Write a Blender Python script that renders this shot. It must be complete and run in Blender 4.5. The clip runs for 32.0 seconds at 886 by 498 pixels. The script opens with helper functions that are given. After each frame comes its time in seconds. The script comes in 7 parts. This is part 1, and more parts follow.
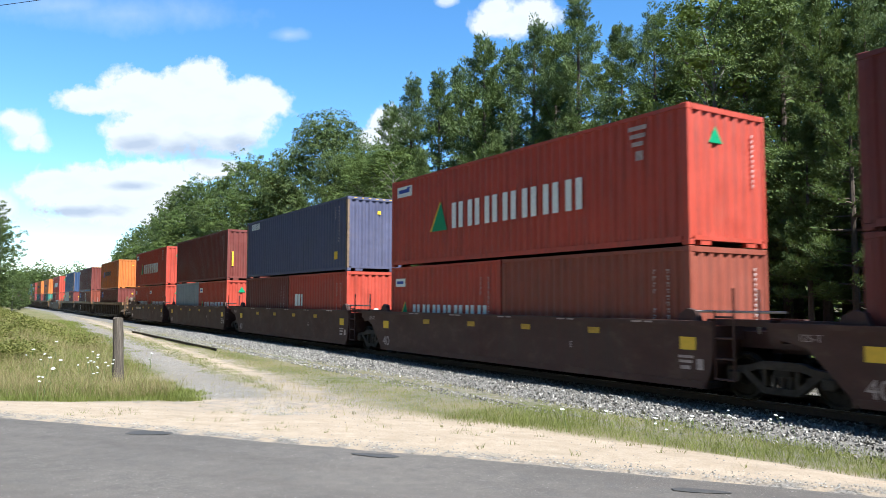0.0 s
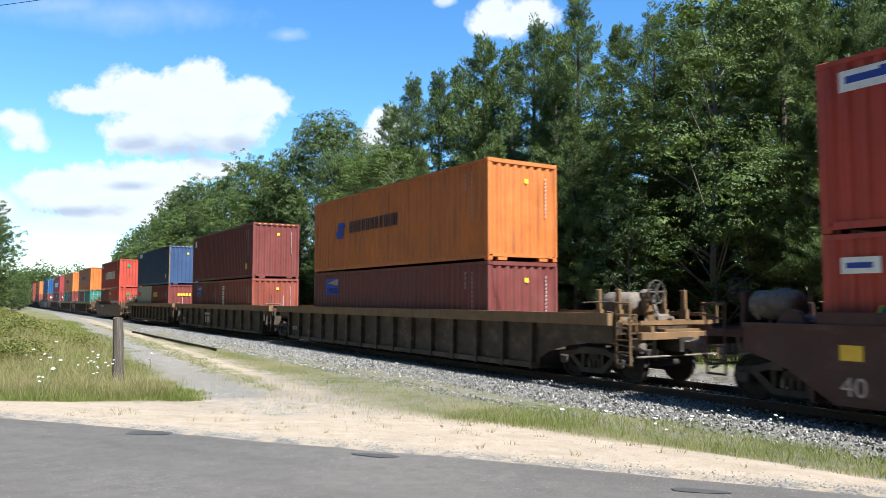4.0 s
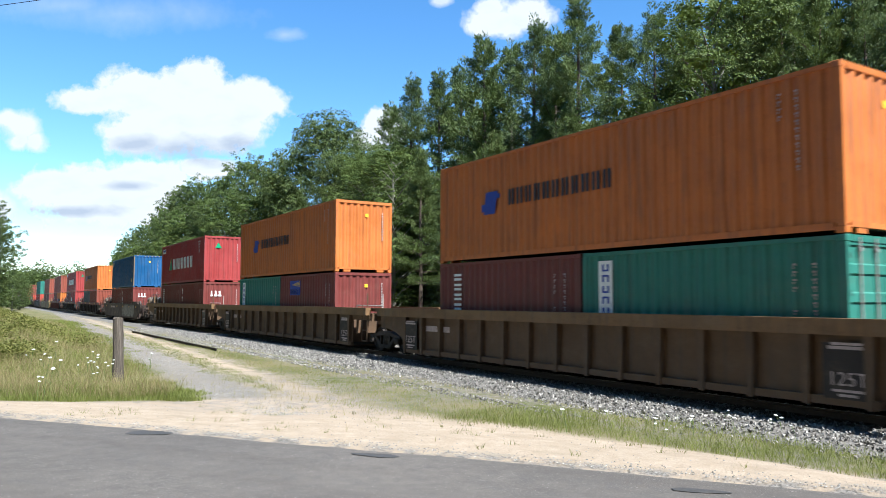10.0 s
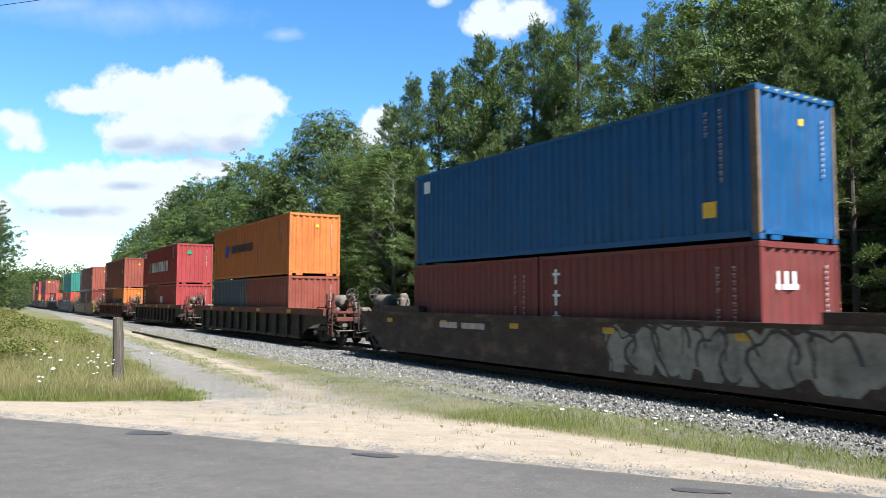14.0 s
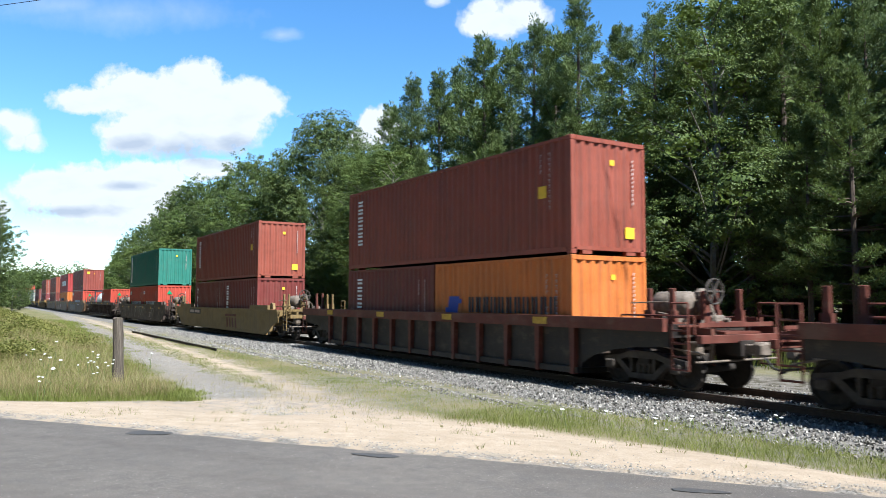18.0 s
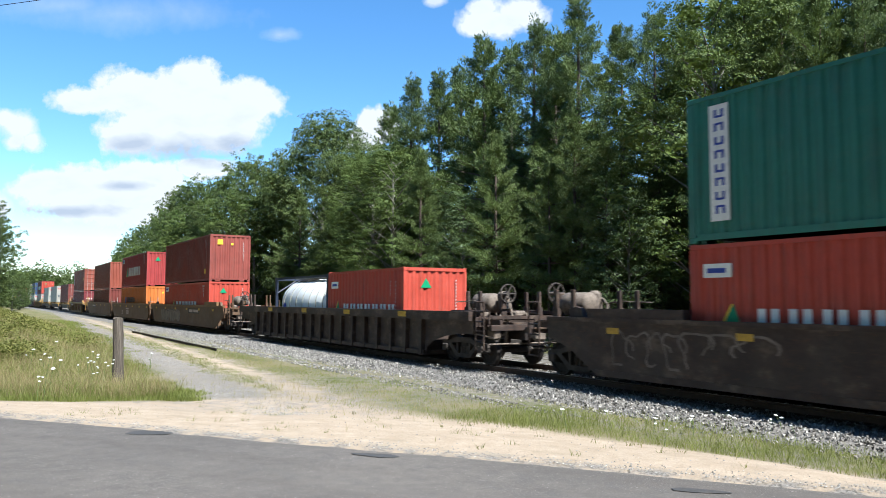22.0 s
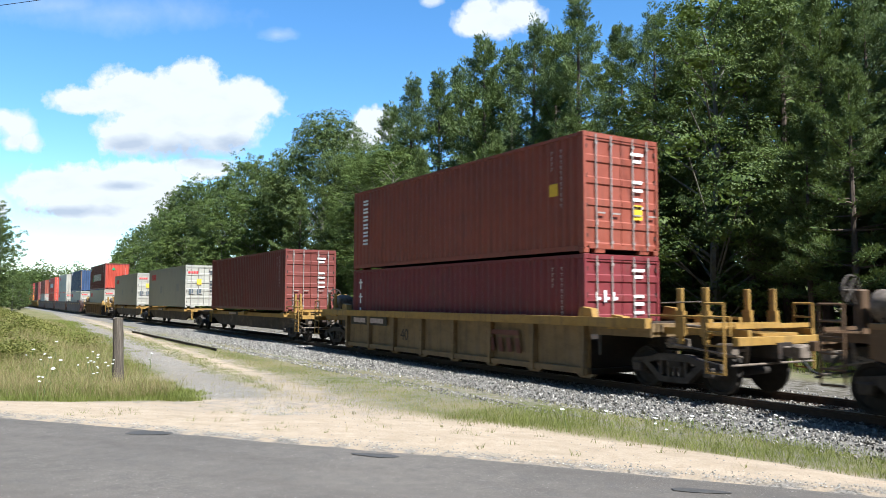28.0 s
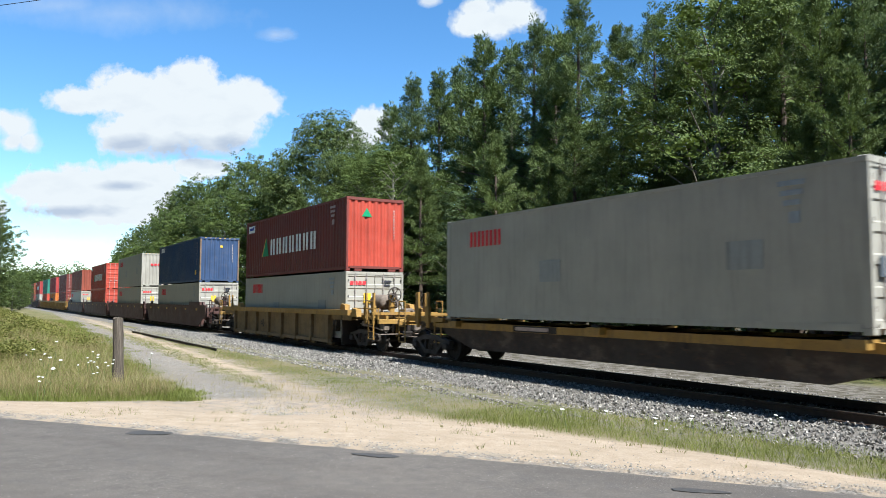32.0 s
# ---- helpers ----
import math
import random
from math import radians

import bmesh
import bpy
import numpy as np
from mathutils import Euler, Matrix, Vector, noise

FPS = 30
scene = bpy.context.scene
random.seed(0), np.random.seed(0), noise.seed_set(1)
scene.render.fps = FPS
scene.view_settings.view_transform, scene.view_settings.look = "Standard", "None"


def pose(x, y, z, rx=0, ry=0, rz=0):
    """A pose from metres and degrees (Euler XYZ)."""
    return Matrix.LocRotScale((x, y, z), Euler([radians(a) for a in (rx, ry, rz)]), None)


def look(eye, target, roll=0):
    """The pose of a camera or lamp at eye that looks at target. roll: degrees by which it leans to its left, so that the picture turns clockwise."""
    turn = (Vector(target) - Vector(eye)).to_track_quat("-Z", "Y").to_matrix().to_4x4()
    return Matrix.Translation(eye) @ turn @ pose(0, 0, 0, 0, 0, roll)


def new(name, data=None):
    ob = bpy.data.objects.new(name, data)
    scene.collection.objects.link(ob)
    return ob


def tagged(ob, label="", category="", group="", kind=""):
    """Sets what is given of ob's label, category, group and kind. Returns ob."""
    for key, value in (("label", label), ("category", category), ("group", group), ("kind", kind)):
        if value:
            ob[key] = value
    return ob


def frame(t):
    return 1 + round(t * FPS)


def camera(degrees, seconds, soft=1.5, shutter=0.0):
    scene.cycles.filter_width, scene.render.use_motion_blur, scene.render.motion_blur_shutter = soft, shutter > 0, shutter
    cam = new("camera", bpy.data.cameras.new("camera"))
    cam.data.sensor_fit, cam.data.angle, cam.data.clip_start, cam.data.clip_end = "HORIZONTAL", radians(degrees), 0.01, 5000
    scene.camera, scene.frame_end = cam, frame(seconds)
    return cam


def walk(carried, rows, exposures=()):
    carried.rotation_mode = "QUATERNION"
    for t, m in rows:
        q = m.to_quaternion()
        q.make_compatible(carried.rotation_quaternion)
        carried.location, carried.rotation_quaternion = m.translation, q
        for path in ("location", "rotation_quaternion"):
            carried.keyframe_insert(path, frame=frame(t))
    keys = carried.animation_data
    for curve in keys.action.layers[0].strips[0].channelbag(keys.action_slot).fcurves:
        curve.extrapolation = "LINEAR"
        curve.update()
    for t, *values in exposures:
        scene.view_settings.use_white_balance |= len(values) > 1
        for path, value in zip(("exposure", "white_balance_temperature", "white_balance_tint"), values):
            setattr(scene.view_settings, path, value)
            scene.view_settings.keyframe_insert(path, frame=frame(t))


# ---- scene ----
# Plan: the track runs along x with the rail tops at z = 0, the train goes towards +x, the camera stands at y = -12.9.
SPEED = 15.47
CLIP = 32.0
EYE = Vector((0.0, -12.862, 1.79))
YAW, TILT, ROLL = radians(32.074), radians(3.961), -0.166
VIEW = Vector((-math.cos(YAW) * math.cos(TILT), math.sin(YAW) * math.cos(TILT), math.sin(TILT)))
cam = camera(61.66, CLIP, soft=0.85, shutter=0.16)
CAM_POSE = look(EYE, EYE + VIEW * 10, -ROLL)
walk(cam, [(0, CAM_POSE), (CLIP, CAM_POSE)], exposures=[(0, 1.38, 5800, 5), (13, 1.36, 5800, 5), (30, 1.34, 5930, 5), (31, 1.3, 5950, 5), (CLIP, 1.21, 5950, 5)])

# ---- world, sun, exposure ----
SUN_EL, SUN_AZ = radians(53.5), radians(8.0)
sun_way = Vector((math.cos(SUN_EL) * math.cos(SUN_AZ), math.cos(SUN_EL) * math.sin(SUN_AZ), math.sin(SUN_EL)))
world = bpy.data.worlds.new("sky")
scene.world = world
world.use_nodes = True
wn = world.node_tree.nodes
sky = wn.new("ShaderNodeTexSky")
sky.sky_type = "NISHITA"
sky.sun_disc = False
sky.sun_elevation = SUN_EL
sky.sun_rotation = math.pi / 2 - SUN_AZ
sky.air_density, sky.dust_density, sky.ozone_density = 1.0, 0.0, 2.5
wn["Background"].inputs["Strength"].default_value = 0.086
vivid = wn.new("ShaderNodeHueSaturation")
vivid.inputs["Saturation"].default_value = 1.22
world.node_tree.links.new(sky.outputs[0], vivid.inputs["Color"])
world.node_tree.links.new(vivid.outputs[0], wn["Background"].inputs["Color"])
sun = new("sun", bpy.data.lights.new("sun", "SUN"))
sun.data.energy, sun.data.angle, sun.data.color = 5.0, radians(0.53), (1.0, 0.95, 0.87)
sun.matrix_world = look(sun_way * 60, (0, 0, 0))


# ---- mesh helpers ----
class Shape:
    """Gathers vertices and faces of one mesh."""

    def __init__(self):
        self.v, self.f = [], []

    def add(self, verts, faces):
        n = len(self.v)
        self.v += [tuple(p) for p in verts]
        self.f += [tuple(i + n for i in face) for face in faces]
        return self

    def box(self, cx, cy, cz, dx, dy, dz, bevel=0.0):
        if bevel <= 0:
            x, y, z = dx / 2, dy / 2, dz / 2
            vs = [(cx + i * x, cy + j * y, cz + k * z) for i in (-1, 1) for j in (-1, 1) for k in (-1, 1)]
            return self.add(vs, [(0, 1, 3, 2), (4, 6, 7, 5), (0, 4, 5, 1), (2, 3, 7, 6), (0, 2, 6, 4), (1, 5, 7, 3)])
        bm = bmesh.new()
        bmesh.ops.create_cube(bm, size=1.0)
        for q in bm.verts:
            q.co = Vector((cx + q.co.x * dx, cy + q.co.y * dy, cz + q.co.z * dz))
        bmesh.ops.bevel(bm, geom=bm.edges[:], offset=bevel, segments=1, affect="EDGES")
        bm.verts.index_update()
        self.add([q.co for q in bm.verts], [[q.index for q in face.verts] for face in bm.faces])
        bm.free()
        return self

    def prism(self, outline, y0, y1):
        """An outline in x and z, drawn out from y0 to y1."""
        n = len(outline)
        vs = [(x, y0, z) for x, z in outline] + [(x, y1, z) for x, z in outline]
        fs = [tuple(range(n)), tuple(range(2 * n - 1, n - 1, -1))]
        fs += [(i, n + i, n + (i + 1) % n, (i + 1) % n) for i in range(n)]
        return self.add(vs, fs)

    def tube(self, a, b, r, n=8, r2=None):
        a, b = Vector(a), Vector(b)
        r2 = r if r2 is None else r2
        d = (b - a).normalized()
        s = d.orthogonal().normalized()
        t = d.cross(s)
        vs = []
        for p, q in ((a, r), (b, r2)):
            vs += [p + (s * math.cos(2 * math.pi * i / n) + t * math.sin(2 * math.pi * i / n)) * q for i in range(n)]
        fs = [(i, (i + 1) % n, n + (i + 1) % n, n + i) for i in range(n)]
        fs += [tuple(range(n - 1, -1, -1)), tuple(range(n, 2 * n))]
        return self.add(vs, fs)

    def pipe(self, points, r, n=6):
        for a, b in zip(points, points[1:]):
            self.tube(a, b, r, n)
        return self

    def lathe(self, centre, axis, profile, n=20):
        """A turned body: profile rows are (along, radius)."""
        c, d = Vector(centre), Vector(axis).normalized()
        s = d.orthogonal().normalized()
        t = d.cross(s)
        vs, fs = [], []
        for along, r in profile:
            vs += [c + d * along + (s * math.cos(2 * math.pi * i / n) + t * math.sin(2 * math.pi * i / n)) * r for i in range(n)]
        for k in range(len(profile) - 1):
            fs += [(k * n + i, k * n + (i + 1) % n, (k + 1) * n + (i + 1) % n, (k + 1) * n + i) for i in range(n)]
        fs += [tuple(range(n - 1, -1, -1)), tuple(range((len(profile) - 1) * n, len(profile) * n))]
        return self.add(vs, fs)

    def mesh(self, name, mat, smooth=False):
        me = bpy.data.meshes.new(name)
        me.from_pydata(self.v, [], self.f)
        me.materials.append(mat)
        if smooth:
            me.polygons.foreach_set("use_smooth", [True] * len(me.polygons))
        me.update()
        return me


def fast_mesh(name, verts, faces, mat, smooth=False):
    """A mesh from numpy arrays: verts (n, 3), faces (m, 3 or 4)."""
    me = bpy.data.meshes.new(name)
    k = faces.shape[1]
    me.vertices.add(len(verts))
    me.vertices.foreach_set("co", np.ascontiguousarray(verts, dtype=np.float32).ravel())
    me.loops.add(faces.size)
    me.loops.foreach_set("vertex_index", np.ascontiguousarray(faces, dtype=np.int32).ravel())
    me.polygons.add(len(faces))
    me.polygons.foreach_set("loop_start", np.arange(len(faces), dtype=np.int32) * k)
    me.polygons.foreach_set("use_smooth", np.full(len(faces), smooth))
    me.materials.append(mat)
    me.update(calc_edges=True)
    return me


KEPT = {}


def kept(key, make):
    """Makes a mesh once and hands the same one out afterwards."""
    if key not in KEPT:
        KEPT[key] = make()
    return KEPT[key]


def part(name, me, parent, label="", at=None):
    ob = new(name, me)
    ob.parent = parent
    if at is not None:
        ob.location = at
    if label:
        ob["label"] = label
    return ob


# ---- materials ----
class Nodes:
    def __init__(self, name):
        self.mat = bpy.data.materials.new(name)
        self.mat.use_nodes = True
        self.tree = self.mat.node_tree
        self.bsdf = self.tree.nodes["Principled BSDF"]
        self.out = self.tree.nodes["Material Output"]

    def n(self, kind, operation=None):
        node = self.tree.nodes.new("ShaderNode" + kind)
        if operation:
            node.operation = operation
        return node

    def link(self, a, b):
        self.tree.links.new(a, b)

    def put(self, socket, value):
        if isinstance(value, bpy.types.NodeSocket):
            self.link(value, socket)
        else:
            socket.default_value = (*value, 1) if isinstance(value, tuple) and len(value) == 3 and socket.type == "RGBA" else value

    def coords(self):
        return self.n("TexCoord").outputs["Object"]

    def spun(self, co, angle):
        m = self.n("Mapping")
        self.link(co, m.inputs["Vector"])
        m.inputs["Rotation"].default_value = (0, 0, radians(-angle))
        return m.outputs[0]

    def scaled(self, vec, s):
        m = self.n("Mapping")
        self.link(vec, m.inputs["Vector"])
        m.inputs["Scale"].default_value = s if isinstance(s, tuple) else (s, s, s)
        return m.outputs[0]

    def noise(self, vec, scale, detail=4.0, rough=0.6):
        t = self.n("TexNoise")
        if vec is not None:
            self.link(vec, t.inputs["Vector"])
        t.inputs["Scale"].default_value, t.inputs["Detail"].default_value = scale, detail
        t.inputs["Roughness"].default_value = rough
        return t.outputs["Fac"]

    def ramp(self, fac, lo, hi, a=0.0, b=1.0):
        m = self.n("MapRange")
        m.clamp = True
        self.put(m.inputs["Value"], fac)
        for key, value in (("From Min", lo), ("From Max", hi), ("To Min", a), ("To Max", b)):
            m.inputs[key].default_value = value
        return m.outputs[0]

    def mix(self, fac, a, b, mode="MIX"):
        m = self.n("Mix")
        m.data_type, m.blend_type = "RGBA", mode
        self.put(m.inputs[0], fac)
        self.put(m.inputs[6], a)
        self.put(m.inputs[7], b)
        return m.outputs[2]

    def math(self, op, a, b=0.0):
        m = self.n("Math", operation=op)
        self.put(m.inputs[0], a)
        self.put(m.inputs[1], b)
        return m.outputs[0]

    def bump(self, height, strength=0.3, distance=0.02):
        b = self.n("Bump")
        self.link(height, b.inputs["Height"])
        b.inputs["Strength"].default_value, b.inputs["Distance"].default_value = strength, distance
        self.link(b.outputs[0], self.bsdf.inputs["Normal"])

    def done(self, color, rough=0.8, metal=0.0, spec=0.4):
        self.put(self.bsdf.inputs["Base Color"], color)
        self.put(self.bsdf.inputs["Roughness"], rough)
        self.put(self.bsdf.inputs["Metallic"], metal)
        self.bsdf.inputs["Specular IOR Level"].default_value = spec
        return self.mat


def tint(c, k):
    return tuple(min(1.0, x * k) for x in c)


def painted_steel(name, c, rust=0.45, dirt=0.5, rough=0.5, worn=0.0):
    """Weathered paint: dull patches, streaks running down, rust specks."""
    k = Nodes(name)
    co = k.coords()
    rnd = k.n("ObjectInfo").outputs["Random"]
    shift = k.n("VectorMath", operation="ADD")
    k.link(co, shift.inputs[0])
    off = k.n("CombineXYZ")
    k.link(k.math("MULTIPLY", rnd, 37.0), off.inputs[0])
    k.link(off.outputs[0], shift.inputs[1])
    co = shift.outputs[0]
    patch = k.noise(co, 0.7, 5, 0.65)
    streak = k.noise(k.scaled(co, (5.0, 5.0, 0.35)), 1.6, 4, 0.6)
    spots = k.noise(co, 7.0, 6, 0.75)
    base = k.mix(k.ramp(patch, 0.35, 0.7), tint(c, 0.86), tint(c, 1.1))
    grime = (0.05, 0.042, 0.035)
    base = k.mix(k.math("MULTIPLY", k.ramp(streak, 0.5, 0.78), dirt), base, grime)
    base = k.mix(k.math("MULTIPLY", k.ramp(spots, 0.66, 0.74), rust), base, (0.10, 0.035, 0.015))
    if worn:
        blotch = k.noise(k.scaled(co, (1.0, 1.0, 1.6)), 1.5, 6, 0.7)
        base = k.mix(k.math("MULTIPLY", k.ramp(blotch, 0.48, 0.6), worn), base, tint(c, 0.4))
        base = k.mix(k.math("MULTIPLY", k.ramp(blotch, 0.46, 0.36), worn * 0.6), base, (0.2, 0.145, 0.1))
        scab = k.noise(k.scaled(co, (1.0, 1.0, 2.5)), 5.0, 5, 0.75)
        base = k.mix(k.math("MULTIPLY", k.ramp(scab, 0.56, 0.64), worn), base, (0.085, 0.04, 0.022))
    k.bump(k.noise(co, 14, 3), 0.12, 0.004)
    return k.done(base, k.ramp(patch, 0.3, 0.7, rough - 0.08, rough + 0.2))


def plain(name, c, rough=0.7, metal=0.0, vary=0.25, scale=9.0):
    k = Nodes(name)
    co = k.coords()
    f = k.noise(co, scale, 5, 0.65)
    k.bump(f, 0.15, 0.005)
    return k.done(k.mix(k.ramp(f, 0.3, 0.7), tint(c, 1 - vary), tint(c, 1 + vary)), rough, metal)


BOX_PAINT = {
    "red": (0.43, 0.06, 0.036), "crimson": (0.315, 0.0408, 0.0391), "wine": (0.17, 0.0255, 0.0306), "maroon": (0.17, 0.0357, 0.0298),
    "dark": (0.162, 0.0382, 0.0306), "brown": (0.25, 0.062, 0.038), "rust": (0.23, 0.0527, 0.0391), "orange": (0.53, 0.155, 0.032),
    "navy": (0.0357, 0.068, 0.149), "slate": (0.088, 0.09, 0.155), "blue": (0.012, 0.09, 0.235),
    "green": (0.035, 0.18, 0.135), "white": (0.345, 0.325, 0.28), "grey": (0.289, 0.323, 0.357), "steel": (0.0765, 0.0935, 0.111), "patch": (0.289, 0.297, 0.289),
}
BOX_WORD = {"red": "bright red", "crimson": "crimson", "wine": "wine-red", "maroon": "maroon", "dark": "dark maroon", "brown": "rust-brown", "rust": "rust-red", "orange": "orange",
            "navy": "navy-blue", "slate": "faded slate-blue", "blue": "bright blue", "green": "teal-green", "white": "off-white",
            "grey": "light grey", "steel": "dark grey"}
BOX_MAT = {c: painted_steel("paint_" + c, v, 0.3 if c in ("white", "orange") else 0.45, 0.22 if c == "white" else 0.55 if c == "orange" else 0.45, 0.5, 0.0 if c == "white" else 0.12) for c, v in BOX_PAINT.items()}
CAR_MAT = {
    "brown": painted_steel("car_brown", (0.07, 0.031, 0.026), 0.5, 0.5, 0.65, 0.25),
    "umber": painted_steel("car_umber", (0.05, 0.032, 0.025), 0.5, 0.5, 0.65, 0.6),
    "drab": painted_steel("car_drab", (0.112, 0.064, 0.034), 0.5, 0.6, 0.65, 0.25),
    "olive": painted_steel("car_dirty_yellow", (0.062, 0.042, 0.027), 0.5, 0.6, 0.65, 0.6),
    "yellow": painted_steel("car_yellow", (0.33, 0.19, 0.045), 0.4, 0.6, 0.6, 0.3),
    "mustard": painted_steel("car_mustard", (0.2, 0.132, 0.05), 0.45, 0.6, 0.65, 0.3),
    "ochre": painted_steel("car_ochre", (0.19, 0.106, 0.045), 0.5, 0.6, 0.6, 0.3),
    "tan": painted_steel("car_tan", (0.205, 0.132, 0.06), 0.45, 0.7, 0.7, 0.35),
    "black": painted_steel("car_black", (0.024, 0.018, 0.016), 0.35, 0.3, 0.6, 0.3),
    "rustred": painted_steel("car_rust_red", (0.126, 0.0342, 0.0225), 0.5, 0.4, 0.65, 0.4),
}
WHITE = plain("white_lettering", (0.78, 0.78, 0.75), 0.6, 0, 0.12)
YELLOW = plain("yellow_marking", (0.75, 0.47, 0.03), 0.5, 0, 0.12)
DULL_YELLOW = plain("dirty_reflector", (0.45, 0.27, 0.03), 0.6, 0, 0.35)
LOGO_RED = plain("red_lettering", (0.62, 0.03, 0.04), 0.6, 0, 0.1)
LOGO_BLUE = plain("blue_lettering", (0.03, 0.06, 0.32), 0.6, 0, 0.1)
LOGO_GREEN = plain("green_emblem", (0.01, 0.24, 0.10), 0.6, 0, 0.1)
LOGO_BLACK = plain("black_lettering", (0.03, 0.03, 0.04), 0.6, 0, 0.1)
CODE = plain("small_code_marks", (0.52, 0.45, 0.43), 0.7, 0, 0.3)
FADED = plain("faded_lettering", (0.42, 0.33, 0.31), 0.7, 0, 0.3)
SPRAY = plain("spray_paint", (0.22, 0.21, 0.185), 0.7, 0, 0.45, 3.0)
SPRAY_DULL = plain("faded_spray_paint", (0.15, 0.12, 0.10), 0.7, 0, 0.4, 3.0)
SPRAY_DARK = plain("dark_spray_paint", (0.05, 0.045, 0.05), 0.7, 0, 0.4, 3.0)
POST_RUST = painted_steel("rusty_post", (0.2, 0.135, 0.085), 0.8, 0.4, 0.6, 0.5)
ZINC = plain("galvanised_bar", (0.34, 0.30, 0.28), 0.5, 0.2, 0.25)
STEEL = plain("worn_steel", (0.32, 0.30, 0.28), 0.35, 0.9, 0.2)
DARK_STEEL = plain("oily_steel", (0.024, 0.019, 0.016), 0.85, 0.0, 0.45)
CAST = plain("dusty_cast_steel", (0.05, 0.04, 0.034), 0.85, 0.0, 0.5, 5.0)
GREASE = plain("brake_gear_steel", (0.15, 0.118, 0.094), 0.8, 0.0, 0.5)
RUBBER = plain("gasket", (0.02, 0.02, 0.02), 0.7)
# ---- ground ----
ROAD_A, ROAD_B = Vector((-13.6, -12.6)), Vector((-4.0, -5.7))
ROAD_DIR = (ROAD_B - ROAD_A).normalized()
ROAD_N = Vector((-ROAD_DIR.y, ROAD_DIR.x))  # points from the road towards the track


def road_dist(x, y):
    """Metres from the road's far edge, positive on the track's side."""
    return (x - ROAD_A.x) * ROAD_N.x + (y - ROAD_A.y) * ROAD_N.y


def smooth01(t):
    t = np.clip(t, 0, 1)
    return t * t * (3 - 2 * t)


def wave(x, y, s, seed):
    r = np.random.RandomState(seed)
    out = 0
    for k in range(5):
        a, b = r.uniform(0, 6.28, 2)
        w = s * (1.7 ** k)
        out = out + np.sin((x * math.cos(a) + y * math.sin(a)) * w + b) / (1.5 ** k)
    return out / 2.2


def ground_z(x, y):
    """Height of the ground: near the road level with the rails, lower beside the ballast, a low bank in the meadow."""
    d = (x - ROAD_A.x) * ROAD_N.x + (y - ROAD_A.y) * ROAD_N.y
    z = -0.005 - 0.24 * smooth01((d - 0.1) / 4.0)
    side = smooth01((y + 5.2) / 1.6)
    z = z * (1 - side) + (-0.27) * side * (y < 20) + (-0.27) * side * (y >= 20)
    z = z + 0.025 * wave(x, y, 0.9, 3) * smooth01((d - 0.4) / 1.5) * (np.abs(y) > 4.2)
    bank = smooth01((-24 - x) / 14) * smooth01((-9.2 - y) / 2.5)
    z = z + 0.8 * bank * smooth01((x + 140) / 60)
    z = np.where(d < 0.0, -0.03, z)
    return z


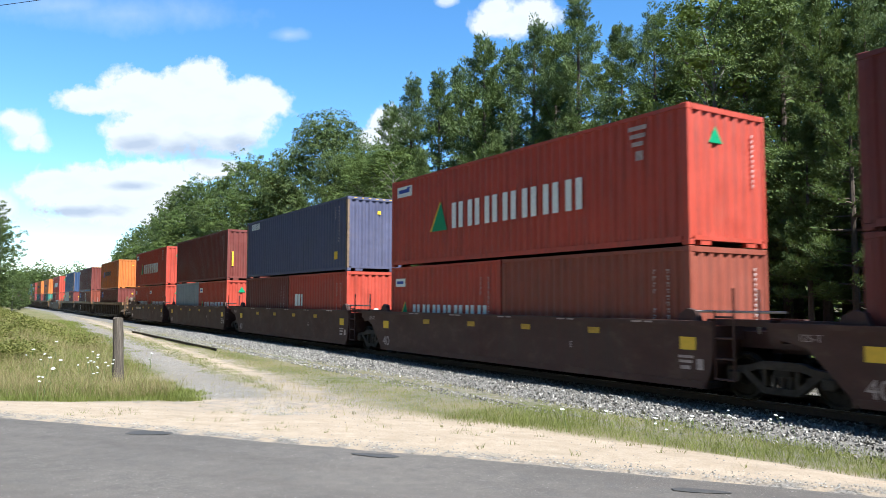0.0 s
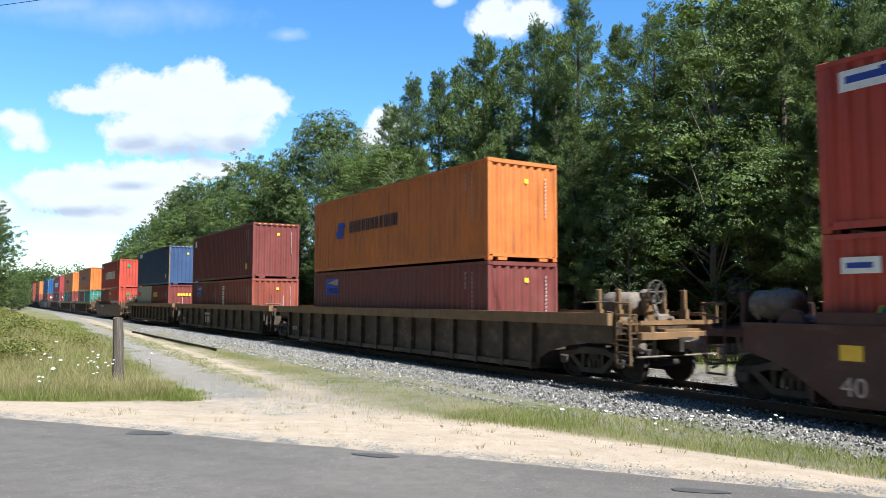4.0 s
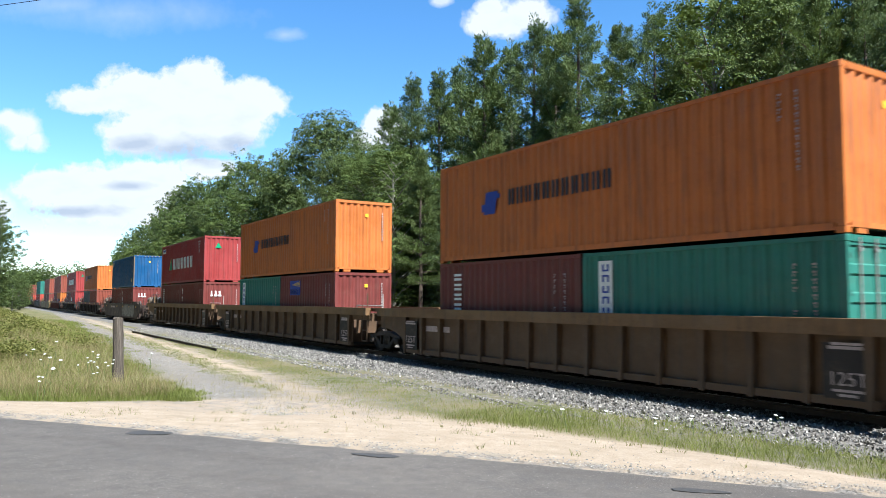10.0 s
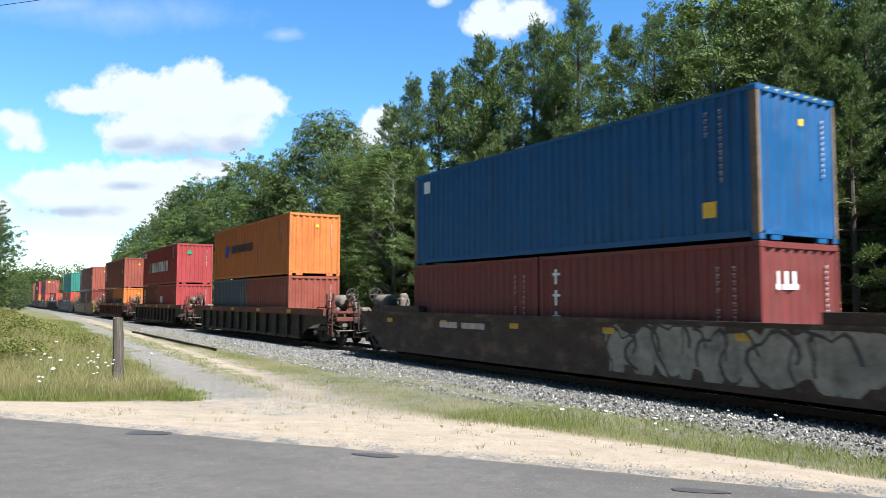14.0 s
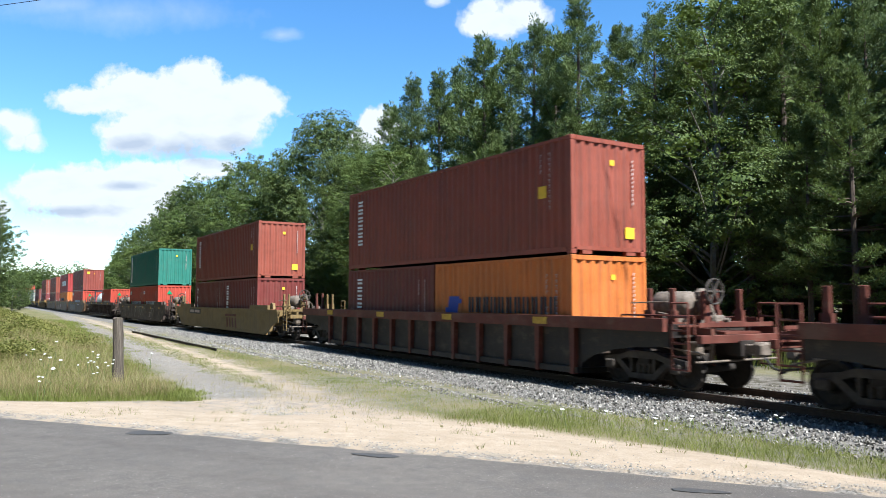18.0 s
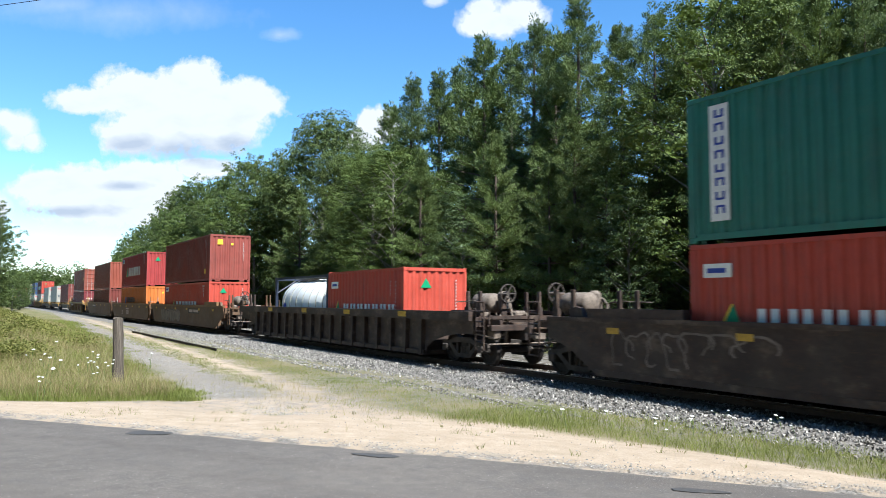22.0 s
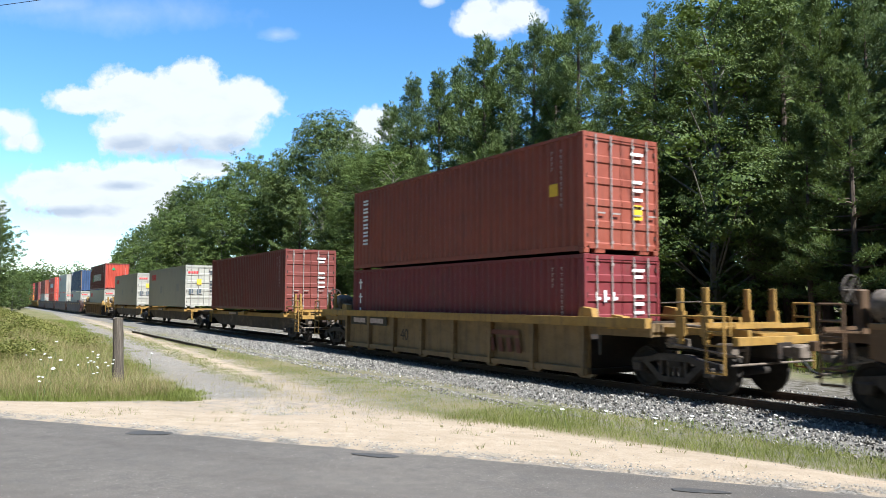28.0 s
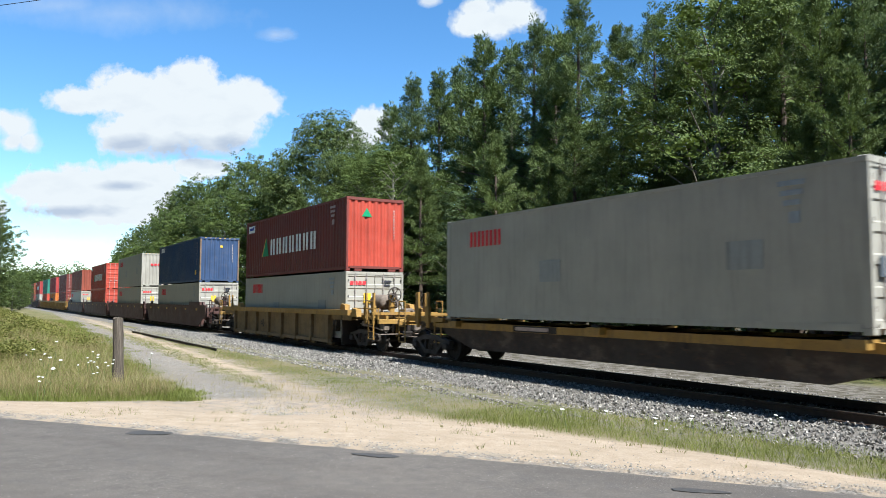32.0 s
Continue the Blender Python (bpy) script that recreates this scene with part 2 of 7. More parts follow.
def ground_mat():
    k = Nodes("ground_soil_sand_grass")
    co = k.coords()
    sep = k.n("SeparateXYZ")
    k.link(co, sep.inputs[0])
    X, Y = sep.outputs[0], sep.outputs[1]
    d = k.math("ADD", k.math("MULTIPLY", X, ROAD_N.x), k.math("MULTIPLY", Y, ROAD_N.y))
    d = k.math("SUBTRACT", d, ROAD_A.x * ROAD_N.x + ROAD_A.y * ROAD_N.y)
    n1 = k.noise(co, 0.5, 5, 0.6)
    n2 = k.noise(co, 3.0, 5, 0.65)
    n3 = k.noise(co, 30.0, 4, 0.7)
    wob = k.math("ADD", k.math("MULTIPLY", k.math("SUBTRACT", n1, 0.5), 3.2), k.math("MULTIPLY", k.math("SUBTRACT", n2, 0.5), 1.4))
    grass = k.mix(k.ramp(n2, 0.3, 0.7), (0.0602, 0.0731, 0.0189), (0.129, 0.125, 0.0473))
    grass = k.mix(k.ramp(n1, 0.35, 0.65), grass, (0.189, 0.159, 0.086))
    sand = k.mix(k.ramp(n2, 0.3, 0.72), (0.35, 0.27, 0.193), (0.455, 0.362, 0.272))
    sand = k.mix(k.ramp(n3, 0.45, 0.8, 0.0, 0.7), sand, (0.232, 0.185, 0.138))
    rut = k.noise(k.scaled(k.spun(co, 30.0), (0.7, 1.7, 1.0)), 1.3, 7, 0.68)
    sand = k.mix(k.ramp(rut, 0.5, 0.68, 0.0, 0.6), sand, (0.27, 0.213, 0.152))
    clod = k.noise(co, 11.0, 5, 0.75)
    sand = k.mix(k.ramp(clod, 0.6, 0.72, 0.0, 0.55), sand, (0.2, 0.155, 0.112))
    grit = k.mix(k.ramp(n3, 0.35, 0.65), (0.086, 0.0774, 0.0688), (0.284, 0.254, 0.224))
    # sand of the verge along the road
    a = k.math("ADD", k.math("MULTIPLY", X, ROAD_DIR.x), k.math("MULTIPLY", Y, ROAD_DIR.y))
    a = k.math("SUBTRACT", a, ROAD_A.x * ROAD_DIR.x + ROAD_A.y * ROAD_DIR.y)
    reach = k.math("MULTIPLY", k.ramp(a, -2.2, 1.9), k.ramp(a, 14.75, 1.85))
    reach = k.math("ADD", 1.15, k.math("MULTIPLY", reach, 4.2))
    verge = k.ramp(k.math("SUBTRACT", k.math("ADD", d, k.math("MULTIPLY", wob, 0.55)), reach), -0.35, 0.3, 1.0, 0.0)
    # drive: a gravelled lane that leaves the road beside the post and runs along the track
    lane_y = k.math("ADD", Y, k.math("MULTIPLY", k.math("SUBTRACT", n1, 0.5), 0.8))
    centre = k.math("ADD", -7.0, k.math("MULTIPLY", k.math("ADD", X, 20.0), -0.052))
    off = k.math("ABSOLUTE", k.math("SUBTRACT", lane_y, centre))
    lane = k.ramp(k.math("ADD", off, k.math("MULTIPLY", k.math("SUBTRACT", n2, 0.5), 0.6)), 1.15, 1.7, 1.0, 0.0)
    lane = k.math("MULTIPLY", lane, k.ramp(X, -10.0, -13.5, 0.0, 1.0))
    track = k.ramp(k.math("ABSOLUTE", k.math("ADD", k.math("SUBTRACT", lane_y, centre), -0.6)), 0.12, 0.4, 1.0, 0.0)
    rut = k.ramp(k.math("ABSOLUTE", k.math("ADD", k.math("SUBTRACT", lane_y, centre), 0.9)), 0.45, 0.9, 1.0, 0.0)
    gravel = k.mix(k.ramp(k.noise(co, 1.1, 5, 0.7), 0.42, 0.58, 0.3, 0.95), grit, sand)
    base = k.mix(k.math("MULTIPLY", lane, k.ramp(n2, 0.4, 0.6, 0.35, 1.0)), grass, gravel)
    base = k.mix(k.math("MULTIPLY", rut, k.ramp(X, -12.5, -15.5, 0.0, 0.8)), base, grit)
    base = k.mix(k.math("MULTIPLY", track, k.ramp(X, -12.0, -16.0, 0.0, 0.75)), base, sand)
    base = k.mix(verge, base, sand)
    # washed-out gravel where drive and verge meet, and along the asphalt's edge
    base = k.mix(k.math("MULTIPLY", k.ramp(k.math("ADD", d, k.math("MULTIPLY", wob, 0.25)), 0.1, 0.35, 1.0, 0.0), k.ramp(n2, 0.42, 0.58)), base, grit)
    spill = k.math("MULTIPLY", k.ramp(X, -11.0, -13.0, 0.0, 1.0), k.ramp(X, -22.5, -18.0, 0.0, 1.0))
    base = k.mix(k.math("MULTIPLY", k.math("MULTIPLY", spill, k.ramp(k.math("ADD", d, k.math("MULTIPLY", wob, 0.9)), 2.2, 3.4)), k.ramp(n2, 0.42, 0.66, 0.1, 0.75)), base, grit)
    # dull shoulder at the foot of the ballast
    foot = k.ramp(k.math("ABSOLUTE", k.math("ADD", k.math("ABSOLUTE", Y), -3.7)), 0.3, 1.0, 0.6, 0.0)
    base = k.mix(k.math("MULTIPLY", foot, k.ramp(n2, 0.4, 0.6)), base, grit)
    # gravelled cess beyond the ballast
    base = k.mix(k.math("MULTIPLY", k.ramp(Y, 2.5, 3.0), k.ramp(k.math("ADD", Y, k.math("MULTIPLY", wob, 0.4)), 5.2, 6.4, 1.0, 0.0)), base, k.mix(k.ramp(n2, 0.42, 0.58, 0.15, 0.85), grit, (0.05, 0.042, 0.025)))
    # unseen dark floor across the road, added to cut light bounced at the train
    base = k.mix(k.ramp(d, -6.8, -7.3), base, k.mix(n2, (0.0301, 0.0344, 0.0129), (0.0645, 0.0688, 0.0258)))
    # forest floor
    base = k.mix(k.ramp(k.math("ADD", Y, wob), 7.0, 9.0), base, k.mix(n2, (0.043, 0.0344, 0.0172), (0.0774, 0.0602, 0.0301)))
    h = k.math("ADD", k.math("MULTIPLY", n2, 0.6), k.math("MULTIPLY", n3, 0.5))
    wheel = k.noise(k.scaled(k.spun(co, 36.0), (0.5, 1.8, 1.0)), 1.5, 5, 0.65)
    h = k.math("ADD", h, k.math("MULTIPLY", wheel, 0.35))
    k.bump(h, 1.0, 0.06)
    return k.done(base, 0.95, 0, 0.15)


def build_ground():
    fine_x = np.arange(-70, 12.01, 0.25)
    fine_y = np.arange(-13.5, 9.01, 0.25)
    xs = np.concatenate([[-2600, -1400, -800, -500], np.arange(-400, -70, 4.0), fine_x, [16, 24, 40, 80, 200, 600, 1400, 2600]])
    ys = np.concatenate([[-2600, -1200, -500, -200, -90, -50, -30, -20, -16], fine_y, [10, 12, 15, 20, 30, 50, 90, 200, 500, 1200, 2600]])
    gx, gy = np.meshgrid(xs, ys, indexing="ij")
    gz = ground_z(gx, gy)
    far = (np.abs(gx) > 150) | (np.abs(gy) > 40)
    gz = np.where(far & (gy > 0), -0.27, gz)
    verts = np.stack([gx, gy, gz], -1).reshape(-1, 3)
    nx, ny = len(xs), len(ys)
    i, j = np.meshgrid(np.arange(nx - 1), np.arange(ny - 1), indexing="ij")
    a = (i * ny + j).ravel()
    faces = np.stack([a, a + ny, a + ny + 1, a + 1], -1)
    tagged(new("ground", fast_mesh("ground", verts, faces, ground_mat(), True)), "meadow ground with sandy verge and gravelled drive", "ground", kind="structure")


def asphalt_mat():
    k = Nodes("old_asphalt")
    co = k.coords()
    n1, n2, n3 = k.noise(co, 0.35, 5, 0.6), k.noise(co, 4.0, 5, 0.6), k.noise(co, 70.0, 4, 0.85)
    n4 = k.noise(co, 38.0, 2, 0.5)
    base = k.mix(k.ramp(n1, 0.35, 0.65), (0.088, 0.075, 0.065), (0.123, 0.105, 0.09))
    base = k.mix(k.ramp(n2, 0.45, 0.75, 0, 0.5), base, (0.0774, 0.0722, 0.0688))
    base = k.mix(k.ramp(n3, 0.56, 0.7, 0, 0.6), base, (0.35, 0.325, 0.3))
    base = k.mix(k.ramp(n3, 0.47, 0.34, 0, 0.75), base, (0.034, 0.033, 0.032))
    base = k.mix(k.ramp(n4, 0.68, 0.73, 0, 0.6), base, (0.43, 0.396, 0.361))
    lane = k.noise(k.scaled(k.spun(co, 36.0), (0.12, 1.6, 1.0)), 1.2, 4, 0.6)
    base = k.mix(k.ramp(lane, 0.45, 0.65, 0.0, 0.4), base, (0.08, 0.067, 0.057))
    k.bump(n3, 0.5, 0.01)
    return k.done(base, k.ramp(n2, 0.3, 0.7, 0.7, 0.9), 0, 0.35)


def build_road():
    rnd = np.random.RandomState(5)
    m = asphalt_mat()
    n = 900
    along = np.linspace(-260, 260, n)
    edge = 0.05 * wave(along, along * 0, 1.4, 8) + 0.03 * wave(along, along * 0, 7.0, 9) + rnd.uniform(-0.02, 0.02, n)
    cols = [edge - 0.0, edge - 0.25, np.full(n, -2.4), np.full(n, -3.4), np.full(n, -4.6), np.full(n, -6.9)]
    hs = [-0.03, 0.012, 0.035, 0.045, 0.035, -0.03]
    verts = []
    for c, h in zip(cols, hs):
        verts.append(np.stack([ROAD_A.x + ROAD_DIR.x * along + ROAD_N.x * c, ROAD_A.y + ROAD_DIR.y * along + ROAD_N.y * c, np.full(n, h)], -1))
    verts = np.stack(verts, 1).reshape(-1, 3)
    k = len(cols)
    keep = []
    for i in range(n - 1):
        s = ROAD_A.y + ROAD_DIR.y * along[i]
        if s > -3.2:
            break
        for j in range(k - 1):
            a = i * k + j
            keep.append((a, a + 1, a + k + 1, a + k))
    tagged(new("road", fast_mesh("road", verts, np.array(keep), m, True)), "worn grey asphalt country road with sandy edge", "road", kind="structure")
    # tar patches
    tar = plain("fresh_tar", (0.05, 0.047, 0.045), 0.75, 0, 0.3, 20)
    for (x, y, l, w, turn) in ((-10.58, -10.85, 0.62, 0.3, 52), (-7.71, -8.92, 0.58, 0.17, 40), (-4.72, -7.08, 0.54, 0.14, 42)):
        s = Shape()
        pts = []
        for i in range(18):
            a = 2 * math.pi * i / 18
            r = 1 + 0.12 * math.sin(3 * a + x) + 0.06 * math.sin(7 * a)
            pts.append((math.cos(a) * l / 2 * r, math.sin(a) * w / 2 * r))
        s.add([(px, py, 0.0) for px, py in pts] + [(px * 0.97, py * 0.95, 0.003) for px, py in pts],
              [tuple(range(18, 36))] + [(i, (i + 1) % 18, 18 + (i + 1) % 18, 18 + i) for i in range(18)])
        ob = tagged(new("tar_patch", s.mesh("tar_patch", tar)), "dark tar patch on the grey asphalt road", "road patch", "tar patches")
        dd = road_dist(x, y)
        ob.matrix_world = pose(x, y, 0.02 + 0.012 * min(1, max(0, -dd - 0.3)), 0, 0, turn)


# ---- track ----
def rail_outline():
    return [(-0.075, -0.17), (0.075, -0.17), (0.075, -0.158), (0.012, -0.14), (0.012, -0.045), (0.036, -0.032), (0.034, -0.004), (0.02, 0.0),
            (-0.02, 0.0), (-0.034, -0.004), (-0.036, -0.032), (-0.012, -0.045), (-0.012, -0.14), (-0.075, -0.158)]


def build_track():
    rust = plain("rusty_rail", (0.06, 0.036, 0.025), 0.7, 0.3, 0.3)
    wood = plain("creosoted_tie", (0.07, 0.055, 0.045), 0.9, 0, 0.35)
    for y in (-0.7525, 0.7525):
        s = Shape()
        o = rail_outline()
        n = len(o)
        xs = [-900, -60, -20, 0, 60, 300]
        for x in xs:
            s.v += [(x, y + a, b) for a, b in o]
        for k in range(len(xs) - 1):
            s.f += [(k * n + i, k * n + (i + 1) % n, (k + 1) * n + (i + 1) % n, (k + 1) * n + i) for i in range(n)]
        ob = tagged(new("rail", s.mesh("rail", rust)), "rusty steel running rail with polished head", "rail", "running rails", "structure")
        top = Shape().box(-300, y, 0.001, 1200, 0.045, 0.002)
        part("rail_head", top.mesh("rail_head", STEEL), ob, "bright worn rail head")
    # ties, each a piece of its own near the camera
    bed = tagged(new("track_bed", ballast_bed()), "grey crushed-stone ballast bed of the railway", "ballast", kind="structure")
    tie = Shape().box(0, 0, -0.255, 0.22, 2.6, 0.17, 0.012).mesh("tie", wood)
    for i in range(110):
        part("tie", tie, bed, "", (6 - i * 0.53, 0.03 * math.sin(i * 2.3), 0))
    build_stones(bed)


def stone_mat():
    k = Nodes("ballast_stone")
    r = k.n("NewGeometry").outputs["Random Per Island"]
    c = k.mix(k.ramp(r, 0, 1), (0.09, 0.084, 0.078), (0.37, 0.345, 0.315))
    c = k.mix(k.ramp(r, 0.88, 0.92), c, (0.447, 0.413, 0.37))
    c = k.mix(k.math("MULTIPLY", k.ramp(k.noise(k.coords(), 25, 3), 0.4, 0.7), 0.5), c, (0.172, 0.155, 0.138))
    return k.done(c, 0.85, 0, 0.3)


def bed_z(y):
    a = np.abs(y)
    return np.where(a < 1.75, -0.165, np.where(a < 3.6, -0.165 - (a - 1.75) * 0.085, -0.33))


def ballast_bed():
    k = Nodes("ballast_fines")
    co = k.coords()
    v = k.n("TexVoronoi")
    k.link(co, v.inputs["Vector"])
    v.inputs["Scale"].default_value = 18.0
    c = k.mix(v.outputs["Color"], (0.0516, 0.0464, 0.0421), (0.189, 0.172, 0.155))
    c = k.mix(0.55, c, k.mix(k.noise(co, 2.0, 5), (0.13, 0.118, 0.106), (0.25, 0.227, 0.205)))
    k.bump(v.outputs["Distance"], 0.8, 0.05)
    m = k.done(c, 0.9, 0, 0.25)
    xs = np.concatenate([[-900, -400], np.arange(-200, 12, 0.5), [60, 300]])
    ys = np.array([-3.9, -3.5, -3.0, -2.4, -1.75, -1.2, 0, 1.2, 1.75, 2.4, 3.0, 3.5, 3.9])
    gx, gy = np.meshgrid(xs, ys, indexing="ij")
    gz = bed_z(gy) - 0.015 + 0.02 * wave(gx, gy, 2.2, 4)
    gz = np.where(np.abs(gy) > 3.8, -0.42, gz)
    gy = gy + 0.12 * wave(gx, gy, 1.1, 6) * (np.abs(gy) > 2.8)
    n = len(ys)
    i, j = np.meshgrid(np.arange(len(xs) - 1), np.arange(n - 1), indexing="ij")
    a = (i * n + j).ravel()
    return fast_mesh("track_bed", np.stack([gx, gy, gz], -1).reshape(-1, 3), np.stack([a, a + n, a + n + 1, a + 1], -1), m, True)


def toe_y(x):
    """Where the ballast ends and the grass of the verge begins."""
    return np.interp(x, (-24, -13, -10.3, -8.1, -5.5), (-3.9, -4.0, -3.75, -3.0, -2.6)) + 0.3 * wave(x, x * 0, 0.6, 22)


def build_stones(bed):
    rnd = np.random.RandomState(11)
    chip_v = np.array([(1, 0, -0.5), (-0.5, 0.87, -0.5), (-0.5, -0.87, -0.5), (0, 0, 1.1), (0.5, 0.6, 0.4)], float)
    chip_f = np.array([(0, 4, 3), (0, 1, 4), (4, 1, 3), (1, 2, 3), (2, 0, 3)])
    n = 78000
    x = 3 - 60 * rnd.rand(n) ** 1.25
    y = -4.15 + 6.3 * rnd.rand(n) ** 1.25
    far = rnd.rand(n) < 0.05
    y = np.where(far, rnd.uniform(1.0, 3.7, n), y)
    toe = toe_y(x)
    keep = (y > toe + 0.15) | ((y > toe - 0.5) & (rnd.rand(n) < 0.3))
    x, y = x[keep], y[keep]
    n = len(x)
    r = rnd.uniform(0.016, 0.034, n) * np.where(x < -20, 1.3, 1.0)
    z = np.where(np.abs(y) < 3.6, bed_z(y), ground_z(x, y)) + r * 0.35
    v = chip_v[None] * rnd.uniform(0.6, 1.3, (n, 5, 1))
    q = rnd.normal(size=(n, 4))
    q /= np.linalg.norm(q, axis=1, keepdims=True)
    w, a, b, c = q.T
    R = np.stack([np.stack([1 - 2 * (b * b + c * c), 2 * (a * b - c * w), 2 * (a * c + b * w)], -1),
                  np.stack([2 * (a * b + c * w), 1 - 2 * (a * a + c * c), 2 * (b * c - a * w)], -1),
                  np.stack([2 * (a * c - b * w), 2 * (b * c + a * w), 1 - 2 * (a * a + b * b)], -1)], 1)
    v = np.einsum("nij,nkj->nki", R, v) * r[:, None, None]
    v += np.stack([x, y, z], -1)[:, None]
    f = chip_f[None] + (np.arange(n) * 5)[:, None, None]
    tagged(part("ballast_stones", fast_mesh("ballast_stones", v.reshape(-1, 3), f.reshape(-1, 3), stone_mat()), bed, "loose grey crushed stones"), kind="stuff")


def build_pebbles():
    """Loose grit along the asphalt's edge and small clods on the sand."""
    rnd = np.random.RandomState(19)
    n = 5000
    along = rnd.uniform(-8, 15, n)
    off = np.where(rnd.rand(n) < 0.75, np.abs(rnd.normal(0.02, 0.2, n)), rnd.uniform(0.0, 4.6, n))
    off = np.where(rnd.rand(n) < 0.08, rnd.uniform(-3.0, 0.0, n), off)
    x = ROAD_A.x + ROAD_DIR.x * along + ROAD_N.x * off
    y = ROAD_A.y + ROAD_DIR.y * along + ROAD_N.y * off
    keep = y < -3.9
    x, y, off = x[keep], y[keep], off[keep]
    n = len(x)
    r = rnd.uniform(0.005, 0.015, n) * np.where(off < -0.1, 0.6, 1)
    z = np.where(off < -0.1, 0.012 + 0.01 * np.clip(-off, 0, 2), ground_z(x, y)) + r * 0.3
    base = np.array([(1, 0, 0), (-1, 0, 0), (0, 1, 0), (0, -1, 0), (0, 0, 0.8)], float)
    v = base[None] * rnd.uniform(0.6, 1.2, (n, 5, 1)) * r[:, None, None]
    a = rnd.uniform(0, 6.28, n)
    vx = v[..., 0] * np.cos(a)[:, None] - v[..., 1] * np.sin(a)[:, None]
    vy = v[..., 0] * np.sin(a)[:, None] + v[..., 1] * np.cos(a)[:, None]
    v = np.stack([vx, vy, v[..., 2]], -1) + np.stack([x, y, z], -1)[:, None]
    f = np.array([(0, 2, 4), (2, 1, 4), (1, 3, 4), (3, 0, 4)])[None] + (np.arange(n) * 5)[:, None, None]
    tagged(new("pebbles", fast_mesh("pebbles", v.reshape(-1, 3), f.reshape(-1, 3), stone_mat())), "loose grey grit along the road's sandy edge", "gravel", kind="stuff")


def build_drive_gravel():
    """Small stones lying loose on the drive, thinner towards its edges."""
    rnd = np.random.RandomState(29)
    n = 7000
    x = -12.5 - 28 * rnd.rand(n) ** 1.3
    y = -7.0 - 0.052 * (x + 20) - 0.85 + rnd.normal(0, 0.4, n)
    keep = (wave(x, y, 1.2, 61) > -0.3) & (road_dist(x, y) > 1.2) & (y < -4.6)
    x, y = x[keep], y[keep]
    n = len(x)
    r = rnd.uniform(0.007, 0.016, n)
    base = np.array([(1, 0, 0), (-1, 0, 0), (0, 1, 0), (0, -1, 0), (0, 0, 0.7)], float)
    v = base[None] * rnd.uniform(0.6, 1.3, (n, 5, 1)) * r[:, None, None]
    v = v + np.stack([x, y, ground_z(x, y)], -1)[:, None]
    f = np.array([(0, 2, 4), (2, 1, 4), (1, 3, 4), (3, 0, 4)])[None] + (np.arange(n) * 5)[:, None, None]
    tagged(new("drive_gravel", fast_mesh("drive_gravel", v.reshape(-1, 3), f.reshape(-1, 3), stone_mat())), "loose grey gravel on the drive beside the track", "gravel", kind="stuff")


# ---- post, loose rail, wire ----
def build_post():
    k = Nodes("weathered_post_wood")
    co = k.coords()
    grain = k.noise(k.scaled(co, (22, 22, 1.2)), 1.5, 6, 0.7)
    crack = k.noise(k.scaled(co, (40, 40, 1.0)), 1.2, 3, 0.6)
    c = k.mix(k.ramp(grain, 0.3, 0.7), (0.036, 0.029, 0.024), (0.165, 0.135, 0.108))
    c = k.mix(k.ramp(crack, 0.62, 0.7), c, (0.035, 0.03, 0.025))
    k.bump(grain, 0.7, 0.02)
    m = k.done(c, 0.9, 0, 0.2)
    s = Shape()
    rnd = random.Random(4)
    n, rows = 14, 9
    for j in range(rows):
        h = -0.3 + 1.66 * j / (rows - 1)
        for i in range(n):
            a = 2 * math.pi * i / n
            r = 0.135 - 0.02 * j / rows + rnd.uniform(-0.006, 0.006)
            top = 0.02 * math.sin(a * 2 + 1) if j == rows - 1 else 0
            s.v.append((math.cos(a) * r - 0.02 * j / rows, math.sin(a) * r - 0.05 * j / rows, h + top))
    for j in range(rows - 1):
        s.f += [(j * n + i, j * n + (i + 1) % n, (j + 1) * n + (i + 1) % n, (j + 1) * n + i) for i in range(n)]
    s.f.append(tuple((rows - 1) * n + i for i in range(n)))
    ob = tagged(new("fence_post", s.mesh("fence_post", m)), "weathered grey wooden post standing in the grass", "post")
    ob.location = (-19.55, -9.88, -0.02)


def build_loose_rail():
    rust = plain("dark_rusty_steel", (0.045, 0.035, 0.03), 0.85, 0.2, 0.3)
    s = Shape()
    o = rail_outline()
    n = len(o)
    for k in range(9):
        x = -49.1 + 19.3 * k / 8
        y = -4.66 - 0.08 * k / 8
        s.v += [(x, y + a, b * 0.75) for a, b in o]
    for k in range(8):
        s.f += [(k * n + i, k * n + (i + 1) % n, (k + 1) * n + (i + 1) % n, (k + 1) * n + i) for i in range(n)]
    s.f += [tuple(range(n)), tuple(range(8 * n, 9 * n))]
    ob = tagged(new("loose_rail", s.mesh("loose_rail", rust)), "long dark rusty rail lying beside the ballast", "rail")
    ob.location.z = -0.13


def build_wire():
    a, d = Vector((-34.28, -12.48, 13.64)), Vector((3.435, 1.77, -0.5))
    pts = [a + d * t + Vector((0, 0, 0.004 * t * t)) for t in np.linspace(-7, 12, 20)]
    s = Shape().pipe(pts, 0.014, 5)
    tagged(new("overhead_wire", s.mesh("overhead_wire", RUBBER)), "thin black overhead wire across the sky", "wire")


build_ground()
build_road()
build_track()
build_pebbles()
build_drive_gravel()
build_post()
build_loose_rail()
build_wire()
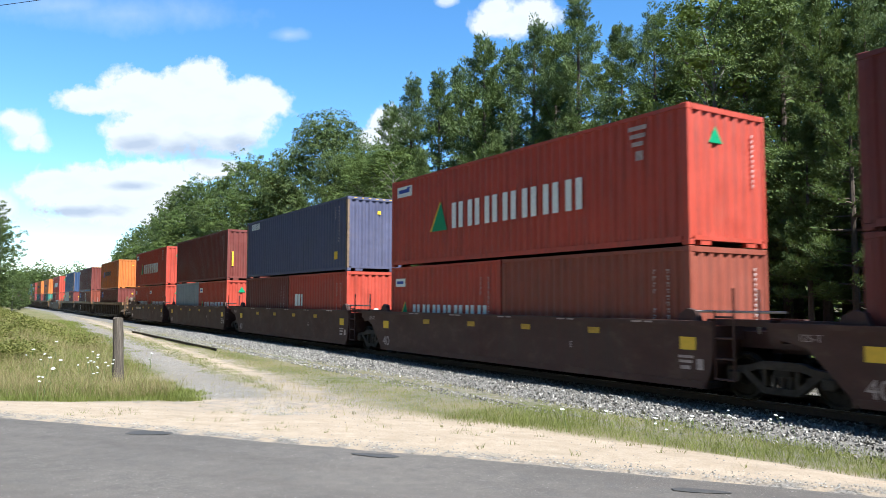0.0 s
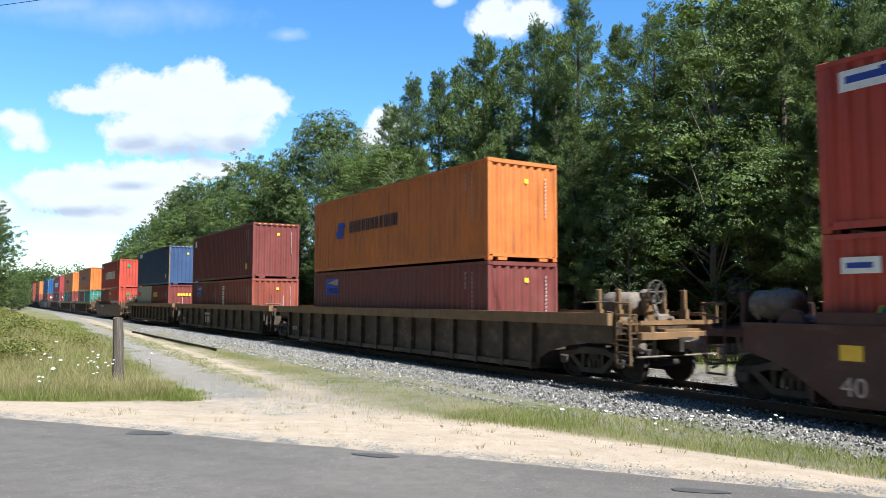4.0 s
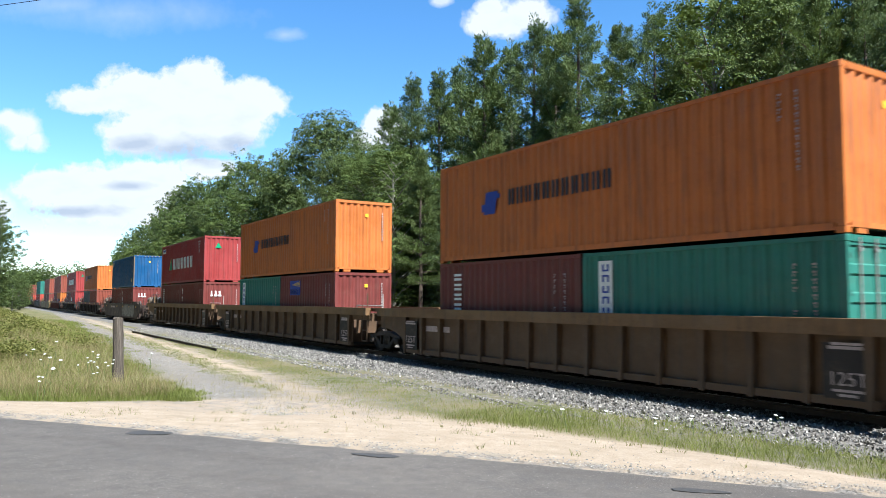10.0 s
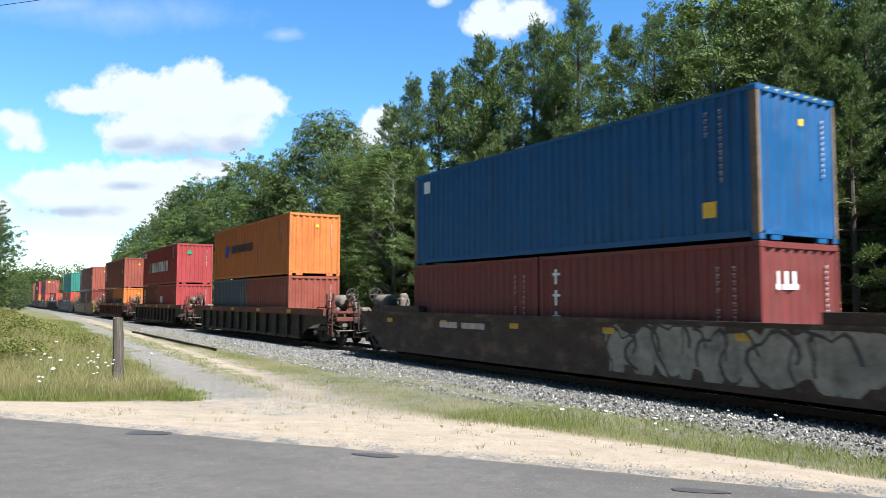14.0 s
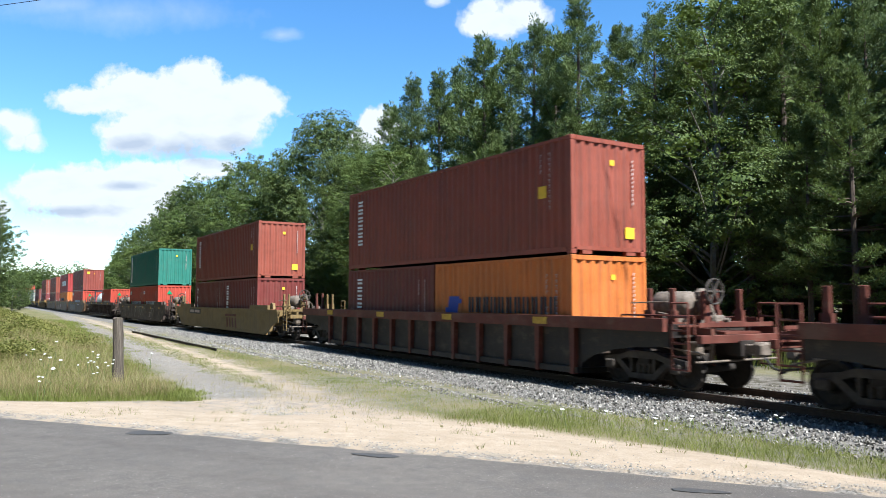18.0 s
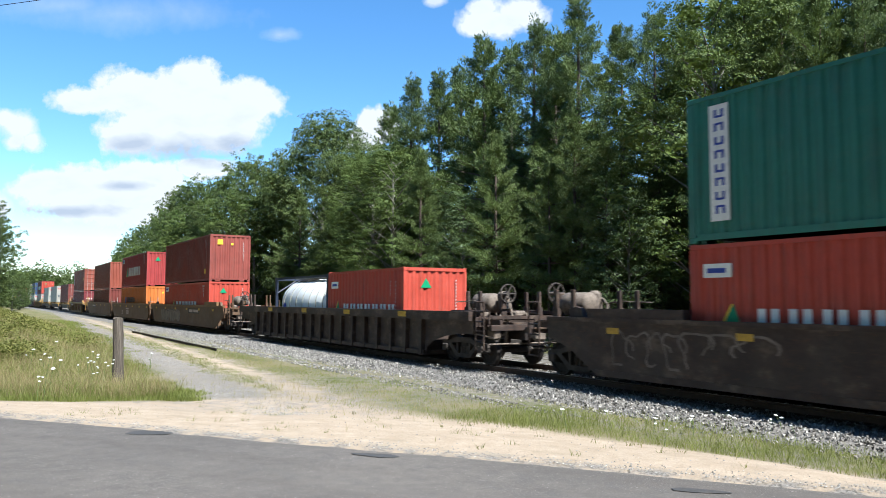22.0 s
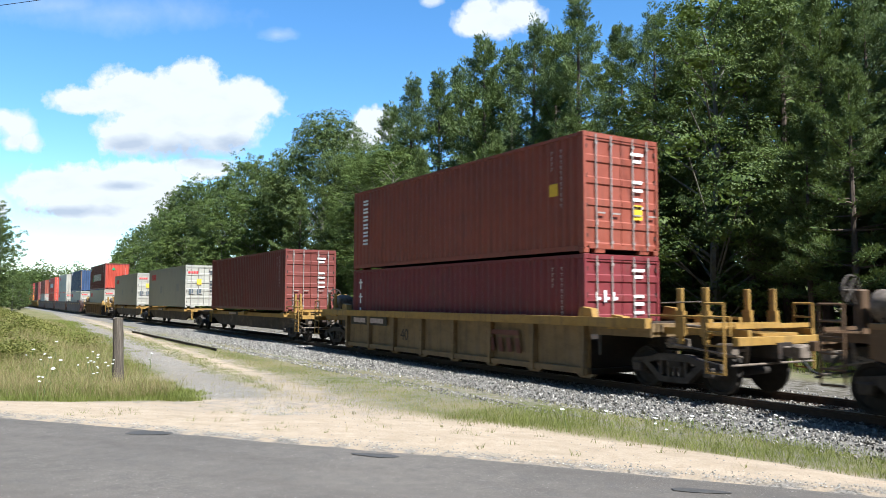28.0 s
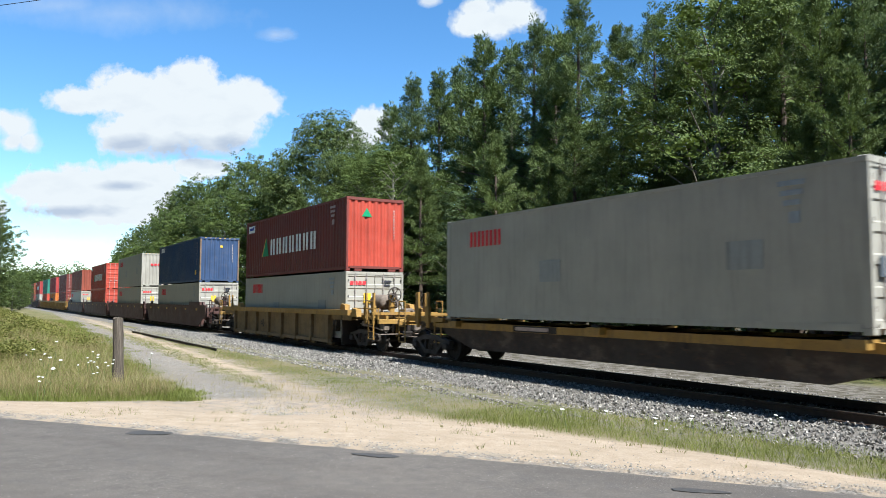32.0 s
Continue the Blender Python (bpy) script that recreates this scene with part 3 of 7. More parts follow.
# ---- foliage ----
def leaf_mat(name, dark, light, trans=0.35, rough=0.6, grain=0.3):
    """Leaves: tone drifts from bough to bough, less from leaf to leaf; light comes through them."""
    dark, light = tint(dark, 0.88), tint(light, 0.88)
    k = Nodes(name)
    r = k.n("NewGeometry").outputs["Random Per Island"]
    o = k.n("ObjectInfo").outputs["Random"]
    co = k.coords()
    big, mid = k.noise(co, 0.45, 3, 0.5), k.noise(co, 1.9, 3, 0.6)
    f = k.math("ADD", k.math("MULTIPLY", r, grain), k.ramp(big, 0.3, 0.7, 0.0, 0.4))
    f = k.math("ADD", f, k.ramp(mid, 0.35, 0.65, 0.0, 0.35))
    c = k.mix(f, dark, light)
    c = k.mix(k.ramp(o, 0, 1, 0.0, 0.35), c, tint(dark, 1.1))
    k.done(c, rough, 0, 0.18)
    t = k.n("BsdfTranslucent")
    k.put(t.inputs["Color"], k.mix(0.5, c, (0.16, 0.22, 0.03)))
    mx = k.n("MixShader")
    mx.inputs[0].default_value = trans
    k.link(k.bsdf.outputs[0], mx.inputs[1])
    k.link(t.outputs[0], mx.inputs[2])
    k.link(mx.outputs[0], k.out.inputs["Surface"])
    return k.mat


PINE = leaf_mat("pine_needles", (0.06, 0.09, 0.03), (0.225, 0.285, 0.1), 0.24)
PINE_B = leaf_mat("blue_pine_needles", (0.06, 0.09, 0.04), (0.205, 0.265, 0.108), 0.24)
OAK = leaf_mat("oak_leaves", (0.042, 0.068, 0.02), (0.14, 0.175, 0.052), 0.2, 0.55)
MAPLE = leaf_mat("maple_leaves", (0.045, 0.076, 0.019), (0.155, 0.198, 0.05), 0.24, 0.55)
ASPEN = leaf_mat("aspen_leaves", (0.05, 0.085, 0.03), (0.15, 0.19, 0.085), 0.3, 0.4)
BARK = plain("pine_bark", (0.085, 0.062, 0.048), 0.95, 0, 0.4, 12)
BARK_B = plain("grey_bark", (0.16, 0.145, 0.12), 0.95, 0, 0.35, 12)


def taper(points, radii, n=7):
    s = Shape()
    for p, r in zip(points, radii):
        s.v += [(p[0] + math.cos(2 * math.pi * i / n) * r, p[1] + math.sin(2 * math.pi * i / n) * r, p[2]) for i in range(n)]
    for k in range(len(points) - 1):
        s.f += [(k * n + i, k * n + (i + 1) % n, (k + 1) * n + (i + 1) % n, (k + 1) * n + i) for i in range(n)]
    return s


def unit(a):
    return a / (np.linalg.norm(a, axis=-1, keepdims=True) + 1e-9)


def sprays(rnd, at, way, face, length, width):
    """Narrow three-sided needle sprays: from each point along way, the flat turned towards face."""
    n = len(at)
    side = unit(np.cross(way, face + rnd.normal(0, 0.2, (n, 3))))
    ln = (length * rnd.uniform(0.7, 1.25, n))[:, None]
    v = np.stack([at - side * width / 2, at + side * width / 2, at + way * ln], 1)
    return v.reshape(-1, 3)


def core_faces(rnd, c, axes, n, size=0.32):
    """Loose faces laid tangent on an ellipsoid (centre, three half-axes): the closed heart of a leafy mass."""
    d = rnd.normal(size=(n, 3))
    d /= np.linalg.norm(d, axis=1, keepdims=True)
    a = np.cross(d, rnd.normal(size=(n, 3)))
    a /= np.linalg.norm(a, axis=1, keepdims=True)
    b = np.cross(d, a)
    k = size * rnd.uniform(0.7, 1.2, (n, 1))
    tri = np.stack([d * 0.72 + a * k, d * 0.72 - a * k * 0.6 + b * k * 0.8, d * 0.72 - a * k * 0.6 - b * k * 0.8], 1)
    return (c + tri @ np.asarray(axes)).reshape(-1, 3)


def pine_parts(seed, height, mat, low=0.06, girth=0.22, dense=60, size=1.0):
    """White pine: straight trunk, tiers of limbs with gaps between, each limb a fan of rounded plumes whose tips turn up."""
    rnd = np.random.RandomState(seed)
    s = taper([(0, 0, -0.3), (0.05, 0.03, height * 0.3), (-0.05, 0.05, height * 0.6), (0, 0, height * 0.97)], [height * 0.014, height * 0.011, height * 0.007, 0.02])
    P, D, L, heart = [], [], [], []
    up = np.array([0, 0, 1.0])
    z = height * low + 0.6
    sector = rnd.uniform(0.75, 1.2, 9)
    while z < height * 0.975:
        q = z / height
        reach = height * girth * (1.0 - q) ** 0.7 * (0.66 + 0.34 * min(1, q / 0.3)) + 0.12
        reach *= min(1.0, (1.0 - q) / 0.2) ** 0.5
        tier = rnd.uniform(0.72, 1.15)
        for i in range(rnd.randint(5, 8)):
            az = rnd.uniform(0, 6.283)
            ln = max(0.4, reach * tier * rnd.uniform(0.6, 1.2) * sector[int(az / 6.284 * 9)])
            z0 = z + rnd.uniform(-0.14, 0.14) - 0.2 * ln * q
            lift = -0.06 + 0.62 * q ** 2.2 + rnd.uniform(-0.12, 0.14)
            ca, sa = math.cos(az), math.sin(az)
            out, flank = np.array([ca, sa, 0.0]), np.array([-sa, ca, 0.0])
            at = lambda u: out * ln * u + up * (z0 + ln * (lift * u + 0.24 * u ** 2.4))
            if ln > 1.3 and size < 1.4:
                for u0, u1, r1 in ((0, 0.35, 0.045), (0.35, 0.7, 0.03), (0.7, 1.0, 0.015)):
                    s.tube(tuple(at(u0)), tuple(at(u1)), r1 * ln / 3 + 0.006, 3, r1 * 0.6 * ln / 3 + 0.004)
            away = out + up * (lift * 0.8 + 0.2)
            heart.append(core_faces(rnd, at(0.52), [away * (0.36 * ln + 0.05), flank * (0.17 * ln + 0.08), up * (0.04 * ln + 0.07)], 34 if size < 1.4 else 14, 0.16 if size < 0.9 else 0.24))
            m = int(3 + ln / 0.33)
            for w in range(m):
                u = 0.3 + 0.68 * (w + rnd.uniform(0.2, 0.8)) / m
                side = 0 if w == m - 1 else (1 if w % 2 else -1) * rnd.uniform(0.35, 1.15)
                d = out * 0.85 + flank * side + up * (0.28 + 0.5 * q * q + rnd.uniform(-0.1, 0.4))
                P.append(at(u))
                D.append(unit(d))
                L.append(min(0.95, (0.46 + 0.2 * ln * (1.1 - u)) * rnd.uniform(0.75, 1.3) * (1.0 - 0.45 * q * q)))
        z += height * (rnd.uniform(0.05, 0.075) if q < 0.7 else rnd.uniform(0.032, 0.045)) * (1.0 - 0.45 * q * q)
    for i in range(11):
        P.append(up * height * (0.955 if i == 0 else rnd.uniform(0.88, 0.945)))
        D.append(unit(np.array([rnd.uniform(-0.7, 0.7), rnd.uniform(-0.7, 0.7), 6.0 if i == 0 else 1.0])))
        L.append(0.9 if i == 0 else rnd.uniform(0.4, 0.7))
    P, D, L = np.array(P), np.array(D), np.array(L)
    k = np.maximum(8, (L * dense).astype(int))
    i = np.repeat(np.arange(len(L)), k)
    n = len(i)
    t = 1.02 * rnd.rand(n) ** 0.75
    rad = unit(np.cross(D[i], rnd.normal(size=(n, 3))) + up * rnd.uniform(0.0, 0.7, (n, 1)))
    girth_at = (0.05 + 0.5 * L[i] * np.sqrt(np.clip(1.04 - t, 0, 1)) * np.sqrt(t + 0.12))[:, None]
    at = P[i] + D[i] * (L[i] * t)[:, None] + rad * girth_at * (0.35 + 0.65 * rnd.rand(n, 1) ** 0.5)
    way = unit(D[i] * rnd.uniform(0.3, 1.0, (n, 1)) + rad * rnd.uniform(0.3, 1.0, (n, 1)) + up * 0.2 + rnd.normal(0, 0.25, (n, 3)))
    v = sprays(rnd, at, way, rad + up * 0.6, 0.16 * size, 0.055 * size)
    v = np.concatenate([v] + heart)
    return s.mesh("trunk", BARK), fast_mesh("crown", v, np.arange(len(v)).reshape(-1, 3), mat)


def leaf_cards(rnd, centres, size, normals=None):
    """One bent leaf spray at each centre: a kite of two triangles."""
    n = len(centres)
    nm = rnd.normal(0, 0.4, (n, 3)) + (np.array([0, 0, 0.75]) if normals is None else normals)
    nm /= np.linalg.norm(nm, axis=1, keepdims=True)
    a = np.cross(nm, rnd.normal(size=(n, 3)))
    a /= np.linalg.norm(a, axis=1, keepdims=True)
    b = np.cross(nm, a)
    sz = (size * rnd.uniform(0.65, 1.3, n))[:, None]
    v = np.stack([centres - a * sz * 0.6, centres + b * sz * 0.38 + nm * sz * 0.1, centres + a * sz * 0.6 - nm * sz * 0.12, centres - b * sz * 0.38 + nm * sz * 0.1], 1)
    i = np.arange(n)[:, None] * 4
    f = np.concatenate([i + np.array([[0, 1, 2]]), i + np.array([[0, 2, 3]])], 1).reshape(-1, 3)
    return v.reshape(-1, 3), f


def broadleaf_parts(seed, height, mat, bark, leaves=7000, size=0.21, wide=0.28, low=0.12, flat=0.5, lumps=46):
    """Broadleaf tree: forked trunk, limbs, boughs of uneven size, each bough set with leafy twigs and gaps between them."""
    rnd = np.random.RandomState(seed)
    s = taper([(0, 0, -0.3), (0.1, 0, height * 0.25), (0.0, 0.15, height * 0.55), (0.1, 0.1, height * 0.85)], [height * 0.016, height * 0.012, height * 0.008, 0.03])
    C, N, heart = [], [], []
    per = 20
    for i in range(lumps):
        q = low + (0.97 - low) * ((i + rnd.uniform(0, 1)) / lumps)
        prof = math.sin(math.pi * min(1, max(0.0, (q - low) / (1 - low))) ** 0.8) ** 0.6
        az = i * 2.4 + rnd.uniform(-0.6, 0.6)
        rr = height * wide * prof * rnd.uniform(0.5, 1.12)
        c = np.array([math.cos(az) * rr, math.sin(az) * rr, q * height])
        r = height * 0.1 * rnd.uniform(0.5, 1.3)
        s.tube((0, 0, max(0.3, c[2] - rr * 0.75)), tuple(c), 0.05, 4, 0.015)
        m = max(4, int(leaves / lumps / per * (r / (height * 0.08)) ** 2))
        d = rnd.normal(size=(m, 3)) + np.array([math.cos(az) * 0.5, math.sin(az) * 0.5, 0.45])
        d = unit(d)
        twig = c + d * (r * rnd.uniform(0.6, 1.12, m))[:, None] * np.array([1.15, 1.15, 0.8])
        tr = (0.2 + 0.13 * r) * rnd.uniform(0.7, 1.3, m) * (1 + size)
        e = unit(rnd.normal(size=(m, per, 3)) + d[:, None] * 0.5)
        C.append((twig[:, None] + e * (tr[:, None] * rnd.uniform(0.35, 1.0, (m, per)))[..., None] * np.array([1.1, 1.1, flat])).reshape(-1, 3))
        N.append((d[:, None] * 0.7 + e * 0.5 + np.array([0, 0, 0.55])).reshape(-1, 3))
        heart.append(core_faces(rnd, c, np.diag([0.72 * r, 0.72 * r, 0.46 * r]), 110, 0.15))
    v, f = leaf_cards(rnd, np.concatenate(C), size, np.concatenate(N))
    n = len(v)
    v = np.concatenate([v] + heart)
    f = np.concatenate([f, np.arange(n, len(v)).reshape(-1, 3)])
    return s.mesh("trunk", bark), fast_mesh("crown", v, f, mat)


def tree(kind, x, y, h, turn, variants, label, cat="tree", group="trees beside the track", slim=1.0):
    (trunk, crown, base), name = variants, kind
    ob = new(name)
    t = part("trunk", trunk, ob)
    c = part("crown", crown, ob)
    k = h / base
    ob.matrix_world = Matrix.Translation((x, y, -0.25)) @ Matrix.Rotation(turn, 4, "Z") @ Matrix.Diagonal((k * slim, k * slim, k, 1))
    return tagged(ob, label, cat, group)


def at_view(px, y):
    """The x of the point at that lateral y which lies in the view's direction px (a share of the picture's width)."""
    t = (px - 0.5) * 2 * math.tan(radians(61.66) / 2)
    a = YAW + math.atan(t)
    return -(y - EYE.y) / math.tan(a)


def build_forest():
    looks = ((1, PINE, 0.25, 0.25), (2, PINE_B, 0.27, 0.225), (3, PINE, 0.18, 0.28))
    pines = [(*pine_parts(s, 17.0, m, lo, g, 58, 1.15), 17.0) for s, m, lo, g in looks]
    fine = [(*pine_parts(s, 17.0, m, lo, g, 115, 0.8), 17.0) for s, m, lo, g in looks]
    far_pines = [(*pine_parts(7, 17.0, PINE, 0.08, 0.25, 22, 2.0), 17.0)]
    broad = [(*broadleaf_parts(11, 15.0, OAK, BARK_B, 26000, 0.14, 0.25), 15.0), (*broadleaf_parts(12, 12.0, MAPLE, BARK_B, 26000, 0.075, 0.27, 0.1, 0.25), 12.0),
             (*broadleaf_parts(13, 10.0, ASPEN, BARK_B, 10000, 0.095, 0.24, 0.04), 10.0)]
    mid_maple = (*broadleaf_parts(16, 14.0, MAPLE, BARK_B, 15000, 0.135, 0.26, 0.05), 14.0)
    far_broad = [(*broadleaf_parts(14, 15.0, OAK, BARK_B, 8000, 0.2, 0.25, 0.05), 15.0), (*broadleaf_parts(15, 14.0, MAPLE, BARK_B, 8000, 0.2, 0.26, 0.05), 14.0)]
    words_of = {0: "tall dark green white pine with layered limbs", 1: "tall blue-green pine with ragged leader", 2: "broad green pine with limbs to the ground"}
    rnd = random.Random(21)
    # crest of the wood: direction (share of the picture's width), lateral place, height, kind
    # the last four stand out of view, added to shade the wood's right end
    crest = [(1.046, 12, 12.5, 0), (0.985, 12.5, 12.9, 1), (0.934, 12, 13.1, 2), (0.890, 13, 14.8, 0), (0.848, 12, 14.6, 1), (0.809, 11.5, 14.3, 4), (0.781, 14, 15.7, 0), (0.743, 13, 15.6, 1), (0.705, 13.5, 15.5, 2), (0.656, 14, 18.4, 0), (0.628, 15.5, 18.0, 2), (0.605, 14.5, 18.8, 1), (0.577, 16, 18.8, 0), (0.547, 14, 18.9, 2), (0.520, 16, 19.1, 1), (0.496, 14, 18.0, 0), (0.464, 14.5, 19.1, 1), (0.440, 15, 17.9, 2), (0.955, 16, 16.5, 0), (0.90, 17, 18.5, 1), (0.86, 16, 17, 0), (1.0, 15.5, 15.5, 1), (1.2, 14, 16, 2), (1.4, 11.5, 16.5, 0), (1.55, 11, 17, 2), (1.8, 11, 17, 0)]
    for u, y, h, k in crest:
        x = at_view(u, y)
        if k < 3:
            tree("pine_tree", x, y, h, rnd.uniform(0, 6), (fine if 0.58 < u < 1.0 and y < 15.4 else pines)[k], words_of[k] + " at the wood's edge")
        else:
            tree("maple_tree", x, y, h, rnd.uniform(0, 6), broad[1], "bright green maple between the pines")
    # lower front row
    front = [(0.965, 9.6, 9.5, 2), (0.915, 9.6, 8.0, 0), (0.71, 9.6, 6.4, 5), (0.685, 10.4, 9.5, 2), (0.65, 10, 10.5, 0), (0.62, 9.6, 8.5, 2),
             (0.56, 10.4, 11, 2), (0.525, 9.6, 8.0, 5), (0.475, 10, 11, 0), (0.445, 10, 12, 4), (0.42, 10.5, 12.5, 4)]
    for u, y, h, k in front:
        x = at_view(u, y)
        if k < 3:
            tree("pine_tree", x, y, h, rnd.uniform(0, 6), pines[k], "young green pine at the wood's edge")
        elif k == 4:
            tree("maple_tree", x, y, h, rnd.uniform(0, 6), broad[1], "bright green maple at the wood's edge")
        else:
            tree("aspen_tree", x, y, h, rnd.uniform(0, 6), broad[2], "small pale-leaved broadleaf tree at the wood's edge")
    # farther along the track broadleaf trees take over
    along = [(0.426, 12, 12.6, 1), (0.408, 13, 14.0, 1), (0.390, 12.5, 14.2, 0), (0.362, 14, 19.0, 0), (0.332, 13.5, 16.6, 1), (0.309, 12, 15.4, 1), (0.290, 13, 18.1, 0), (0.271, 12.5, 18.6, 1), (0.254, 13, 18.3, 0), (0.239, 13, 18.3, 0), (0.223, 13, 18.9, 1), (0.210, 13.5, 20.1, 0), (0.200, 13, 19.9, 0), (0.190, 13, 18.5, 1), (0.181, 13, 17.5, 0), (0.172, 13.5, 17.0, 0), (0.163, 13, 16.2, 1), (0.155, 13, 16.4, 0), (0.147, 13, 15.0, 1), (0.139, 13, 13.9, 0), (0.132, 13, 13.0, 0)]
    for u, y, h, k in along:
        tree("oak_tree" if k == 0 else "maple_tree", at_view(u, y), y, h * (1.0 if u > 0.31 else 0.96), rnd.uniform(0, 6), (broad[0] if k == 0 else mid_maple) if u > 0.31 else far_broad[k],
             "leafy dark green oak at the wood's edge" if k == 0 else "leafy green maple at the wood's edge", slim=0.92 if u == 0.362 else rnd.uniform(0.6, 0.8))
        if u < 0.33 and k == 0:
            tree("maple_tree", at_view(u - 0.004, y - 3.2), y - 3.2, h * rnd.uniform(0.5, 0.7), rnd.uniform(0, 6), far_broad[1 - k], "low leafy maple in front of the wood")
    tree("pine_tree", at_view(0.338, 11), 11, 11.5, 1.0, pines[2], "broad green pine between the oaks")
    # depth of the wood behind
    for i in range(26):
        y = rnd.uniform(16.5, 21)
        x = 10 - i * 3.6 + rnd.uniform(-1.0, 1.0)
        tree("pine_tree", x, y, rnd.uniform(14.5, 17.5), rnd.uniform(0, 6), far_pines[0], "pine deeper in the wood", group="trees deeper in the wood")
    # single tree across the meadow
    for (x, y, h) in ((-104, -12.3, 14.2), (-100, -13.4, 13.0), (-110, -14.0, 14), (-97, -12.7, 8), (-107, -12.8, 12), (-92, -12.9, 4.5), (-88, -12.0, 3.6), (-112, -12.0, 7), (-124, -11.4, 5.5), (-150, -7.6, 6.2), (-158, -6.3, 6.6), (-172, -5.4, 6.4), (-186, -4.4, 6.6), (-196, -3.6, 7.0)):
        tree("oak_tree", x, y, h, rnd.uniform(0, 6), far_broad[0], "leafy oak at the meadow's edge", group="trees across the meadow")


def build_understory():
    """Shaded saplings and brush inside the wood, one dense mass behind the first rows of trunks."""
    rnd = np.random.RandomState(37)
    C = []
    for i in range(330):
        x, y, h = rnd.uniform(-95, 40), rnd.uniform(13.5, 26), rnd.uniform(3.5, 9.0)
        m = 60
        d = unit(rnd.normal(size=(m, 3)))
        C.append(np.array([x, y, h * 0.5 - 0.2]) + d * np.array([2.0, 1.6, h * 0.52]) * rnd.uniform(0.5, 1.1, (m, 1)))
    v, f = leaf_cards(rnd, np.concatenate(C), 0.85)
    tagged(new("understory", fast_mesh("understory", v, f, OAK)), "dark shaded saplings and brush inside the wood", "brush", kind="stuff")


def build_far_wood():
    """Woods beyond the end of the straight, one mass of leaf clumps."""
    rnd = np.random.RandomState(31)
    C = []
    for i in range(150):
        x = rnd.uniform(-520, -330)
        y = rnd.uniform(-40, 70)
        h = rnd.uniform(12, 19)
        m = 420
        d = rnd.normal(size=(m, 3))
        d /= np.linalg.norm(d, axis=1, keepdims=True)
        C.append(np.array([x, y, h * 0.55]) + d * np.array([4.0, 4.0, h * 0.47]) * rnd.uniform(0.6, 1.1, (m, 1)))
    for i in range(60):
        x, y = rnd.uniform(-330, -190), rnd.uniform(-14, -4.5) - 0.0
        m = 160
        d = rnd.normal(size=(m, 3))
        d /= np.linalg.norm(d, axis=1, keepdims=True)
        h = rnd.uniform(1.2, 3.2)
        C.append(np.array([x, y, h * 0.5]) + d * np.array([2.0, 1.6, h * 0.5]) * rnd.uniform(0.6, 1.1, (m, 1)))
    v, f = leaf_cards(rnd, np.concatenate(C), 0.95)
    tagged(new("far_wood", fast_mesh("far_wood", v, f, OAK)), "distant green wood beyond the track's end", "woods", kind="stuff")


# ---- grass and weeds ----
def grass_blades(rnd, x, y, z, h, w, lean=0.35):
    n = len(x)
    a = rnd.uniform(0, 6.283, n)
    s = np.stack([np.cos(a), np.sin(a), 0 * a], -1) * (w / 2)[:, None]
    b = rnd.uniform(0, 6.283, n)
    l = np.stack([np.cos(b), np.sin(b), 0 * b], -1) * (h * lean * rnd.uniform(0.2, 1, n))[:, None]
    p = np.stack([x, y, z - 0.02], -1)
    up = np.zeros((n, 3))
    up[:, 2] = h
    v = np.stack([p - s, p + s, p + s * 0.6 + up * 0.6 + l * 0.4, p - s * 0.6 + up * 0.6 + l * 0.4, p + up + l], 1)
    i = np.arange(n)[:, None] * 5
    f = np.concatenate([i + np.array([[0, 1, 2]]), i + np.array([[0, 2, 3]]), i + np.array([[3, 2, 4]])], 1).reshape(-1, 3)
    return v.reshape(-1, 3), f


def scatter(rnd, n, x0, x1, y0, y1, bias=1.6):
    """Points over a stretch, denser towards the camera."""
    x = x1 - (x1 - x0) * rnd.rand(n) ** bias
    return x, rnd.uniform(y0, y1, n)


FRESH = leaf_mat("fresh_grass", (0.14, 0.165, 0.036), (0.3, 0.31, 0.095), 0.4, 0.6)
GRASS = leaf_mat("meadow_grass", (0.135, 0.17, 0.034), (0.3, 0.315, 0.09), 0.4, 0.6)
STRAW = leaf_mat("dry_grass", (0.28, 0.23, 0.10), (0.42, 0.355, 0.185), 0.35, 0.7)
SEED = leaf_mat("seed_heads", (0.2, 0.15, 0.075), (0.34, 0.25, 0.13), 0.3, 0.8)
WEED = leaf_mat("broad_weeds", (0.1, 0.11, 0.028), (0.27, 0.25, 0.075), 0.35, 0.6)


def sand_reach(x, y):
    a = (x - ROAD_A.x) * ROAD_DIR.x + (y - ROAD_A.y) * ROAD_DIR.y
    return 1.15 + 4.2 * np.clip((a + 2.2) / 4.1, 0, 1) * np.clip((14.75 - a) / 12.9, 0, 1)


def room(x, y):
    """How far a point lies inside the meadow, in metres from sand and drive."""
    d = (x - ROAD_A.x) * ROAD_N.x + (y - ROAD_A.y) * ROAD_N.y - sand_reach(x, y)
    c = -7.0 - 0.052 * (x + 20)
    o = y - c + 0.12 * wave(x, y, 0.8, 15)
    edge = 1.72 - 0.035 * np.clip(-20 - x, 0, 20)
    # gravelled rut, green strip, sandy rut, then the grass along the ballast
    strip = np.interp(x, (-18.5, -14), (0.5, -0.3)) - 1.1 * np.abs(o - 0.08)
    lane = np.where(o < -0.7, -o - edge, np.where(o < 0.65, strip, np.minimum(o - 0.95, 0.5)))
    rough = np.where(o < -0.8, 1.0, 0.6)
    return np.minimum(d, lane) + rough * (0.45 * wave(x, y, 0.9, 13) + 0.35 * wave(x, y, 2.7, 14))


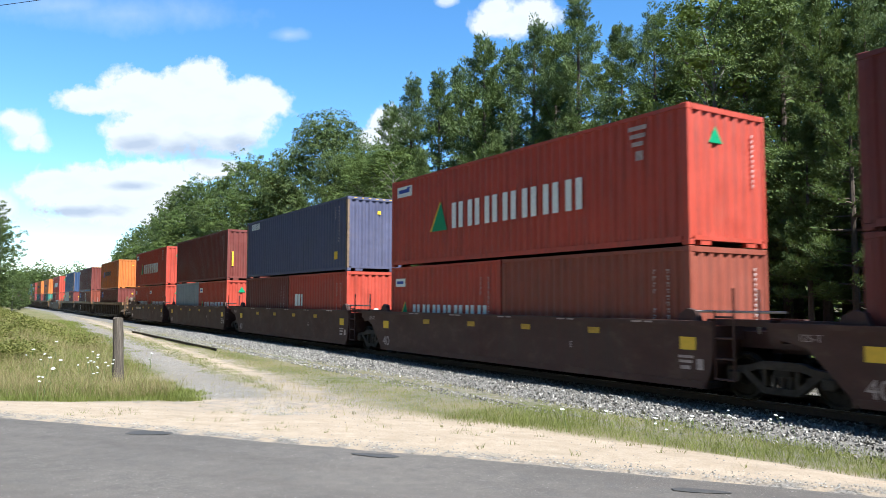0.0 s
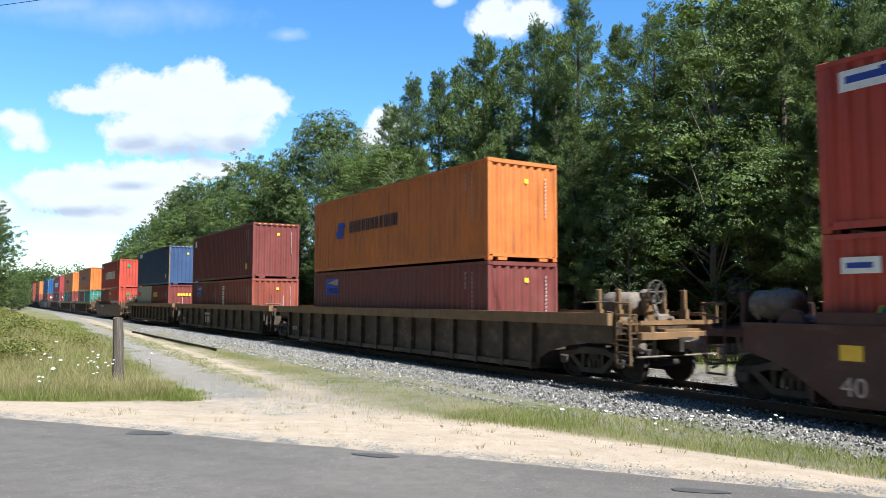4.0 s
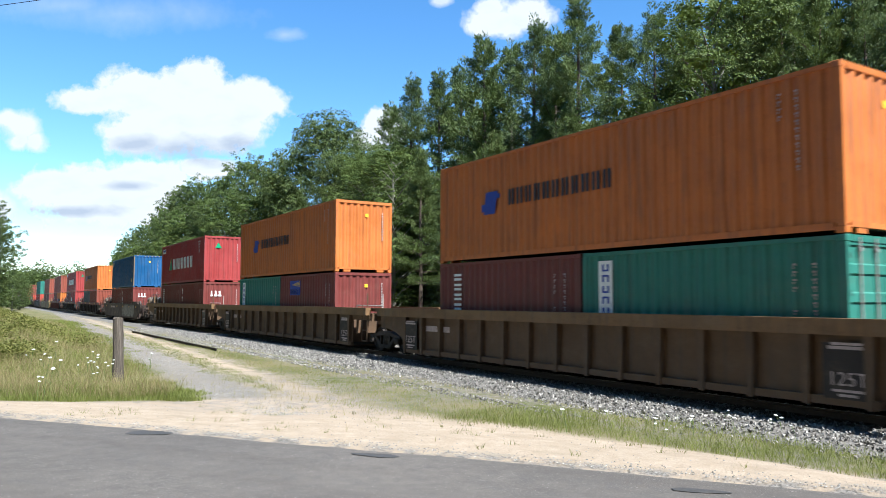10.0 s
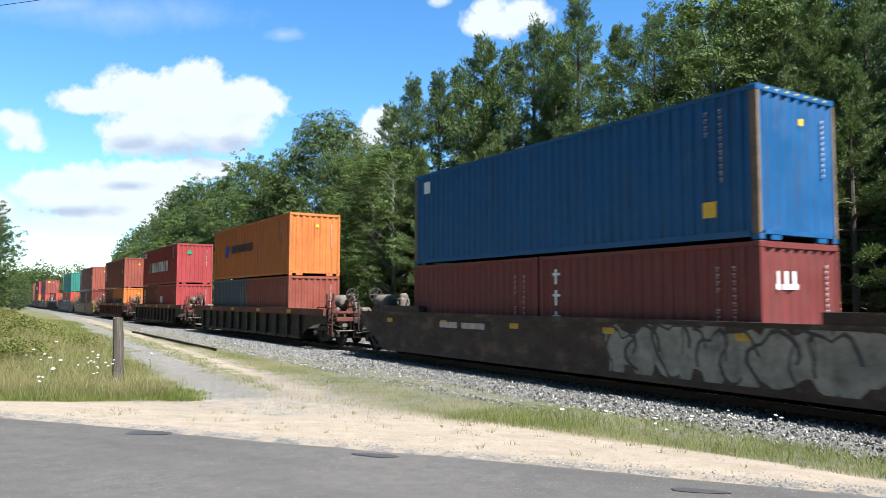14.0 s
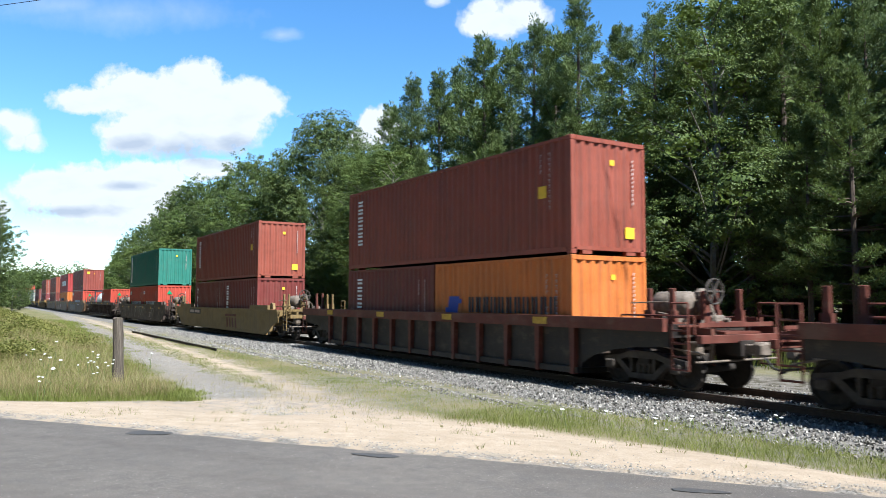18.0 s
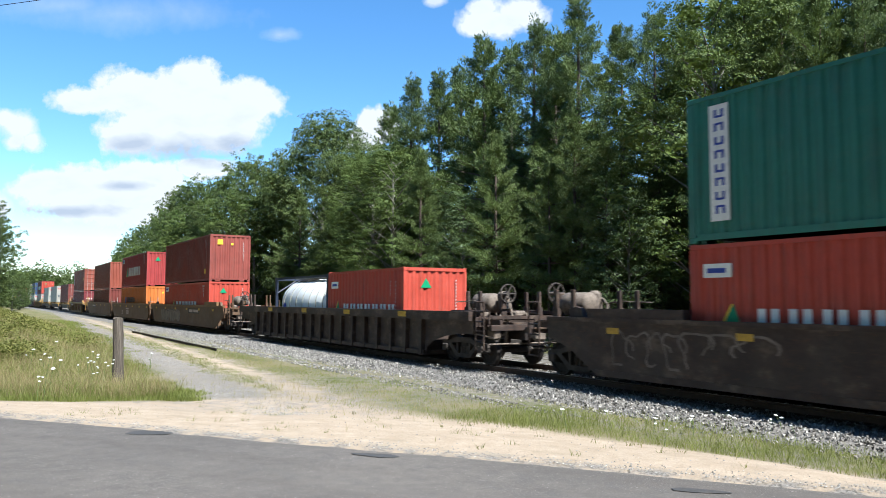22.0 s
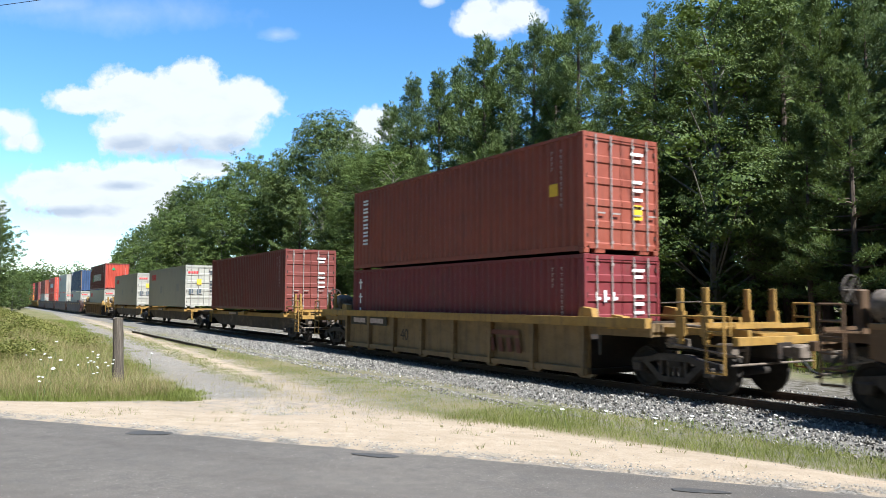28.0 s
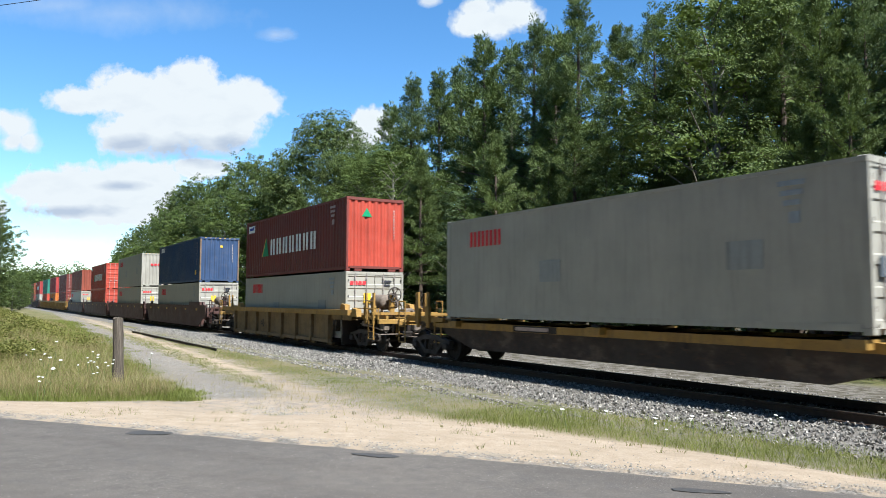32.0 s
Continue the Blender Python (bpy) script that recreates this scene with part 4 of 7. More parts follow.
def build_grass():
    rnd = np.random.RandomState(41)
    # meadow on the near side
    x, y = scatter(rnd, 170000, -75, -15.2, -13.4, -4.6, 2.3)
    m = room(x, y)
    c = -7.0 - 0.052 * (x + 20)
    k = (m > rnd.uniform(-0.15, 0.35, len(x))) & ((y < c + 0.7) | (rnd.rand(len(x)) < np.interp(x, (-21, -16), (0.55, 0.0)) * np.clip(0.7 + 0.9 * wave(x, y, 1.1, 37), 0.08, 1)))
    x, y, m, c = x[k], y[k], m[k], c[k]
    fresh = (rnd.rand(len(x)) < 0.12 + 0.88 * np.exp(-np.clip(m, 0, 9) / 0.8)) & (x > -40)
    h = rnd.uniform(0.1, 0.34, len(x)) * (0.85 + 0.4 * wave(x, y, 0.7, 2)) * (0.4 + 0.6 * smooth01(m / 1.6)) * np.where(y > c - 0.6, 0.42, 1)
    w = rnd.uniform(0.004, 0.009, len(x)) * (1 + np.abs(x) / 40)
    h = h * (1 - 0.6 * np.exp(-((x + 18.6) ** 2 / 1.2 + (y + 10.15) ** 2 / 0.25)))
    v, f = grass_blades(rnd, x[fresh], y[fresh], ground_z(x[fresh], y[fresh]), np.clip(h[fresh], 0.05, 0.4), w[fresh] * 1.5, 0.8)
    tagged(new("fresh_grass", fast_mesh("fresh_grass", v, f, FRESH)), "short bright green grass at the meadow's edge", "grass", kind="stuff")
    x, y, h, w = x[~fresh], y[~fresh], h[~fresh], w[~fresh]
    v, f = grass_blades(rnd, x, y, ground_z(x, y), np.clip(h, 0.05, 0.6), w, 0.7)
    tagged(new("meadow_grass", fast_mesh("meadow_grass", v, f, GRASS)), "tall green meadow grass beside the drive", "grass", kind="stuff")
    x, y = scatter(rnd, 24000, -75, -16.0, -13.2, -7.4, 1.8)
    m = room(x, y)
    k = (m > 0.6) & (wave(x, y, 0.35, 17) > -0.35)
    x, y, m = x[k], y[k], m[k]
    v, f = grass_blades(rnd, x, y, ground_z(x, y), rnd.uniform(0.2, 0.5, len(x)), rnd.uniform(0.004, 0.008, len(x)) * (1 + np.abs(x) / 45), 0.9)
    tagged(new("dry_grass", fast_mesh("dry_grass", v, f, STRAW)), "dry straw-coloured grass in the meadow", "grass", kind="stuff")
    x, y = scatter(rnd, 15000, -60, -16.0, -13.2, -7.6, 1.7)
    k = (room(x, y) > 0.7) & (wave(x, y, 0.5, 33) > -0.3) & (np.hypot(x + 18.8, y + 10.1) > 0.9)
    x, y = x[k], y[k]
    v, f = grass_blades(rnd, x, y, ground_z(x, y), rnd.uniform(0.25, 0.55, len(x)), rnd.uniform(0.003, 0.006, len(x)) * (1 + np.abs(x) / 45), 0.8)
    tagged(new("seeding_grass", fast_mesh("seeding_grass", v, f, SEED)), "tall reddish-brown seeding grass in the meadow", "grass", kind="stuff")
    # verge between sand and ballast
    x, y = scatter(rnd, 330000, -50, 2, -7.0, -2.0, 0.8)
    d = (x - ROAD_A.x) * ROAD_N.x + (y - ROAD_A.y) * ROAD_N.y - sand_reach(x, y)
    toe = toe_y(x)
    dens = np.interp(x, (-40, -20, -14, -11, -8), (0.14, 0.14, 0.3, 0.75, 1.0)) * np.clip(0.8 + 0.6 * wave(x, y, 0.8, 29), 0.1, 1)
    k = (y < toe + rnd.exponential(0.1, len(x))) & (d > -0.2 + rnd.normal(0, 0.15, len(x))) & (rnd.rand(len(x)) < dens) & ((wave(x, y, 1.0, 23) > -0.75) | (rnd.rand(len(x)) < 0.3))
    k &= (y > -7.0 - 0.052 * (x + 20) + 0.95 + 0.3 * wave(x, y, 1.4, 35)) | (x > -14 + 1.2 * wave(x, y, 0.9, 36))
    x, y = x[k], y[k]
    h = rnd.uniform(0.03, 0.19, len(x)) * (1 + 0.55 * wave(x, y, 1.1, 24)) * np.interp(x, (-16, -9), (0.6, 1.15))
    v, f = grass_blades(rnd, x, y, ground_z(x, y), np.clip(h * 0.9, 0.03, 0.3), rnd.uniform(0.004, 0.008, len(x)), 1.1)
    tagged(new("verge_grass", fast_mesh("verge_grass", v, f, FRESH)), "short green grass along the ballast's foot", "grass", kind="stuff")
    x, y = scatter(rnd, 26000, -50, 4, -8.5, -3.0, 1.4)
    d = (x - ROAD_A.x) * ROAD_N.x + (y - ROAD_A.y) * ROAD_N.y
    mid = np.abs(y + 7.0 + 0.052 * (x + 20) - 0.1) < 0.45
    k = (d > 0.5) & (rnd.rand(len(x)) < np.where(mid & (x < -14), 0.9, 0) + np.where((y > -5.7) & (x < -11), 0.8, np.where((d > 2.2) & (y > -5.0) & (x > -12), 0.8, 1) * np.where((d > 3.3) & (x > -21), 0.5, 0.04))) & (wave(x, y, 1.3, 26) > -0.2)
    x, y = x[k], y[k]
    v, f = grass_blades(rnd, x, y, ground_z(x, y), rnd.uniform(0.03, 0.16, len(x)), rnd.uniform(0.005, 0.011, len(x)), 0.7)
    tagged(new("sparse_grass", fast_mesh("sparse_grass", v, f, STRAW)), "sparse dry grass tufts on the sand", "grass", kind="stuff")
    # small tufts scattered over the sand
    along, off = rnd.uniform(1.0, 15.0, 90), rnd.uniform(0.5, 4.2, 90)
    cx = ROAD_A.x + ROAD_DIR.x * along + ROAD_N.x * off
    cy = ROAD_A.y + ROAD_DIR.y * along + ROAD_N.y * off
    cx, cy = cx[cy < -3.6], cy[cy < -3.6]
    x, y = np.repeat(cx, 14) + rnd.normal(0, 0.045, len(cx) * 14), np.repeat(cy, 14) + rnd.normal(0, 0.045, len(cx) * 14)
    v, f = grass_blades(rnd, x, y, ground_z(x, y), rnd.uniform(0.03, 0.11, len(x)), rnd.uniform(0.005, 0.01, len(x)), 1.3)
    tagged(new("sand_tufts", fast_mesh("sand_tufts", v, f, WEED)), "small weedy tufts scattered over the sandy verge", "weeds", kind="stuff")
    # far side of the track
    x, y = scatter(rnd, 14000, -60, 10, 7.2, 9.6, 1.2)
    v, f = grass_blades(rnd, x, y, ground_z(x, y), rnd.uniform(0.3, 1.05, len(x)), rnd.uniform(0.01, 0.022, len(x)), 0.5)
    tagged(new("far_side_grass", fast_mesh("far_side_grass", v, f, GRASS)), "tall grass between the track and the wood", "grass", kind="stuff")
    # bushy weeds on the bank
    C = []
    for i in range(170):
        x, y = -27 - 75 * rnd.rand() ** 1.4, rnd.uniform(-13.3, -8.8)
        if x > -33 and y > -11:
            continue
        m = 190
        dd = rnd.normal(size=(m, 3))
        dd /= np.linalg.norm(dd, axis=1, keepdims=True)
        C.append(np.array([x, y, float(ground_z(np.array(x), np.array(y))) + 0.3]) + dd * np.array([0.9, 0.7, 0.36]) * rnd.uniform(0.3, 1.1, (m, 1)))
    v, f = leaf_cards(rnd, np.concatenate(C), 0.085)
    tagged(new("bank_weeds", fast_mesh("bank_weeds", v, f, WEED)), "bushy yellow-green weeds on the meadow bank", "weeds", kind="stuff")
    C = []
    for i in range(80):
        x, y = 8 - 75 * rnd.rand(), rnd.uniform(7.6, 10.2)
        m = 90
        dd = rnd.normal(size=(m, 3))
        dd /= np.linalg.norm(dd, axis=1, keepdims=True)
        hh = rnd.uniform(0.4, 1.1)
        C.append(np.array([x, y, hh * 0.5 - 0.2]) + dd * np.array([0.8, 0.7, hh * 0.6]) * rnd.uniform(0.3, 1.1, (m, 1)))
    v, f = leaf_cards(rnd, np.concatenate(C), 0.16)
    tagged(new("underbrush", fast_mesh("underbrush", v, f, OAK)), "low leafy brush at the foot of the wood", "brush", kind="stuff")


def flower_plant(rnd, h, head=1.0):
    """Wild carrot: thin forked stem with flat white umbels."""
    s, u = Shape(), []
    tip = (rnd.uniform(-0.12, 0.12), rnd.uniform(-0.12, 0.12), h)
    s.tube((0, 0, -0.05), (tip[0] * 0.4, tip[1] * 0.4, h * 0.55), 0.005, 4).tube((tip[0] * 0.4, tip[1] * 0.4, h * 0.55), tip, 0.004, 4)
    heads = [tip]
    for i in range(rnd.randint(0, 2)):
        p = (rnd.uniform(-0.2, 0.2), rnd.uniform(-0.2, 0.2), h * rnd.uniform(0.7, 0.95))
        s.tube((tip[0] * 0.4, tip[1] * 0.4, h * 0.55), p, 0.004, 4)
        heads.append(p)
    for p in heads:
        r = rnd.uniform(0.025, 0.05) * head
        u.append(Shape().lathe((p[0], p[1], p[2] - 0.004), (rnd.uniform(-0.2, 0.2), rnd.uniform(-0.2, 0.2), 1), [(0, r * 0.3), (0.012, r), (0.02, r * 0.75), (0.024, r * 0.3)], 9))
    return s, u


def build_flowers():
    rnd = random.Random(8)
    stem = plain("flower_stem", (0.10, 0.14, 0.04), 0.8)
    petal = plain("white_umbel", (0.75, 0.75, 0.7), 0.8, 0, 0.06)
    kinds = []
    for i in range(6):
        s, u = flower_plant(rnd, 0.42 + 0.07 * i)
        kinds.append((s.mesh("stem", stem), [q.mesh("umbel", petal) for q in u]))
    low_kinds = []
    for i in range(4):
        s, u = flower_plant(rnd, 0.26 + 0.06 * i, 1.15)
        low_kinds.append((s.mesh("stem", stem), [q.mesh("umbel", petal) for q in u]))
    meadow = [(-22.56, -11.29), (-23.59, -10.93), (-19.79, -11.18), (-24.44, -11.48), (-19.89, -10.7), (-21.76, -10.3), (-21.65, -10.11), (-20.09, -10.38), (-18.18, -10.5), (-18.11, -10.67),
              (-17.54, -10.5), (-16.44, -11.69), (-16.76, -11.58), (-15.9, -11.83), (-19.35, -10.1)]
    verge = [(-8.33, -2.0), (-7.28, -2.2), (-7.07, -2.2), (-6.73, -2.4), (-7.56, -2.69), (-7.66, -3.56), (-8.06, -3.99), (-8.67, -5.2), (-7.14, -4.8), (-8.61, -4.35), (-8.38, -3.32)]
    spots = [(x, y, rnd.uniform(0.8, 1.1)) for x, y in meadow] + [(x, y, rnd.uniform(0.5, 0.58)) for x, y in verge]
    for i in range(10):
        spots.append((-12 - 20 * rnd.random(), 4.5 + 3 * rnd.random(), rnd.uniform(1.2, 2.0)))
    spots += [(-22.5, -8.6, 0.9), (-20.0, -5.6, 0.8), (-15.0, -4.7, 0.7)]
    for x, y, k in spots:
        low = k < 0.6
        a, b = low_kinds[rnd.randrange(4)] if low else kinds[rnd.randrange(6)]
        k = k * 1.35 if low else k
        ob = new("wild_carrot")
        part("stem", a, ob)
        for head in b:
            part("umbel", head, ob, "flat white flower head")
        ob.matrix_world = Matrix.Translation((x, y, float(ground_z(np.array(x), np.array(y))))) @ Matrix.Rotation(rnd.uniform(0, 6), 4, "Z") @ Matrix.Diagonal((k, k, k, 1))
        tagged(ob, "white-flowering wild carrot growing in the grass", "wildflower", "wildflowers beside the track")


def build_shade_wood():
    """An unseen wood added behind the camera to shade the train's near side from the sky."""
    rnd = np.random.RandomState(51)
    C = []
    for i in range(420):
        x, y, h = rnd.uniform(-110, 80), rnd.uniform(-40, -16.8), rnd.uniform(28, 36)
        d = road_dist(x, y)
        if -11.5 < d < 3.5:
            continue
        m = 80
        d = rnd.normal(size=(m, 3))
        d /= np.linalg.norm(d, axis=1, keepdims=True)
        C.append(np.array([x, y, h * 0.52]) + d * np.array([3.4, 3.0, h * 0.5]) * rnd.uniform(0.5, 1.1, (m, 1)))
    v, f = leaf_cards(rnd, np.concatenate(C), 2.1)
    tagged(new("near_wood", fast_mesh("near_wood", v, f, OAK)), "unseen wood added to shade the train's near side", "woods", kind="stuff")


build_forest()
build_understory()
build_far_wood()
build_shade_wood()
build_grass()
build_flowers()


# ---- clouds ----
CLOUDS = []
PX = 2 * math.tan(radians(61.66) / 2) / 1568


def lump_field(k, co, blobs):
    """Highest of several round lumps (x, y, rx, ry): 1 in a lump's middle, 0 on its rim."""
    field = None
    for bx, by, rx, ry in blobs:
        m = k.n("Mapping")
        k.link(co, m.inputs["Vector"])
        m.inputs["Location"].default_value = (-bx / rx, -by / ry, 0)
        m.inputs["Scale"].default_value = (1 / rx, 1 / ry, 0)
        ln = k.n("VectorMath", operation="LENGTH")
        k.link(m.outputs[0], ln.inputs[0])
        one = k.math("SUBTRACT", 1.0, ln.outputs["Value"])
        field = one if field is None else k.math("MAXIMUM", field, one)
    return field


def cloud_mat(name, blobs, grey, seed, soft, edge, thin=1.0, scale=0.016):
    """White glowing vapour: rounded lumps broken up by noise, thinning to clear air; shaded undersides painted in
    blue-grey.
    """
    k = Nodes(name)
    k.tree.nodes.remove(k.bsdf)
    co = k.coords()
    n = k.n("TexNoise")
    k.link(co, n.inputs["Vector"])
    n.noise_dimensions = "4D"
    n.inputs["W"].default_value = seed
    n.inputs["Scale"].default_value, n.inputs["Detail"].default_value, n.inputs["Roughness"].default_value = scale, 11.0, 0.62
    d = k.math("ADD", lump_field(k, co, blobs), k.math("MULTIPLY", k.math("SUBTRACT", n.outputs["Fac"], 0.5), edge))
    alpha = k.math("MULTIPLY", k.ramp(d, 0.0, soft), thin)
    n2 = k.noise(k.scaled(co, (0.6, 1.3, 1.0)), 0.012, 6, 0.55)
    # shade painted into the glow: a faint mottle, stronger on the undersides
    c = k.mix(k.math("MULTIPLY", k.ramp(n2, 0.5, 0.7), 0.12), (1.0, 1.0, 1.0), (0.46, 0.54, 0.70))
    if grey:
        painted_shade = k.ramp(k.math("ADD", lump_field(k, co, grey), k.math("MULTIPLY", k.math("SUBTRACT", n2, 0.5), 1.3)), 0.0, 0.75)
        c = k.mix(k.math("MULTIPLY", painted_shade, 0.72), c, (0.47, 0.545, 0.70))
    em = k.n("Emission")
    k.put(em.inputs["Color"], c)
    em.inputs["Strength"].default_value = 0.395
    clear = k.n("BsdfTransparent")
    mx = k.n("MixShader")
    k.link(alpha, mx.inputs[0])
    k.link(clear.outputs[0], mx.inputs[1])
    k.link(em.outputs[0], mx.inputs[2])
    k.link(mx.outputs[0], k.out.inputs["Surface"])
    return k.mat


def cloud(x0, y0, x1, y1, blobs, seed, soft=0.22, edge=1.0, grey=(), drift=-14, far=2300.0, thin=1.0, scale=0.016, label="white fair-weather cumulus cloud in the blue sky"):
    """A cloud that fills the given part of the view (shares of a 1568 by 882 picture), far off, drifting slowly."""
    k = far * PX
    cx, cy = (x0 + x1) / 2 - 784, 441 - (y0 + y1) / 2
    w, h = (x1 - x0) * k, (y1 - y0) * k
    b, g = ([((bx - (x0 + x1) / 2) * k, ((y0 + y1) / 2 - by) * k, rx * k, ry * k) for bx, by, rx, ry in lumps] for lumps in (blobs, grey))
    s = Shape()
    n = 8
    s.v = [(w * (i / n - 0.5), h * (j / n - 0.5), -far * 0.00002 * (abs(i - n / 2) + abs(j - n / 2))) for i in range(n + 1) for j in range(n + 1)]
    s.f = [(i * (n + 1) + j, (i + 1) * (n + 1) + j, (i + 1) * (n + 1) + j + 1, i * (n + 1) + j + 1) for i in range(n) for j in range(n)]
    ob = new("cloud", s.mesh("cloud", cloud_mat("cloud_vapour", b, g, seed, soft, edge, thin, scale)))
    start = CAM_POSE @ Matrix.Translation((cx * k, cy * k, -far))
    ob.visible_shadow = False
    tagged(ob, label, "cloud", "clouds", "structure")
    CLOUDS.append((ob, start, CAM_POSE.to_3x3() @ Vector((drift * k, 0, 0))))


VEIL = "thin veil of high cloud"
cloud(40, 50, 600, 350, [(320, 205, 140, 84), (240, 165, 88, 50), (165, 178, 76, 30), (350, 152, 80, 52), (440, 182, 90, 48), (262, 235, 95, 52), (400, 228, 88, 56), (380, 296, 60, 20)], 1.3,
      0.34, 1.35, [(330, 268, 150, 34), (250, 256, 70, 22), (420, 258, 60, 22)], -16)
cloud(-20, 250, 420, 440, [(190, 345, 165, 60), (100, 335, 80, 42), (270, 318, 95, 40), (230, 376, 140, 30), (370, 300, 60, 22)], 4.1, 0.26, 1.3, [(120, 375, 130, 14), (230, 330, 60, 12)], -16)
cloud(20, 370, 380, 470, [(170, 412, 130, 16), (250, 428, 90, 14), (90, 440, 120, 14), (150, 460, 140, 14)], 5.7, 1.1, 1.6, (), -10, 2400.0, 0.45)
cloud(-60, 160, 130, 310, [(42, 225, 44, 34), (20, 212, 34, 22), (66, 252, 28, 24), (40, 250, 30, 20)], 7.7, 0.5, 1.3, (), -16)
cloud(-80, 310, 90, 430, [(-5, 375, 42, 45), (-30, 350, 40, 30)], 9.2, 0.5)
cloud(760, -60, 1080, 110, [(900, 38, 84, 36), (950, 25, 50, 36), (865, 48, 42, 20), (880, 15, 40, 24)], 12.5, 0.4, 1.3, (), -34)
cloud(620, 180, 760, 300, [(690, 225, 45, 40), (670, 245, 40, 26)], 15.5, 0.2, 1.3, (), -34)
cloud(720, -40, 850, 40, [(788, 2, 26, 14)], 17.0, 0.6, 1.0, (), -30, 2300.0, 0.8)
cloud(-60, -60, 700, 130, [(230, 25, 240, 40), (120, 10, 160, 30)], 22.0, 1.6, 1.5, (), -12, 2600.0, 0.4, 0.008, VEIL)
cloud(430, 30, 600, 95, [(512, 62, 42, 15)], 24.0, 1.3, 1.1, (), -24, 2500.0, 0.5, 0.016, VEIL)


# ---- containers ----
BOX_W = 2.438
Z_LOW, H_LOW, Z_TOP, H_TOP = 0.31, 2.56, 2.885, 2.815


def corrugated(length, height, pitch, depth, along_x):
    """A trapezoidal sheet in the xz plane (or yz), facing outwards at 0, grooves running down."""
    n = max(1, round(length / pitch))
    p = length / n
    xs, ds = [], []
    for i in range(n):
        a = -length / 2 + i * p
        xs += [a, a + 0.26 * p, a + 0.5 * p, a + 0.76 * p]
        ds += [0, 0, depth, depth]
    xs.append(length / 2)
    ds.append(0)
    s = Shape()
    for x, d in zip(xs, ds):
        for z in (0.0, height):
            s.v.append((x, d, z) if along_x else (-d, x, z))
    s.f = [(2 * i, 2 * i + 2, 2 * i + 3, 2 * i + 1) for i in range(len(xs) - 1)]
    return s


def bars(s, x0, z0, width, height, count, face, fill=0.62):
    """A row of letter-sized plain marks, two upright strokes each, lying on the side (face -1 or 1)."""
    step = width / count
    fill = max(fill, 0.74)
    y = face * (BOX_W / 2 - 0.002)
    for i in range(count):
        a = x0 + i * step
        w = step * fill
        for b in (a + w * 0.17, a + w * 0.75):
            s.box(b, y, z0 + height / 2, w * 0.34, 0.008, height)
    return s


